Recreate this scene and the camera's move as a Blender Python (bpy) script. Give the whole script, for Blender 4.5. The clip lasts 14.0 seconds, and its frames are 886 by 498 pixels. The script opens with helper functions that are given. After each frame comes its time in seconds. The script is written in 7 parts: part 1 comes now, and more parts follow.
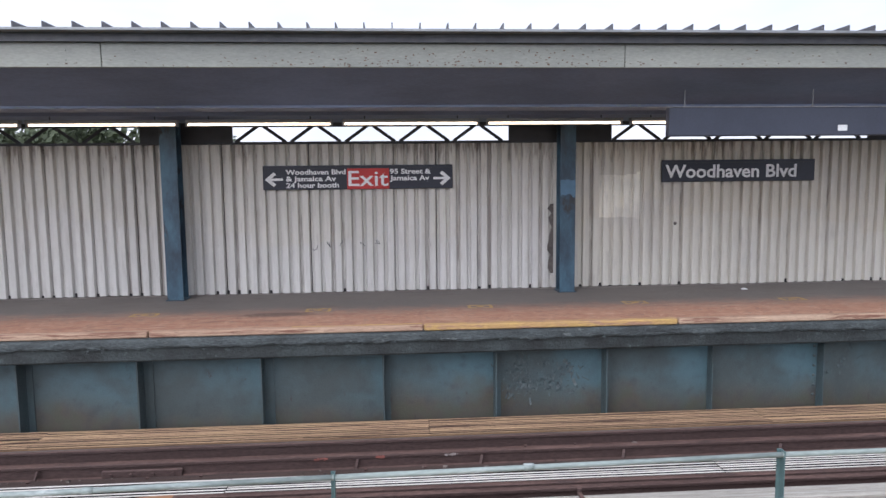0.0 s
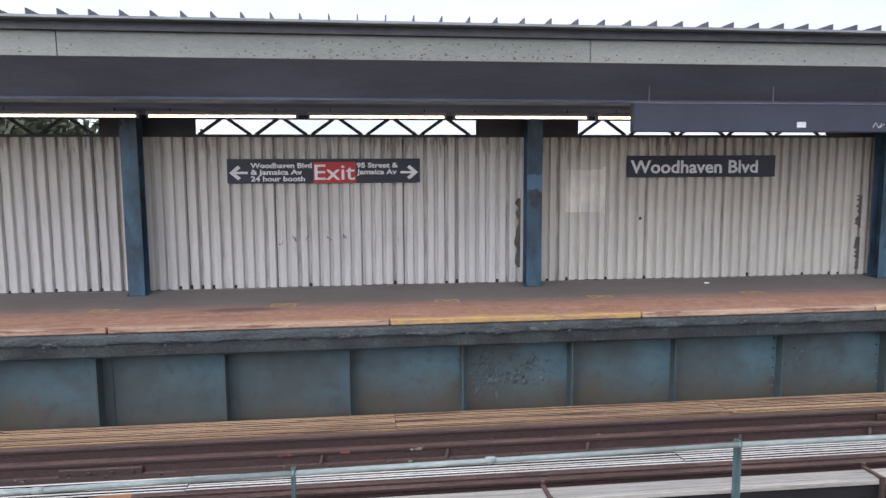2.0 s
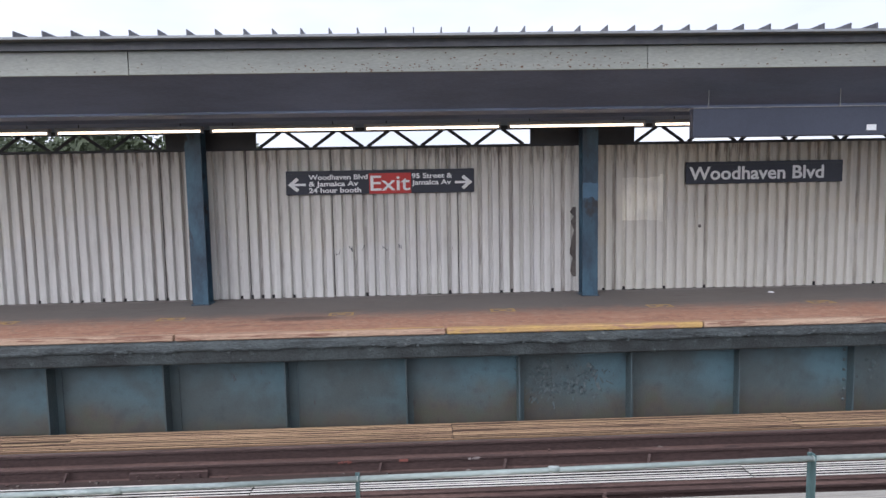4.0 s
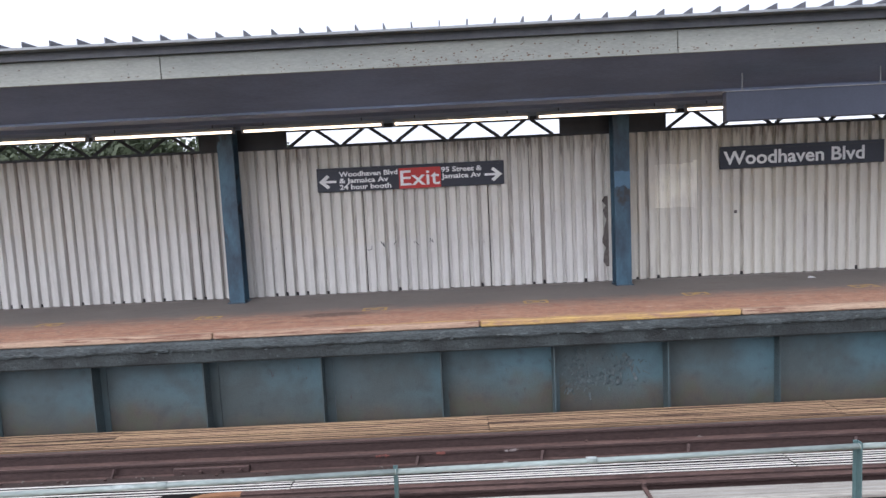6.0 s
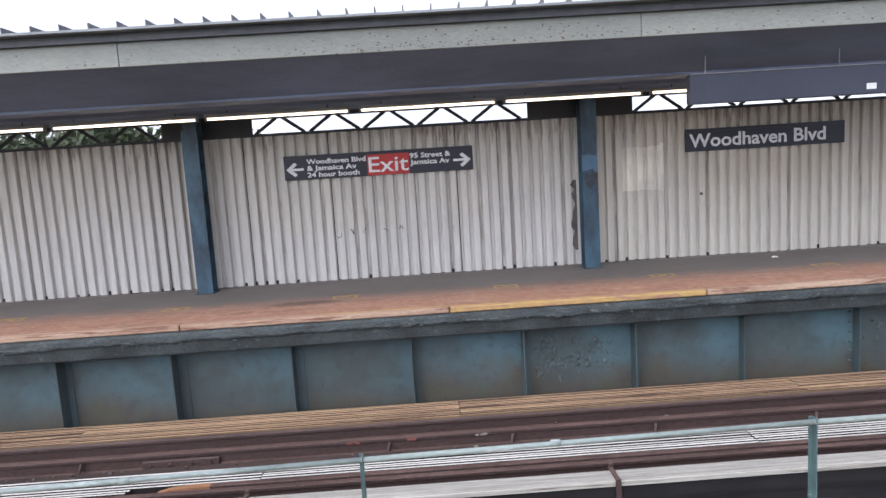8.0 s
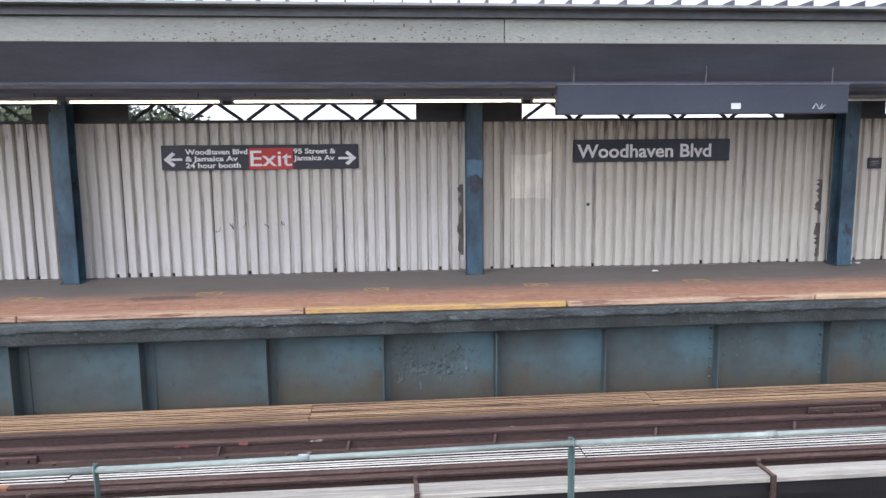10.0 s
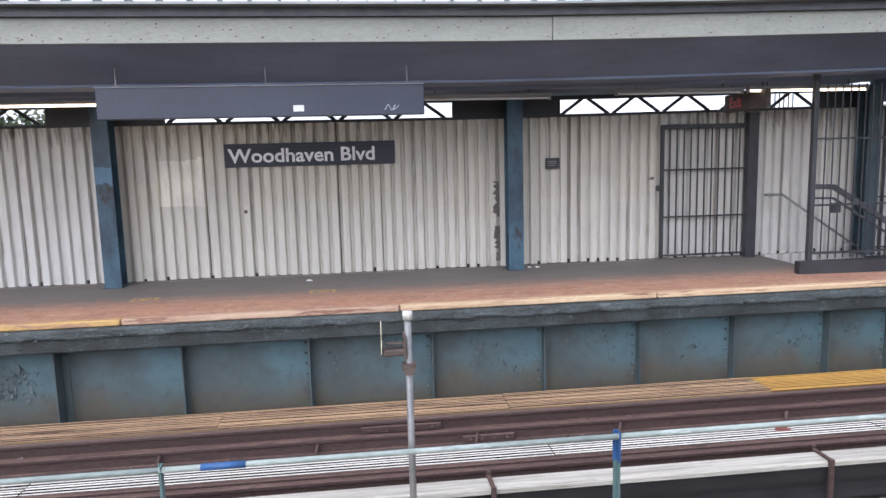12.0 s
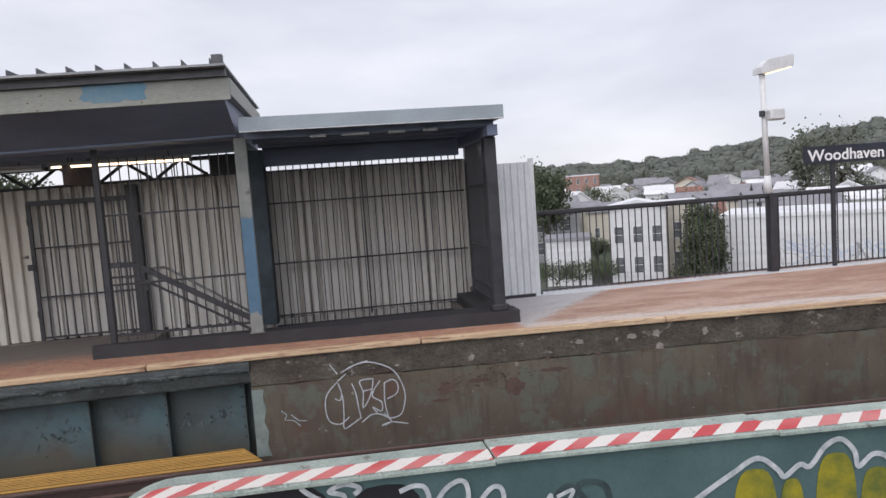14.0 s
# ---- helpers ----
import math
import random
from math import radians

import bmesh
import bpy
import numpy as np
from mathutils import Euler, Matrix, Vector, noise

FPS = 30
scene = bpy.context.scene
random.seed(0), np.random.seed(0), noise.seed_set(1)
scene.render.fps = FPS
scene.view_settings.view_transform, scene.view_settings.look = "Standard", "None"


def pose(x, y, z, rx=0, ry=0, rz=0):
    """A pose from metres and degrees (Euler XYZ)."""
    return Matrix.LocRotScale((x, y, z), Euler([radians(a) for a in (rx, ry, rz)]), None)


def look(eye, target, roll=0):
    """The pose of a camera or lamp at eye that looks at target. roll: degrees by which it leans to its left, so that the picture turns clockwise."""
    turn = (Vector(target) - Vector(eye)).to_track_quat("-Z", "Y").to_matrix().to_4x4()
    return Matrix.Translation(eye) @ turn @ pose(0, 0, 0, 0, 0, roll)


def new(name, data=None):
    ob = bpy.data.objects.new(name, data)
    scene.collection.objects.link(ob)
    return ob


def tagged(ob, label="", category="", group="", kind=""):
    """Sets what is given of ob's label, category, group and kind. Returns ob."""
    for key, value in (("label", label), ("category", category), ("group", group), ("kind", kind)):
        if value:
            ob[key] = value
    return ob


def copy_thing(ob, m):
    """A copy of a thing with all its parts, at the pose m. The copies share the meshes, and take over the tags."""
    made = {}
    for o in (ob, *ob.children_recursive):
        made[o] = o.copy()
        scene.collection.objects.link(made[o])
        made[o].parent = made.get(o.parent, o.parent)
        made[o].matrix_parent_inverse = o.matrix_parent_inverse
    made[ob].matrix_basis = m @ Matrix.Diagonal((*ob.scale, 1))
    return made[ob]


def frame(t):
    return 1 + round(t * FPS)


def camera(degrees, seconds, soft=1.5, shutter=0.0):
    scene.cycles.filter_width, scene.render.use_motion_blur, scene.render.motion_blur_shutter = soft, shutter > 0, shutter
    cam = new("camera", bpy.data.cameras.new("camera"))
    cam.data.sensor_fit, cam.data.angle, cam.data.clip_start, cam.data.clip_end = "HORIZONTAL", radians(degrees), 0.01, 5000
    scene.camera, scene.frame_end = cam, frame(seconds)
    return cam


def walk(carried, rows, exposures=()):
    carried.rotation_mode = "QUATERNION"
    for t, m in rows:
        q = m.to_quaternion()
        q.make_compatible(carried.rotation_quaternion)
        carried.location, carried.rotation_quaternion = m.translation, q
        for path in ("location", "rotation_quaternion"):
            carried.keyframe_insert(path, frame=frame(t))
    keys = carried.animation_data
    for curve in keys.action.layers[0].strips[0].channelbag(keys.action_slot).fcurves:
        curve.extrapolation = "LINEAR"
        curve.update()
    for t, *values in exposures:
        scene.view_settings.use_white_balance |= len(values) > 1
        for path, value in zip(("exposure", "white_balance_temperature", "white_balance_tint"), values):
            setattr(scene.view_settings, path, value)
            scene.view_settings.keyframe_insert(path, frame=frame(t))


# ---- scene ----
cam = camera(66.6, 14.0)
PATH = [
    (0, (0.275, 0.119, 2.854), (0.41, 2.103, 2.648), -0.6),
    (0.5, (0.336, 0.11, 2.849), (0.487, 2.091, 2.622), -1.1),
    (1, (0.33, 0.116, 2.843), (0.472, 2.098, 2.618), -1.1),
    (1.5, (0.289, 0.128, 2.839), (0.415, 2.112, 2.623), -0.7),
    (2, (0.331, 0.136, 2.84), (0.552, 2.112, 2.619), -0.3),
    (2.5, (0.306, 0.127, 2.837), (0.561, 2.105, 2.691), -0.7),
    (3, (0.264, 0.134, 2.831), (0.454, 2.118, 2.665), -0.0),
    (3.2, (0.263, 0.118, 2.83), (0.392, 2.106, 2.656), -0.3),
    (5.3, (0.262, 0.115, 2.829), (0.309, 2.104, 2.619), -1.4),
    (5.5, (0.26, 0.121, 2.829), (0.296, 2.109, 2.614), -1.6),
    (6, (0.261, 0.112, 2.828), (0.24, 2.101, 2.623), -2.8),
    (6.5, (0.262, 0.136, 2.832), (0.26, 2.122, 2.598), -2.1),
    (7, (0.263, 0.116, 2.838), (0.263, 2.101, 2.599), -1.9),
    (7.2, (0.28, 0.103, 2.837), (0.276, 2.087, 2.584), -2.2),
    (9.3, (0.775, 0.196, 2.833), (0.952, 2.172, 2.581), -4.3),
    (9.5, (0.936, 0.208, 2.831), (1.141, 2.179, 2.563), -3.4),
    (10, (1.567, 0.219, 2.818), (1.729, 2.195, 2.558), -0.6),
    (10.5, (2.445, 0.249, 2.792), (2.554, 2.226, 2.515), -1.9),
    (11, (3.538, 0.296, 2.783), (3.678, 2.277, 2.54), -1.8),
    (11.5, (4.907, 0.264, 2.809), (5.088, 2.241, 2.57), -0.9),
    (12, (6.51, 0.244, 2.826), (6.733, 2.213, 2.56), -1.5),
    (12.5, (8.398, 0.188, 2.856), (8.625, 2.159, 2.608), -2.0),
    (12.7, (9.255, 0.12, 2.846), (9.579, 2.082, 2.636), -3.5),
    (13, (10.595, 0.061, 2.853), (10.957, 2.013, 2.614), -4.2),
    (13.2, (11.584, -0.029, 2.877), (11.881, 1.936, 2.657), -3.0),
    (13.5, (13.09, -0.142, 2.912), (13.411, 1.822, 2.714), -3.2),
    (13.6, (13.606, -0.2, 2.918), (13.859, 1.776, 2.741), -2.8),
    (14, (15.705, -0.469, 2.941), (16.018, 1.499, 2.777), -4.1),
]
walk(cam, [(t, look(eye, target, roll)) for t, eye, target, roll in PATH],
     exposures=[(0, 0.99, 6000, 15), (2.2, 0.95, 6000, 15), (3.0, 0.87, 6000, 15), (5.4, 1.06, 6000, 15), (7.2, 1.12, 6000, 15), (9.3, 1.23, 6000, 15), (10.5, 1.33, 6000, 15), (12.5, 1.38, 6000, 15), (13.2, 1.13, 6050, 15), (13.5, 0.88, 6150, 15), (14.0, 0.54, 6450, 15)])

# ---- world and light ----
world = bpy.data.worlds.new("overcast_sky")
scene.world = world
world.use_nodes = True
wn, wl = world.node_tree.nodes, world.node_tree.links
wn.clear()
w_out = wn.new("ShaderNodeOutputWorld")
w_bg = wn.new("ShaderNodeBackground")
w_sky = wn.new("ShaderNodeTexSky")
w_sky.sky_type, w_sky.sun_disc = "NISHITA", False
w_sky.sun_elevation, w_sky.sun_rotation = radians(42), radians(218)
w_dim = wn.new("ShaderNodeVectorMath")
w_dim.operation = "SCALE"
w_dim.inputs["Scale"].default_value = 0.10
w_tc = wn.new("ShaderNodeTexCoord")
w_map = wn.new("ShaderNodeMapping")
w_map.inputs["Scale"].default_value = (1.2, 1.2, 4.0)
w_noise = wn.new("ShaderNodeTexNoise")
w_noise.inputs["Scale"].default_value, w_noise.inputs["Detail"].default_value = 2.2, 6
w_ramp = wn.new("ShaderNodeValToRGB")
w_ramp.color_ramp.elements[0].position, w_ramp.color_ramp.elements[0].color = 0.30, (0.44, 0.46, 0.505, 1)
w_ramp.color_ramp.elements[1].position, w_ramp.color_ramp.elements[1].color = 0.66, (0.60, 0.612, 0.645, 1)
w_mix = wn.new("ShaderNodeMix")
w_mix.data_type = "RGBA"
w_mix.inputs["Factor"].default_value = 0.9
wl.new(w_tc.outputs["Generated"], w_map.inputs["Vector"])
wl.new(w_map.outputs["Vector"], w_noise.inputs["Vector"])
wl.new(w_noise.outputs["Fac"], w_ramp.inputs["Fac"])
wl.new(w_sky.outputs["Color"], w_dim.inputs[0])
wl.new(w_dim.outputs["Vector"], w_mix.inputs["A"])
wl.new(w_ramp.outputs["Color"], w_mix.inputs["B"])
wl.new(w_mix.outputs["Result"], w_bg.inputs["Color"])
w_bg.inputs["Strength"].default_value = 1.06
wl.new(w_bg.outputs["Background"], w_out.inputs["Surface"])

sun_data = bpy.data.lights.new("sun", "SUN")
sun_data.energy, sun_data.angle, sun_data.color = 1.5, radians(75), (1.0, 0.98, 0.96)
sun = new("sun", sun_data)
sun.matrix_world = look((-22, -30, 42), (8, 8, 0))


# ---- materials ----
def material(name, base, second=None, scale=3.0, rough=0.6, metal=0.0, bump=0.25, grain=45.0, stretch=(1, 1, 1),
             stain=None, stain_at=0.6, stain_scale=2.0, glow=0.0, spec=0.4, vary=0.08, world_space=False, side=None, grit=0.35):
    """A painted, weathered or bare surface: two tones in broad patches, fine grain, and stains with an edge of their
    own. side: darker colour for upright faces.
    """
    second = second or tuple(c * 0.75 for c in base)
    m = bpy.data.materials.new(name)
    m.use_nodes = True
    n, l = m.node_tree.nodes, m.node_tree.links
    b = n["Principled BSDF"]
    if world_space:
        src = n.new("ShaderNodeNewGeometry").outputs["Position"]
    else:
        src = n.new("ShaderNodeTexCoord").outputs["Object"]
    info = n.new("ShaderNodeObjectInfo")
    far = n.new("ShaderNodeMath")
    far.operation, far.inputs[1].default_value = "MULTIPLY", 0.0 if world_space else 41.0
    l.new(info.outputs["Random"], far.inputs[0])
    shift = n.new("ShaderNodeVectorMath")
    l.new(src, shift.inputs[0])
    l.new(far.outputs[0], shift.inputs[1])
    mp = n.new("ShaderNodeMapping")
    mp.inputs["Scale"].default_value = stretch
    l.new(shift.outputs[0], mp.inputs["Vector"])
    broad = n.new("ShaderNodeTexNoise")
    broad.inputs["Scale"].default_value, broad.inputs["Detail"].default_value = scale, 6
    broad.inputs["Roughness"].default_value = 0.62
    fine = n.new("ShaderNodeTexNoise")
    fine.inputs["Scale"].default_value, fine.inputs["Detail"].default_value = grain, 4
    for t in (broad, fine):
        l.new(mp.outputs[0], t.inputs["Vector"])
    ramp = n.new("ShaderNodeValToRGB")
    ramp.color_ramp.elements[0].position, ramp.color_ramp.elements[1].position = 0.36, 0.64
    ramp.color_ramp.elements[0].color, ramp.color_ramp.elements[1].color = (*second, 1), (*base, 1)
    l.new(broad.outputs["Fac"], ramp.inputs["Fac"])
    colour = ramp.outputs["Color"]
    if stain:
        st = n.new("ShaderNodeTexNoise")
        st.inputs["Scale"].default_value, st.inputs["Detail"].default_value = stain_scale, 8
        st.inputs["Roughness"].default_value = 0.7
        l.new(mp.outputs[0], st.inputs["Vector"])
        sr = n.new("ShaderNodeValToRGB")
        sr.color_ramp.elements[0].position, sr.color_ramp.elements[1].position = stain_at, stain_at + 0.07
        l.new(st.outputs["Fac"], sr.inputs["Fac"])
        mx = n.new("ShaderNodeMix")
        mx.data_type = "RGBA"
        mx.inputs["B"].default_value = (*stain, 1)
        l.new(sr.outputs["Color"], mx.inputs["Factor"])
        l.new(colour, mx.inputs["A"])
        colour = mx.outputs["Result"]
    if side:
        # upright faces: unbleached timber or steel, darkened to paint in the gaps' shade
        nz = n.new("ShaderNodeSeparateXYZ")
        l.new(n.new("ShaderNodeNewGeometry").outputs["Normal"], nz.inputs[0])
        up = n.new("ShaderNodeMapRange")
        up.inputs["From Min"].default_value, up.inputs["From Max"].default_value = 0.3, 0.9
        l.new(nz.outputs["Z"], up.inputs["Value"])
        side_shade = n.new("ShaderNodeMix")
        side_shade.data_type = "RGBA"
        side_shade.inputs["A"].default_value = (*side, 1)
        l.new(up.outputs["Result"], side_shade.inputs["Factor"])
        l.new(colour, side_shade.inputs["B"])
        colour = side_shade.outputs["Result"]
    # grain and a small difference from piece to piece
    val = n.new("ShaderNodeMath")
    val.operation, val.inputs[1].default_value, val.inputs[2].default_value = "MULTIPLY_ADD", grit, 1.0 - grit / 2 - vary / 2
    l.new(fine.outputs["Fac"], val.inputs[0])
    val2 = n.new("ShaderNodeMath")
    val2.operation, val2.inputs[1].default_value = "MULTIPLY_ADD", vary
    l.new(info.outputs["Random"], val2.inputs[0])
    l.new(val.outputs[0], val2.inputs[2])
    tone = n.new("ShaderNodeVectorMath")
    tone.operation = "SCALE"
    l.new(colour, tone.inputs[0])
    l.new(val2.outputs[0], tone.inputs["Scale"])
    l.new(tone.outputs["Vector"], b.inputs["Base Color"])
    rg = n.new("ShaderNodeMath")
    rg.operation, rg.inputs[1].default_value, rg.inputs[2].default_value = "MULTIPLY_ADD", 0.25, max(rough - 0.12, 0.02)
    l.new(broad.outputs["Fac"], rg.inputs[0])
    l.new(rg.outputs[0], b.inputs["Roughness"])
    b.inputs["Metallic"].default_value = metal
    b.inputs["Specular IOR Level"].default_value = spec
    if bump:
        add = n.new("ShaderNodeMath")
        add.operation, add.inputs[1].default_value = "MULTIPLY_ADD", 2.0
        l.new(broad.outputs["Fac"], add.inputs[0])
        l.new(fine.outputs["Fac"], add.inputs[2])
        bp = n.new("ShaderNodeBump")
        bp.inputs["Strength"].default_value, bp.inputs["Distance"].default_value = bump, 0.01
        l.new(add.outputs[0], bp.inputs["Height"])
        l.new(bp.outputs["Normal"], b.inputs["Normal"])
    if glow:
        b.inputs["Emission Color"].default_value = (*base, 1)
        b.inputs["Emission Strength"].default_value = glow
    return m


def math_node(n, l, op, a, b=None, c=None, clamp=False):
    m = n.new("ShaderNodeMath")
    m.operation, m.use_clamp = op, clamp
    for i, v in enumerate((a, b, c)):
        if v is None:
            continue
        if isinstance(v, (int, float)):
            m.inputs[i].default_value = v
        else:
            l.new(v, m.inputs[i])
    return m.outputs[0]


def blend_colour(n, l, fac, a, b):
    m = n.new("ShaderNodeMix")
    m.data_type = "RGBA"
    for k, v in (("Factor", fac), ("A", a), ("B", b)):
        if isinstance(v, tuple):
            m.inputs[k].default_value = (*v, 1)
        else:
            l.new(v, m.inputs[k])
    return m.outputs["Result"]


def noise_node(n, l, vec, scale, detail=5, rough=0.6):
    t = n.new("ShaderNodeTexNoise")
    t.inputs["Scale"].default_value, t.inputs["Detail"].default_value, t.inputs["Roughness"].default_value = scale, detail, rough
    l.new(vec, t.inputs["Vector"])
    return t.outputs["Fac"]


def step_node(n, l, v, lo, hi):
    m = n.new("ShaderNodeMapRange")
    m.interpolation_type = "SMOOTHSTEP"
    m.inputs["From Min"].default_value, m.inputs["From Max"].default_value = lo, hi
    l.new(v, m.inputs["Value"])
    return m.outputs["Result"]


def corrugated_paint():
    """Old cream paint on ribbed steel: repainted up to uneven heights rib by rib, streaked and chipped."""
    m = bpy.data.materials.new("corrugated_paint")
    m.use_nodes = True
    n, l = m.node_tree.nodes, m.node_tree.links
    b = n["Principled BSDF"]
    pos = n.new("ShaderNodeNewGeometry").outputs["Position"]
    sep = n.new("ShaderNodeSeparateXYZ")
    l.new(pos, sep.inputs[0])
    x, z = sep.outputs["X"], sep.outputs["Z"]
    rib = math_node(n, l, "FLOOR", math_node(n, l, "DIVIDE", x, 0.652))
    rnd = n.new("ShaderNodeTexWhiteNoise")
    rnd.noise_dimensions = "1D"
    l.new(rib, rnd.inputs["W"])
    rib1 = math_node(n, l, "FLOOR", math_node(n, l, "DIVIDE", x, 0.163))
    rnd1 = n.new("ShaderNodeTexWhiteNoise")
    rnd1.noise_dimensions = "1D"
    l.new(rib1, rnd1.inputs["W"])
    height = math_node(n, l, "MULTIPLY_ADD", rnd.outputs["Value"], 0.7, 1.75)
    mp = n.new("ShaderNodeMapping")
    mp.inputs["Scale"].default_value = (1.0, 1.0, 0.12)
    l.new(pos, mp.inputs["Vector"])
    streak = noise_node(n, l, mp.outputs[0], 24, 6)
    soft = noise_node(n, l, pos, 1.3, 4)
    fine = noise_node(n, l, pos, 55, 5, 0.7)
    wob = math_node(n, l, "MULTIPLY_ADD", noise_node(n, l, pos, 7, 4), 0.16, height)
    above = step_node(n, l, math_node(n, l, "SUBTRACT", z, wob), -0.03, 0.03)
    middle_bay = math_node(n, l, "MULTIPLY", step_node(n, l, x, 2.93, 2.98), math_node(n, l, "SUBTRACT", 1.0, step_node(n, l, x, 11.2, 11.25)))
    low_coat = blend_colour(n, l, middle_bay, (0.55, 0.535, 0.505), (0.55, 0.525, 0.462))
    high_coat = blend_colour(n, l, middle_bay, (0.55, 0.53, 0.485), (0.54, 0.505, 0.43))
    col = blend_colour(n, l, above, low_coat, high_coat)
    # cleaner patch where a poster frame was taken down
    inside = math_node(n, l, "MULTIPLY",
                       math_node(n, l, "MULTIPLY", math_node(n, l, "GREATER_THAN", x, 3.48), math_node(n, l, "LESS_THAN", x, 4.15)),
                       math_node(n, l, "MULTIPLY", math_node(n, l, "GREATER_THAN", math_node(n, l, "MULTIPLY_ADD", rnd1.outputs["Value"], 0.06, z), 2.24), math_node(n, l, "LESS_THAN", math_node(n, l, "MULTIPLY_ADD", rnd1.outputs["Value"], -0.1, z), 2.86)))
    col = blend_colour(n, l, inside, col, (0.75, 0.715, 0.62))
    col = blend_colour(n, l, math_node(n, l, "MULTIPLY", step_node(n, l, soft, 0.45, 0.7), 0.5), col, (0.47, 0.45, 0.42))
    col = blend_colour(n, l, math_node(n, l, "MULTIPLY", step_node(n, l, streak, 0.50, 0.70), 0.38), col, (0.36, 0.33, 0.30))
    chip = math_node(n, l, "MULTIPLY", step_node(n, l, noise_node(n, l, mp.outputs[0], 34, 8, 0.75), 0.66, 0.70), 0.75)
    col = blend_colour(n, l, chip, col, (0.13, 0.10, 0.09))
    # brown darkening down some of the grooves, picked rib by rib
    turn = math_node(n, l, "DIVIDE", math_node(n, l, "ADD", x, 15.9), 0.163)
    groove = math_node(n, l, "LESS_THAN", math_node(n, l, "FRACT", turn), 0.30)
    rnd2 = n.new("ShaderNodeTexWhiteNoise")
    rnd2.noise_dimensions = "1D"
    l.new(math_node(n, l, "FLOOR", turn), rnd2.inputs["W"])
    rusty = math_node(n, l, "MULTIPLY", groove, step_node(n, l, math_node(n, l, "ADD", rnd2.outputs["Value"], math_node(n, l, "MULTIPLY", streak, 0.8)), 1.02, 1.35))
    col = blend_colour(n, l, math_node(n, l, "MULTIPLY", rusty, 0.6), col, (0.18, 0.145, 0.12))
    runs = math_node(n, l, "MULTIPLY", step_node(n, l, math_node(n, l, "MULTIPLY_ADD", streak, 0.9, math_node(n, l, "MULTIPLY", z, 0.5)), 2.02, 2.22), math_node(n, l, "MULTIPLY_ADD", step_node(n, l, noise_node(n, l, pos, 0.8, 3), 0.40, 0.62), 0.65, 0.15))
    col = blend_colour(n, l, runs, col, (0.16, 0.125, 0.105))
    tone = n.new("ShaderNodeVectorMath")
    tone.operation = "SCALE"
    l.new(col, tone.inputs[0])
    l.new(math_node(n, l, "MULTIPLY_ADD", rnd1.outputs["Value"], 0.10, math_node(n, l, "MULTIPLY_ADD", fine, 0.2, 0.86)), tone.inputs["Scale"])
    l.new(tone.outputs["Vector"], b.inputs["Base Color"])
    b.inputs["Roughness"].default_value = 0.55
    bp = n.new("ShaderNodeBump")
    bp.inputs["Strength"].default_value, bp.inputs["Distance"].default_value = 0.3, 0.008
    l.new(math_node(n, l, "ADD", fine, streak), bp.inputs["Height"])
    l.new(bp.outputs["Normal"], b.inputs["Normal"])
    return m


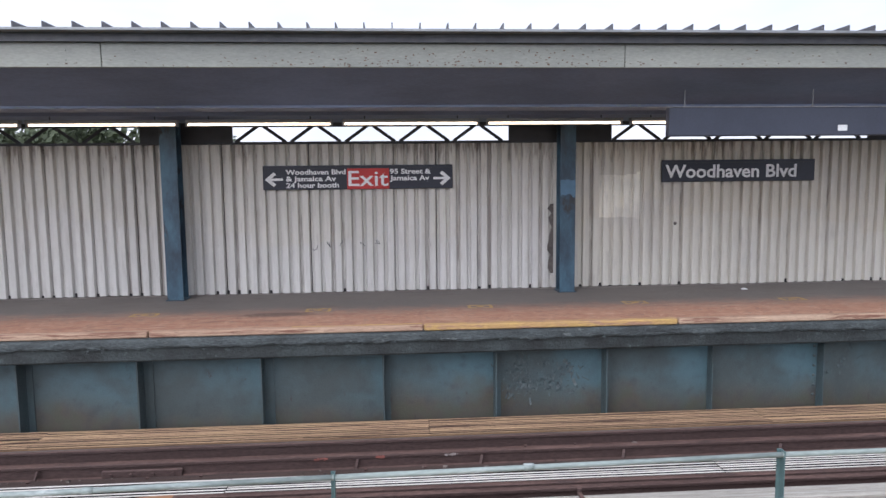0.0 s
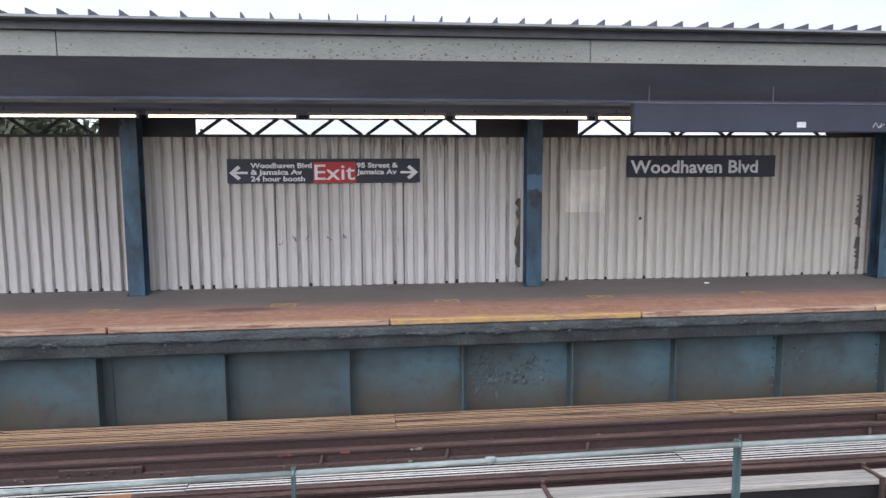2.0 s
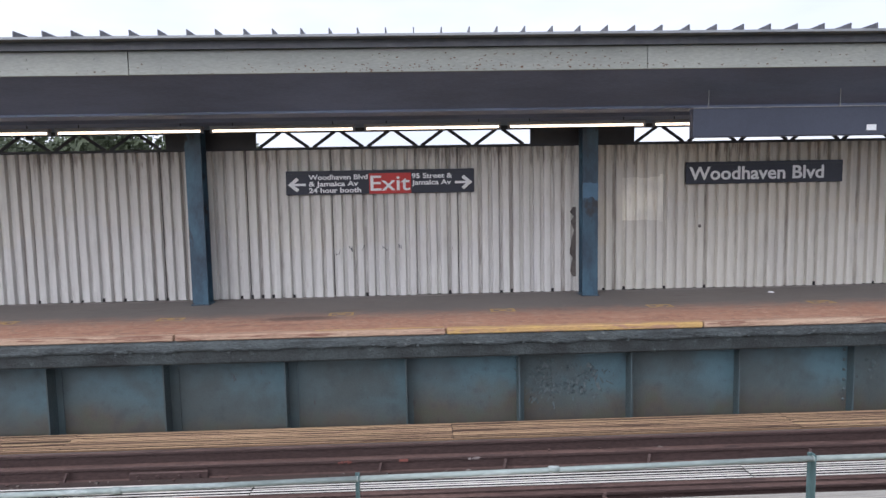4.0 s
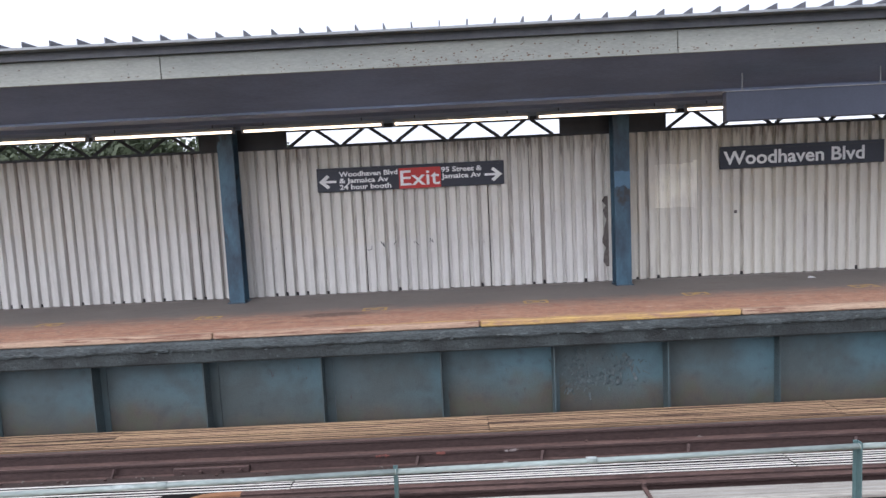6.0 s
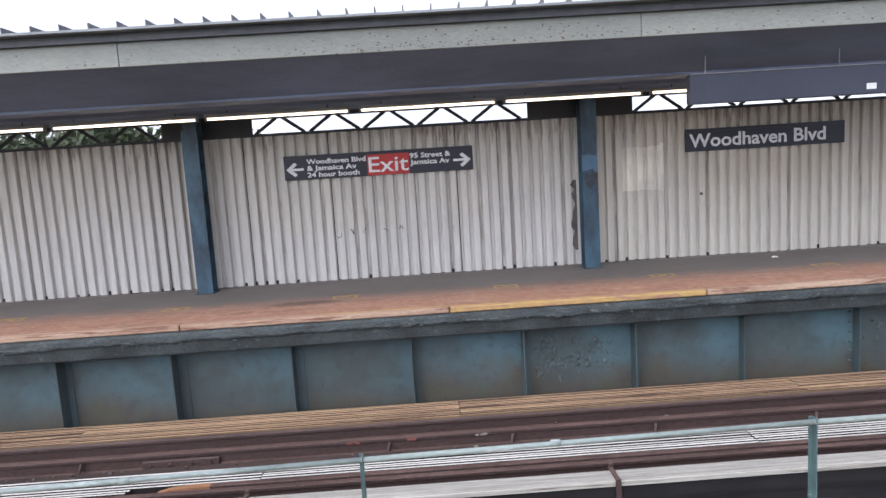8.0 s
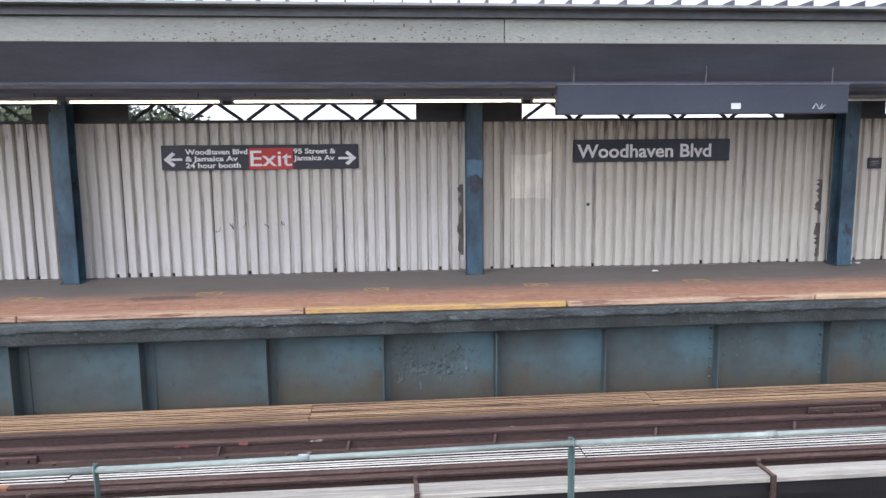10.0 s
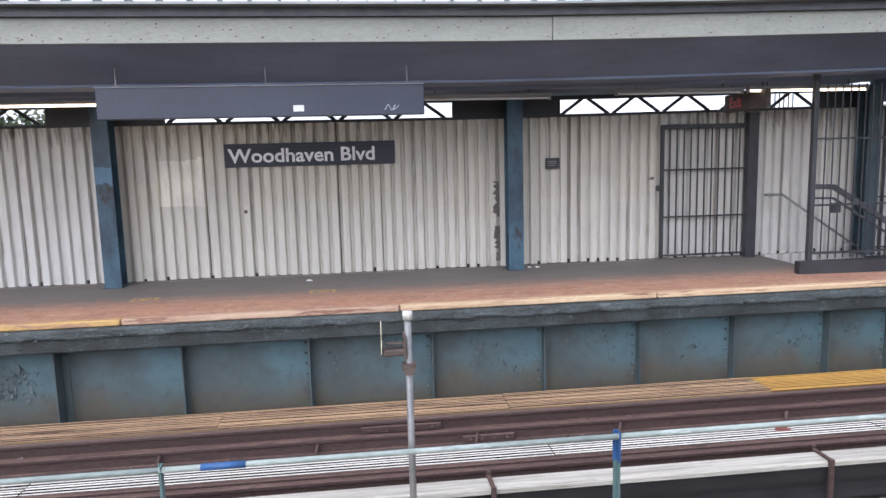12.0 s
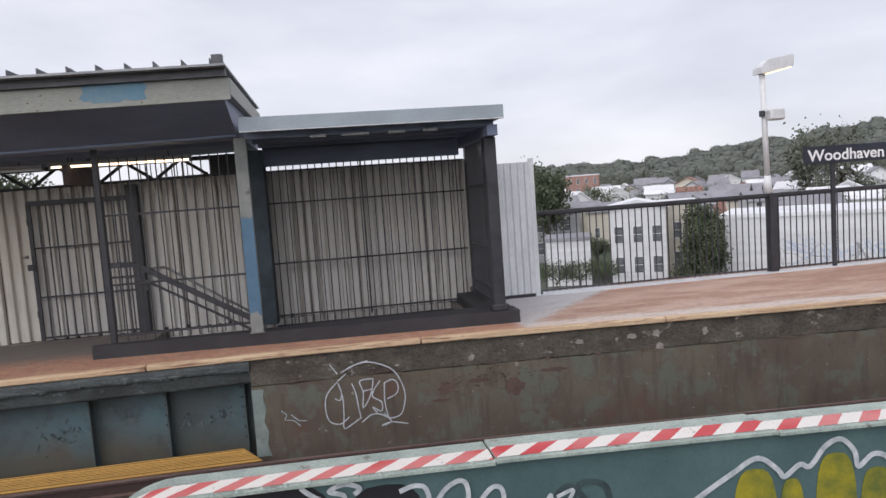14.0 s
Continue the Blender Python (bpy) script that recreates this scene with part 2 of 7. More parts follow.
def girder_paint(name, plate):
    """Teal bridge paint, bluer towards the right of each plate, with olive grime blooming up from the foot of each
    plate, and rust.
    """
    m = bpy.data.materials.new(name)
    m.use_nodes = True
    n, l = m.node_tree.nodes, m.node_tree.links
    b = n["Principled BSDF"]
    pos = n.new("ShaderNodeNewGeometry").outputs["Position"]
    info = n.new("ShaderNodeObjectInfo").outputs["Random"]
    gen = n.new("ShaderNodeSeparateXYZ")
    l.new(n.new("ShaderNodeTexCoord").outputs["Generated"], gen.inputs[0])
    u, v = gen.outputs["X"], gen.outputs["Z"]
    mp = n.new("ShaderNodeMapping")
    mp.inputs["Scale"].default_value = (1.0, 1.0, 0.35)
    l.new(pos, mp.inputs["Vector"])
    soft = noise_node(n, l, pos, 1.7, 3)
    mid = noise_node(n, l, pos, 5, 7, 0.62)
    fine = noise_node(n, l, pos, 60, 5, 0.7)
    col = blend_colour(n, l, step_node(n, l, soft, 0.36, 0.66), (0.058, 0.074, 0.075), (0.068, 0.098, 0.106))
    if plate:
        # bluer and paler towards the right of each plate, broken by noise
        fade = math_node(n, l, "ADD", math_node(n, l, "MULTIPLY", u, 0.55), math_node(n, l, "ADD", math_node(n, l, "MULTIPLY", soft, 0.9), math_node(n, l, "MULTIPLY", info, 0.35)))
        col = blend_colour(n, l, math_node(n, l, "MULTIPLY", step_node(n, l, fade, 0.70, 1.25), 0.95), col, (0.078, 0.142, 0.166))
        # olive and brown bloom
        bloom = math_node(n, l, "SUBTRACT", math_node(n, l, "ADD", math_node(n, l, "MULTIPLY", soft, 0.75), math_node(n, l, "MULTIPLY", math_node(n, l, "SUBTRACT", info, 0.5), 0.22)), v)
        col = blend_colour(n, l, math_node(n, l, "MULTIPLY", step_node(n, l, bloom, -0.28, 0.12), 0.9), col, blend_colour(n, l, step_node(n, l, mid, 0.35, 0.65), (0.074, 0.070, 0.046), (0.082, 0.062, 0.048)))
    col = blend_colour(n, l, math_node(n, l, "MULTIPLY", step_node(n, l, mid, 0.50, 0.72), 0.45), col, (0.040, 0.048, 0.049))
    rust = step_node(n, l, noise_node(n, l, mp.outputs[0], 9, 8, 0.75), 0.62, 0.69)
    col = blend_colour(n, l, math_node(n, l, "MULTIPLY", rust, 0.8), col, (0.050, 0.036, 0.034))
    tone = n.new("ShaderNodeVectorMath")
    tone.operation = "SCALE"
    l.new(col, tone.inputs[0])
    l.new(math_node(n, l, "MULTIPLY_ADD", fine, 0.6, 0.7), tone.inputs["Scale"])
    l.new(tone.outputs["Vector"], b.inputs["Base Color"])
    b.inputs["Roughness"].default_value = 0.5
    bp = n.new("ShaderNodeBump")
    bp.inputs["Strength"].default_value, bp.inputs["Distance"].default_value = 0.5, 0.014
    l.new(math_node(n, l, "ADD", fine, mid), bp.inputs["Height"])
    l.new(bp.outputs["Normal"], b.inputs["Normal"])
    return m


def platform_concrete():
    """Grey concrete with a worn red-brown warning coat along the edge; bare and pale past the stair shelter."""
    m = bpy.data.materials.new("platform_concrete")
    m.use_nodes = True
    n, l = m.node_tree.nodes, m.node_tree.links
    b = n["Principled BSDF"]
    pos = n.new("ShaderNodeNewGeometry").outputs["Position"]
    sep = n.new("ShaderNodeSeparateXYZ")
    l.new(pos, sep.inputs[0])
    x, y = sep.outputs["X"], sep.outputs["Y"]
    soft = noise_node(n, l, pos, 1.1, 5)
    mid = noise_node(n, l, pos, 6, 7, 0.7)
    fine = noise_node(n, l, pos, 70, 5, 0.7)
    col = blend_colour(n, l, soft, (0.132, 0.116, 0.104), (0.21, 0.187, 0.168))
    edge = math_node(n, l, "ADD", y, math_node(n, l, "MULTIPLY", math_node(n, l, "SUBTRACT", mid, 0.5), 0.9))
    red = math_node(n, l, "SUBTRACT", 1.0, step_node(n, l, edge, 8.7, 9.55))
    shade = blend_colour(n, l, step_node(n, l, mid, 0.3, 0.75), (0.37, 0.168, 0.103), (0.49, 0.270, 0.170))
    pale = step_node(n, l, math_node(n, l, "ADD", x, math_node(n, l, "MULTIPLY", soft, 0.8)), 18.3, 18.6)
    later = step_node(n, l, math_node(n, l, "ADD", math_node(n, l, "ADD", x, math_node(n, l, "MULTIPLY", y, -0.9)), math_node(n, l, "MULTIPLY", mid, 0.5)), 10.9, 11.2)
    col = blend_colour(n, l, math_node(n, l, "MULTIPLY", red, 0.9), col, shade)
    mo = n.new("ShaderNodeMapping")
    mo.inputs["Scale"].default_value = (0.5, 1.6, 1.0)
    l.new(pos, mo.inputs["Vector"])
    patch = noise_node(n, l, mo.outputs[0], 1.5, 6, 0.65)
    coat = blend_colour(n, l, step_node(n, l, patch, 0.40, 0.60), (0.43, 0.295, 0.228), (0.32, 0.185, 0.132))
    # the coat is worn pale along the edge, which curves away
    rim = math_node(n, l, "ADD", math_node(n, l, "MULTIPLY_ADD", x, 0.085, y), math_node(n, l, "MULTIPLY", patch, 0.5))
    coat = blend_colour(n, l, math_node(n, l, "SUBTRACT", 1.0, step_node(n, l, rim, 10.05, 10.25)), coat, (0.52, 0.45, 0.405))
    open_air = blend_colour(n, l, later, (0.42, 0.41, 0.41), coat)
    col = blend_colour(n, l, pale, col, open_air)
    # scuffed streaks along the coat
    ms = n.new("ShaderNodeMapping")
    ms.inputs["Scale"].default_value = (0.35, 2.2, 1.0)
    l.new(pos, ms.inputs["Vector"])
    scuff = noise_node(n, l, ms.outputs[0], 5, 7, 0.7)
    col = blend_colour(n, l, math_node(n, l, "MULTIPLY", math_node(n, l, "MULTIPLY", step_node(n, l, scuff, 0.54, 0.66), red), 0.6), col, (0.52, 0.36, 0.26))
    col = blend_colour(n, l, math_node(n, l, "MULTIPLY", math_node(n, l, "SUBTRACT", 1.0, step_node(n, l, scuff, 0.34, 0.46)), 0.5), col, (0.12, 0.085, 0.07))
    # oily dark patch on the deck
    px_ = math_node(n, l, "MULTIPLY", math_node(n, l, "ADD", x, 1.3), 1.3)
    py_ = math_node(n, l, "MULTIPLY", math_node(n, l, "SUBTRACT", y, 9.0), 5.0)
    rad = math_node(n, l, "ADD", math_node(n, l, "ADD", math_node(n, l, "MULTIPLY", px_, px_), math_node(n, l, "MULTIPLY", py_, py_)), math_node(n, l, "MULTIPLY", mid, 0.9))
    oil = math_node(n, l, "SUBTRACT", 1.0, step_node(n, l, rad, 0.5, 1.2))
    col = blend_colour(n, l, math_node(n, l, "MULTIPLY", oil, 0.7), col, (0.07, 0.05, 0.045))
    mc = n.new("ShaderNodeMapping")
    mc.inputs["Scale"].default_value = (0.6, 1.0, 1.0)
    l.new(pos, mc.inputs["Vector"])
    chips = noise_node(n, l, mc.outputs[0], 19, 6, 0.7)
    col = blend_colour(n, l, math_node(n, l, "MULTIPLY", math_node(n, l, "MULTIPLY", step_node(n, l, chips, 0.575, 0.61), red), 0.75), col, (0.20, 0.155, 0.13))
    col = blend_colour(n, l, math_node(n, l, "MULTIPLY", math_node(n, l, "MULTIPLY", math_node(n, l, "SUBTRACT", 1.0, step_node(n, l, chips, 0.37, 0.41)), red), 0.6), col, (0.60, 0.42, 0.31))
    spots = step_node(n, l, noise_node(n, l, pos, 14, 8, 0.75), 0.61, 0.66)
    col = blend_colour(n, l, math_node(n, l, "MULTIPLY", spots, 0.55), col, (0.07, 0.06, 0.06))
    tone = n.new("ShaderNodeVectorMath")
    tone.operation = "SCALE"
    l.new(col, tone.inputs[0])
    l.new(math_node(n, l, "MULTIPLY_ADD", fine, 0.9, 0.55), tone.inputs["Scale"])
    l.new(tone.outputs["Vector"], b.inputs["Base Color"])
    b.inputs["Roughness"].default_value = 0.8
    bp = n.new("ShaderNodeBump")
    bp.inputs["Strength"].default_value, bp.inputs["Distance"].default_value = 0.3, 0.01
    worn = math_node(n, l, "MULTIPLY", math_node(n, l, "MULTIPLY", step_node(n, l, chips, 0.56, 0.60), red), -1.2)
    l.new(math_node(n, l, "ADD", math_node(n, l, "ADD", fine, mid), worn), bp.inputs["Height"])
    l.new(bp.outputs["Normal"], b.inputs["Normal"])
    return m


def abutment_paint():
    """Old plate steel: brown rust, grey-green remains of paint, dark runs and pale scuffs."""
    m = bpy.data.materials.new("rusty_abutment_plate")
    m.use_nodes = True
    n, l = m.node_tree.nodes, m.node_tree.links
    b = n["Principled BSDF"]
    pos = n.new("ShaderNodeNewGeometry").outputs["Position"]
    mp = n.new("ShaderNodeMapping")
    mp.inputs["Scale"].default_value = (1.0, 1.0, 0.16)
    l.new(pos, mp.inputs["Vector"])
    soft = noise_node(n, l, pos, 0.9, 3)
    mid = noise_node(n, l, pos, 2.6, 7, 0.66)
    runs = noise_node(n, l, mp.outputs[0], 9, 6, 0.65)
    fine = noise_node(n, l, pos, 60, 5, 0.7)
    col = blend_colour(n, l, step_node(n, l, soft, 0.35, 0.65), (0.128, 0.112, 0.082), (0.098, 0.074, 0.056))
    col = blend_colour(n, l, math_node(n, l, "MULTIPLY", step_node(n, l, mid, 0.50, 0.60), 0.8), col, (0.120, 0.130, 0.104))
    col = blend_colour(n, l, math_node(n, l, "MULTIPLY", step_node(n, l, runs, 0.48, 0.72), 0.6), col, (0.060, 0.044, 0.036))
    col = blend_colour(n, l, math_node(n, l, "MULTIPLY", step_node(n, l, noise_node(n, l, pos, 1.5, 6), 0.55, 0.68), 0.6), col, (0.125, 0.062, 0.048))
    col = blend_colour(n, l, math_node(n, l, "MULTIPLY", step_node(n, l, noise_node(n, l, pos, 11, 8, 0.75), 0.635, 0.68), 0.75), col, (0.33, 0.31, 0.28))
    tone = n.new("ShaderNodeVectorMath")
    tone.operation = "SCALE"
    l.new(col, tone.inputs[0])
    l.new(math_node(n, l, "MULTIPLY_ADD", fine, 0.6, 0.7), tone.inputs["Scale"])
    l.new(tone.outputs["Vector"], b.inputs["Base Color"])
    b.inputs["Roughness"].default_value = 0.75
    bp = n.new("ShaderNodeBump")
    bp.inputs["Strength"].default_value, bp.inputs["Distance"].default_value = 0.7, 0.02
    l.new(math_node(n, l, "ADD", fine, mid), bp.inputs["Height"])
    l.new(bp.outputs["Normal"], b.inputs["Normal"])
    return m


def striped_paint(period=0.315):
    """Slanting red and white bars, chipped."""
    m = bpy.data.materials.new("red_white_bars")
    m.use_nodes = True
    n, l = m.node_tree.nodes, m.node_tree.links
    b = n["Principled BSDF"]
    uv = n.new("ShaderNodeUVMap").outputs["UV"]
    sep = n.new("ShaderNodeSeparateXYZ")
    l.new(uv, sep.inputs[0])
    pos = n.new("ShaderNodeNewGeometry").outputs["Position"]
    s = math_node(n, l, "ADD", math_node(n, l, "DIVIDE", sep.outputs["X"], period), math_node(n, l, "MULTIPLY", sep.outputs["Y"], -0.62))
    bar = math_node(n, l, "GREATER_THAN", math_node(n, l, "FRACT", s), 0.52)
    fade = step_node(n, l, noise_node(n, l, pos, 0.9, 3), 0.4, 0.6)
    red = blend_colour(n, l, fade, (0.50, 0.040, 0.045), (0.56, 0.17, 0.16))
    col = blend_colour(n, l, bar, (0.68, 0.65, 0.60), red)
    chip = step_node(n, l, noise_node(n, l, pos, 22, 8, 0.75), 0.60, 0.64)
    col = blend_colour(n, l, math_node(n, l, "MULTIPLY", chip, 0.8), col, (0.20, 0.22, 0.20))
    l.new(col, b.inputs["Base Color"])
    b.inputs["Roughness"].default_value = 0.5
    return m


CORRUGATED = corrugated_paint()
GIRDER = girder_paint("girder_paint", False)
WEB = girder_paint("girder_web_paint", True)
CONCRETE = platform_concrete()
BARS = striped_paint()
EDGE_BOARD = material("worn_edge_board", (0.60, 0.455, 0.295), (0.47, 0.32, 0.20), 4, 0.75, bump=0.5, stretch=(0.22, 3, 3), stain=(0.24, 0.13, 0.085), stain_at=0.55, stain_scale=5, grit=1.2, grain=80)
EDGE_PINK = material("pinkish_edge_board", (0.50, 0.36, 0.255), (0.36, 0.225, 0.155), 4, 0.75, bump=0.5, stretch=(0.22, 3, 3), stain=(0.22, 0.11, 0.075), stain_at=0.53, stain_scale=6, grit=1.3, grain=80)
EDGE_YELLOW = material("yellow_edge_board", (0.50, 0.33, 0.11), (0.42, 0.26, 0.12), 5, 0.6, stretch=(0.3, 2, 2), stain=(0.34, 0.20, 0.13), stain_at=0.52, stain_scale=6, grit=1.1, grain=60)
FLANGE = material("flaking_flange_paint", (0.048, 0.058, 0.058), (0.024, 0.027, 0.027), 3, 0.6, bump=1.0, stretch=(0.9, 1, 1.2), stain=(0.085, 0.105, 0.10), stain_at=0.60, stain_scale=7, world_space=True, grit=1.3, grain=38)
FLANGE_TOP = material("flaking_edge_paint", (0.078, 0.092, 0.094), (0.040, 0.046, 0.047), 5, 0.6, bump=1.0, stretch=(0.5, 1, 1.4), stain=(0.13, 0.145, 0.14), stain_at=0.60, stain_scale=9, world_space=True, grit=1.4, grain=40)
ABUTMENT = abutment_paint()
ABUT_TOP = material("mossy_abutment_cap", (0.098, 0.089, 0.069), (0.050, 0.041, 0.034), 4.5, 0.75, bump=0.9, stretch=(0.7, 1, 1.1), stain=(0.27, 0.25, 0.23), stain_at=0.605, stain_scale=5.5, world_space=True, grit=1.3, grain=36)
FLAKE = material("lifted_paint_flake", (0.078, 0.106, 0.112), (0.052, 0.070, 0.074), 22, 0.6, stain=(0.024, 0.024, 0.024), stain_at=0.60, stain_scale=14)
FLAKE_PALE = material("pale_paint_scale", (0.105, 0.130, 0.134), (0.070, 0.088, 0.092), 18, 0.6, stain=(0.035, 0.038, 0.038), stain_at=0.56, stain_scale=14)
PALE_GREEN = material("pale_green_paint", (0.21, 0.255, 0.235), (0.15, 0.185, 0.175), 4, 0.55, stain=(0.12, 0.10, 0.08), stain_at=0.62, stain_scale=5)
FASCIA = material("grey_green_fascia_paint", (0.325, 0.33, 0.295), (0.26, 0.268, 0.245), 1.2, 0.5, bump=0.15, stretch=(0.4, 1, 1.5), stain=(0.17, 0.095, 0.06), stain_at=0.655, stain_scale=13, world_space=True, grit=0.5)
FASCIA_BLUE = material("blue_touch_up_paint", (0.095, 0.22, 0.33), (0.15, 0.25, 0.31), 3, 0.5)
# dark soffit colour lifted and blued to include the haze over it
SOFFIT = material("haze_lifted_soffit", (0.190, 0.225, 0.325), (0.130, 0.152, 0.215), 1.5, 0.5, bump=0.3, stretch=(0.4, 1, 1), stain=(0.085, 0.085, 0.09), stain_at=0.69, stain_scale=6, world_space=True)
ROOF = material("weathered_roof_metal", (0.30, 0.31, 0.32), (0.22, 0.23, 0.24), 2, 0.5, metal=0.3)
RIB = material("dark_roof_seam", (0.12, 0.12, 0.13), (0.08, 0.08, 0.09), 5, 0.5, metal=0.2)
TRUSS = material("black_truss_paint", (0.032, 0.032, 0.038), (0.022, 0.022, 0.026), 4, 0.5)
COLUMN = material("blue_column_paint", (0.060, 0.120, 0.165), (0.028, 0.045, 0.066), 3.2, 0.45, bump=0.4, stretch=(1, 1, 0.5), stain=(0.032, 0.032, 0.036), stain_at=0.57, stain_scale=3.4)
COLUMN_PALE = material("grey_column_paint", (0.25, 0.258, 0.242), (0.17, 0.178, 0.172), 3, 0.5, stain=(0.10, 0.08, 0.07), stain_at=0.63, stain_scale=5)
COLUMN_BRIGHT = material("bright_blue_column_paint", (0.090, 0.170, 0.255), (0.070, 0.135, 0.20), 3, 0.45, stain=(0.25, 0.28, 0.30), stain_at=0.64, stain_scale=6)
# black raised towards grey, the same veil of haze put into the paint
BARS_BLACK = material("black_rail_paint", (0.046, 0.046, 0.052), (0.030, 0.030, 0.034), 6, 0.45)
SIGN_BLACK = material("dark_sign_enamel", (0.026, 0.028, 0.042), (0.020, 0.021, 0.032), 2, 0.35, bump=0.05)
SIGN_WHITE = material("white_sign_letters", (0.78, 0.78, 0.78), (0.70, 0.70, 0.70), 4, 0.4, bump=0)
SIGN_RED = material("red_sign_panel", (0.50, 0.035, 0.030), (0.42, 0.03, 0.025), 3, 0.4, bump=0.05)
BARE_PATCH = material("bare_weathered_steel", (0.15, 0.13, 0.12), (0.075, 0.065, 0.06), 12, 0.7, bump=0.5)
DARK_PLATE = material("dull_dark_plate", (0.045, 0.045, 0.05), (0.03, 0.03, 0.034), 4, 0.5)
STICKER = material("white_paper_sticker", (0.8, 0.8, 0.8), (0.7, 0.7, 0.7), 5, 0.7)
# navy lightened to carry haze in its colour
BOX_BLUE = material("navy_sheet_metal", (0.052, 0.058, 0.082), (0.042, 0.047, 0.068), 1.5, 0.4, bump=0.08)
HOUSING = material("grey_lamp_housing", (0.30, 0.29, 0.29), (0.22, 0.21, 0.21), 4, 0.5)
TUBE = material("lit_tube", (1.0, 0.80, 0.56), (1.0, 0.78, 0.54), 3, 0.4, bump=0, glow=1.9, vary=0)
TUBE_OFF = material("unlit_tube", (0.75, 0.75, 0.76), (0.7, 0.7, 0.7), 3, 0.3, bump=0)
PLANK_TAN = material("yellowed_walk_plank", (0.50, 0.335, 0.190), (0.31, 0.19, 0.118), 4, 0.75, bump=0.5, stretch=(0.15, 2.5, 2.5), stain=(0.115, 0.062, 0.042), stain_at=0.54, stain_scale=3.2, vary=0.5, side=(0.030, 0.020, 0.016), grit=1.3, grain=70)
PLANK_YELLOW = material("yellow_walk_plank", (0.56, 0.33, 0.075), (0.46, 0.25, 0.06), 4, 0.65, bump=0.4, stretch=(0.15, 2.5, 2.5), vary=0.15, side=(0.16, 0.085, 0.03), grit=0.9, grain=70)
PLANK_WHITE = material("bleached_grey_plank", (0.46, 0.44, 0.39), (0.30, 0.28, 0.245), 9, 0.8, bump=0.6, stretch=(0.10, 3, 3), stain=(0.20, 0.17, 0.15), stain_at=0.60, stain_scale=8, vary=0.2, grit=1.0, grain=80)
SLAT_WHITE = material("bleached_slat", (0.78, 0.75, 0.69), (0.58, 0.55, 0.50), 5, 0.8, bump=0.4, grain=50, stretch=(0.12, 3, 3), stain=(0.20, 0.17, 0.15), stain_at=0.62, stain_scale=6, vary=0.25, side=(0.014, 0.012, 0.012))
BOARD_FRONT = material("tan_front_board", (0.30, 0.19, 0.095), (0.20, 0.12, 0.065), 4, 0.75, bump=0.4, stretch=(0.15, 2.5, 2.5), stain=(0.09, 0.06, 0.045), stain_at=0.62, stain_scale=6, grit=1.0, grain=60)
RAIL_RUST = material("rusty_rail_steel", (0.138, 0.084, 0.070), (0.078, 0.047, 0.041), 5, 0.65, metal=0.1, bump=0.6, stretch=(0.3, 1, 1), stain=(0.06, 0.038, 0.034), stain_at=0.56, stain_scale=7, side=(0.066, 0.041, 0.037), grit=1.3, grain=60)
RAIL_HEAD = material("worn_rail_head", (0.20, 0.165, 0.15), (0.13, 0.10, 0.09), 5, 0.5, metal=0.4, bump=0.05, stretch=(0.2, 1, 1))
TIE = material("creosoted_tie", (0.060, 0.047, 0.042), (0.038, 0.030, 0.028), 5, 0.85, bump=0.7, grain=40, stretch=(2, 0.3, 2), vary=0.3)
GUARD_TIMBER = material("rust_stained_timber", (0.070, 0.046, 0.038), (0.040, 0.027, 0.024), 3, 0.8, bump=0.5, stretch=(0.15, 2.5, 2.5), stain=(0.15, 0.11, 0.09), stain_at=0.66, stain_scale=7, grit=1.4, grain=50)
MARK_RED = material("scuffed_red_paint", (0.26, 0.085, 0.065), (0.16, 0.07, 0.06), 14, 0.7)
MARK_WHITE = material("scuffed_white_paint", (0.40, 0.36, 0.34), (0.22, 0.18, 0.17), 14, 0.7)
STRINGER = material("rusty_stringer_steel", (0.075, 0.058, 0.052), (0.050, 0.040, 0.037), 3, 0.7)
BLACK_STEEL = material("sooty_black_steel", (0.018, 0.017, 0.018), (0.012, 0.011, 0.012), 3, 0.6)
PIPE = material("pale_green_pipe", (0.290, 0.335, 0.315), (0.19, 0.230, 0.215), 6, 0.5, bump=0.4, stretch=(0.3, 1, 1), stain=(0.40, 0.44, 0.43), stain_at=0.58, stain_scale=5, grit=0.7, grain=60)
POST_GREEN = material("green_post_paint", (0.105, 0.170, 0.170), (0.070, 0.118, 0.120), 6, 0.5, stain=(0.06, 0.05, 0.045), stain_at=0.66, stain_scale=8)
BLUE_TAPE = material("blue_paint_mark", (0.030, 0.100, 0.26), (0.025, 0.07, 0.18), 6, 0.5)
GALVANISED = material("galvanised_pole", (0.25, 0.25, 0.25), (0.16, 0.16, 0.16), 5, 0.45, metal=0.4, stain=(0.16, 0.13, 0.11), stain_at=0.62, stain_scale=6)
CAP_GREY = material("pale_grey_cap", (0.50, 0.49, 0.46), (0.38, 0.37, 0.35), 8, 0.6)
RUSTY_BOX = material("rusty_box", (0.10, 0.075, 0.065), (0.06, 0.045, 0.04), 5, 0.7, bump=0.5)
YELLOW_NUMBER = material("cream_number_paint", (0.80, 0.74, 0.50), (0.72, 0.66, 0.44), 5, 0.5)
BRIDGE_GREEN = material("bridge_green_paint", (0.082, 0.138, 0.142), (0.060, 0.104, 0.110), 1.6, 0.45, bump=0.12, stain=(0.04, 0.055, 0.055), stain_at=0.62, stain_scale=2)
BRIDGE_PALE = material("pale_flange_paint", (0.36, 0.42, 0.375), (0.25, 0.30, 0.27), 5, 0.55, stain=(0.14, 0.125, 0.105), stain_at=0.59, stain_scale=8, grit=1.0)
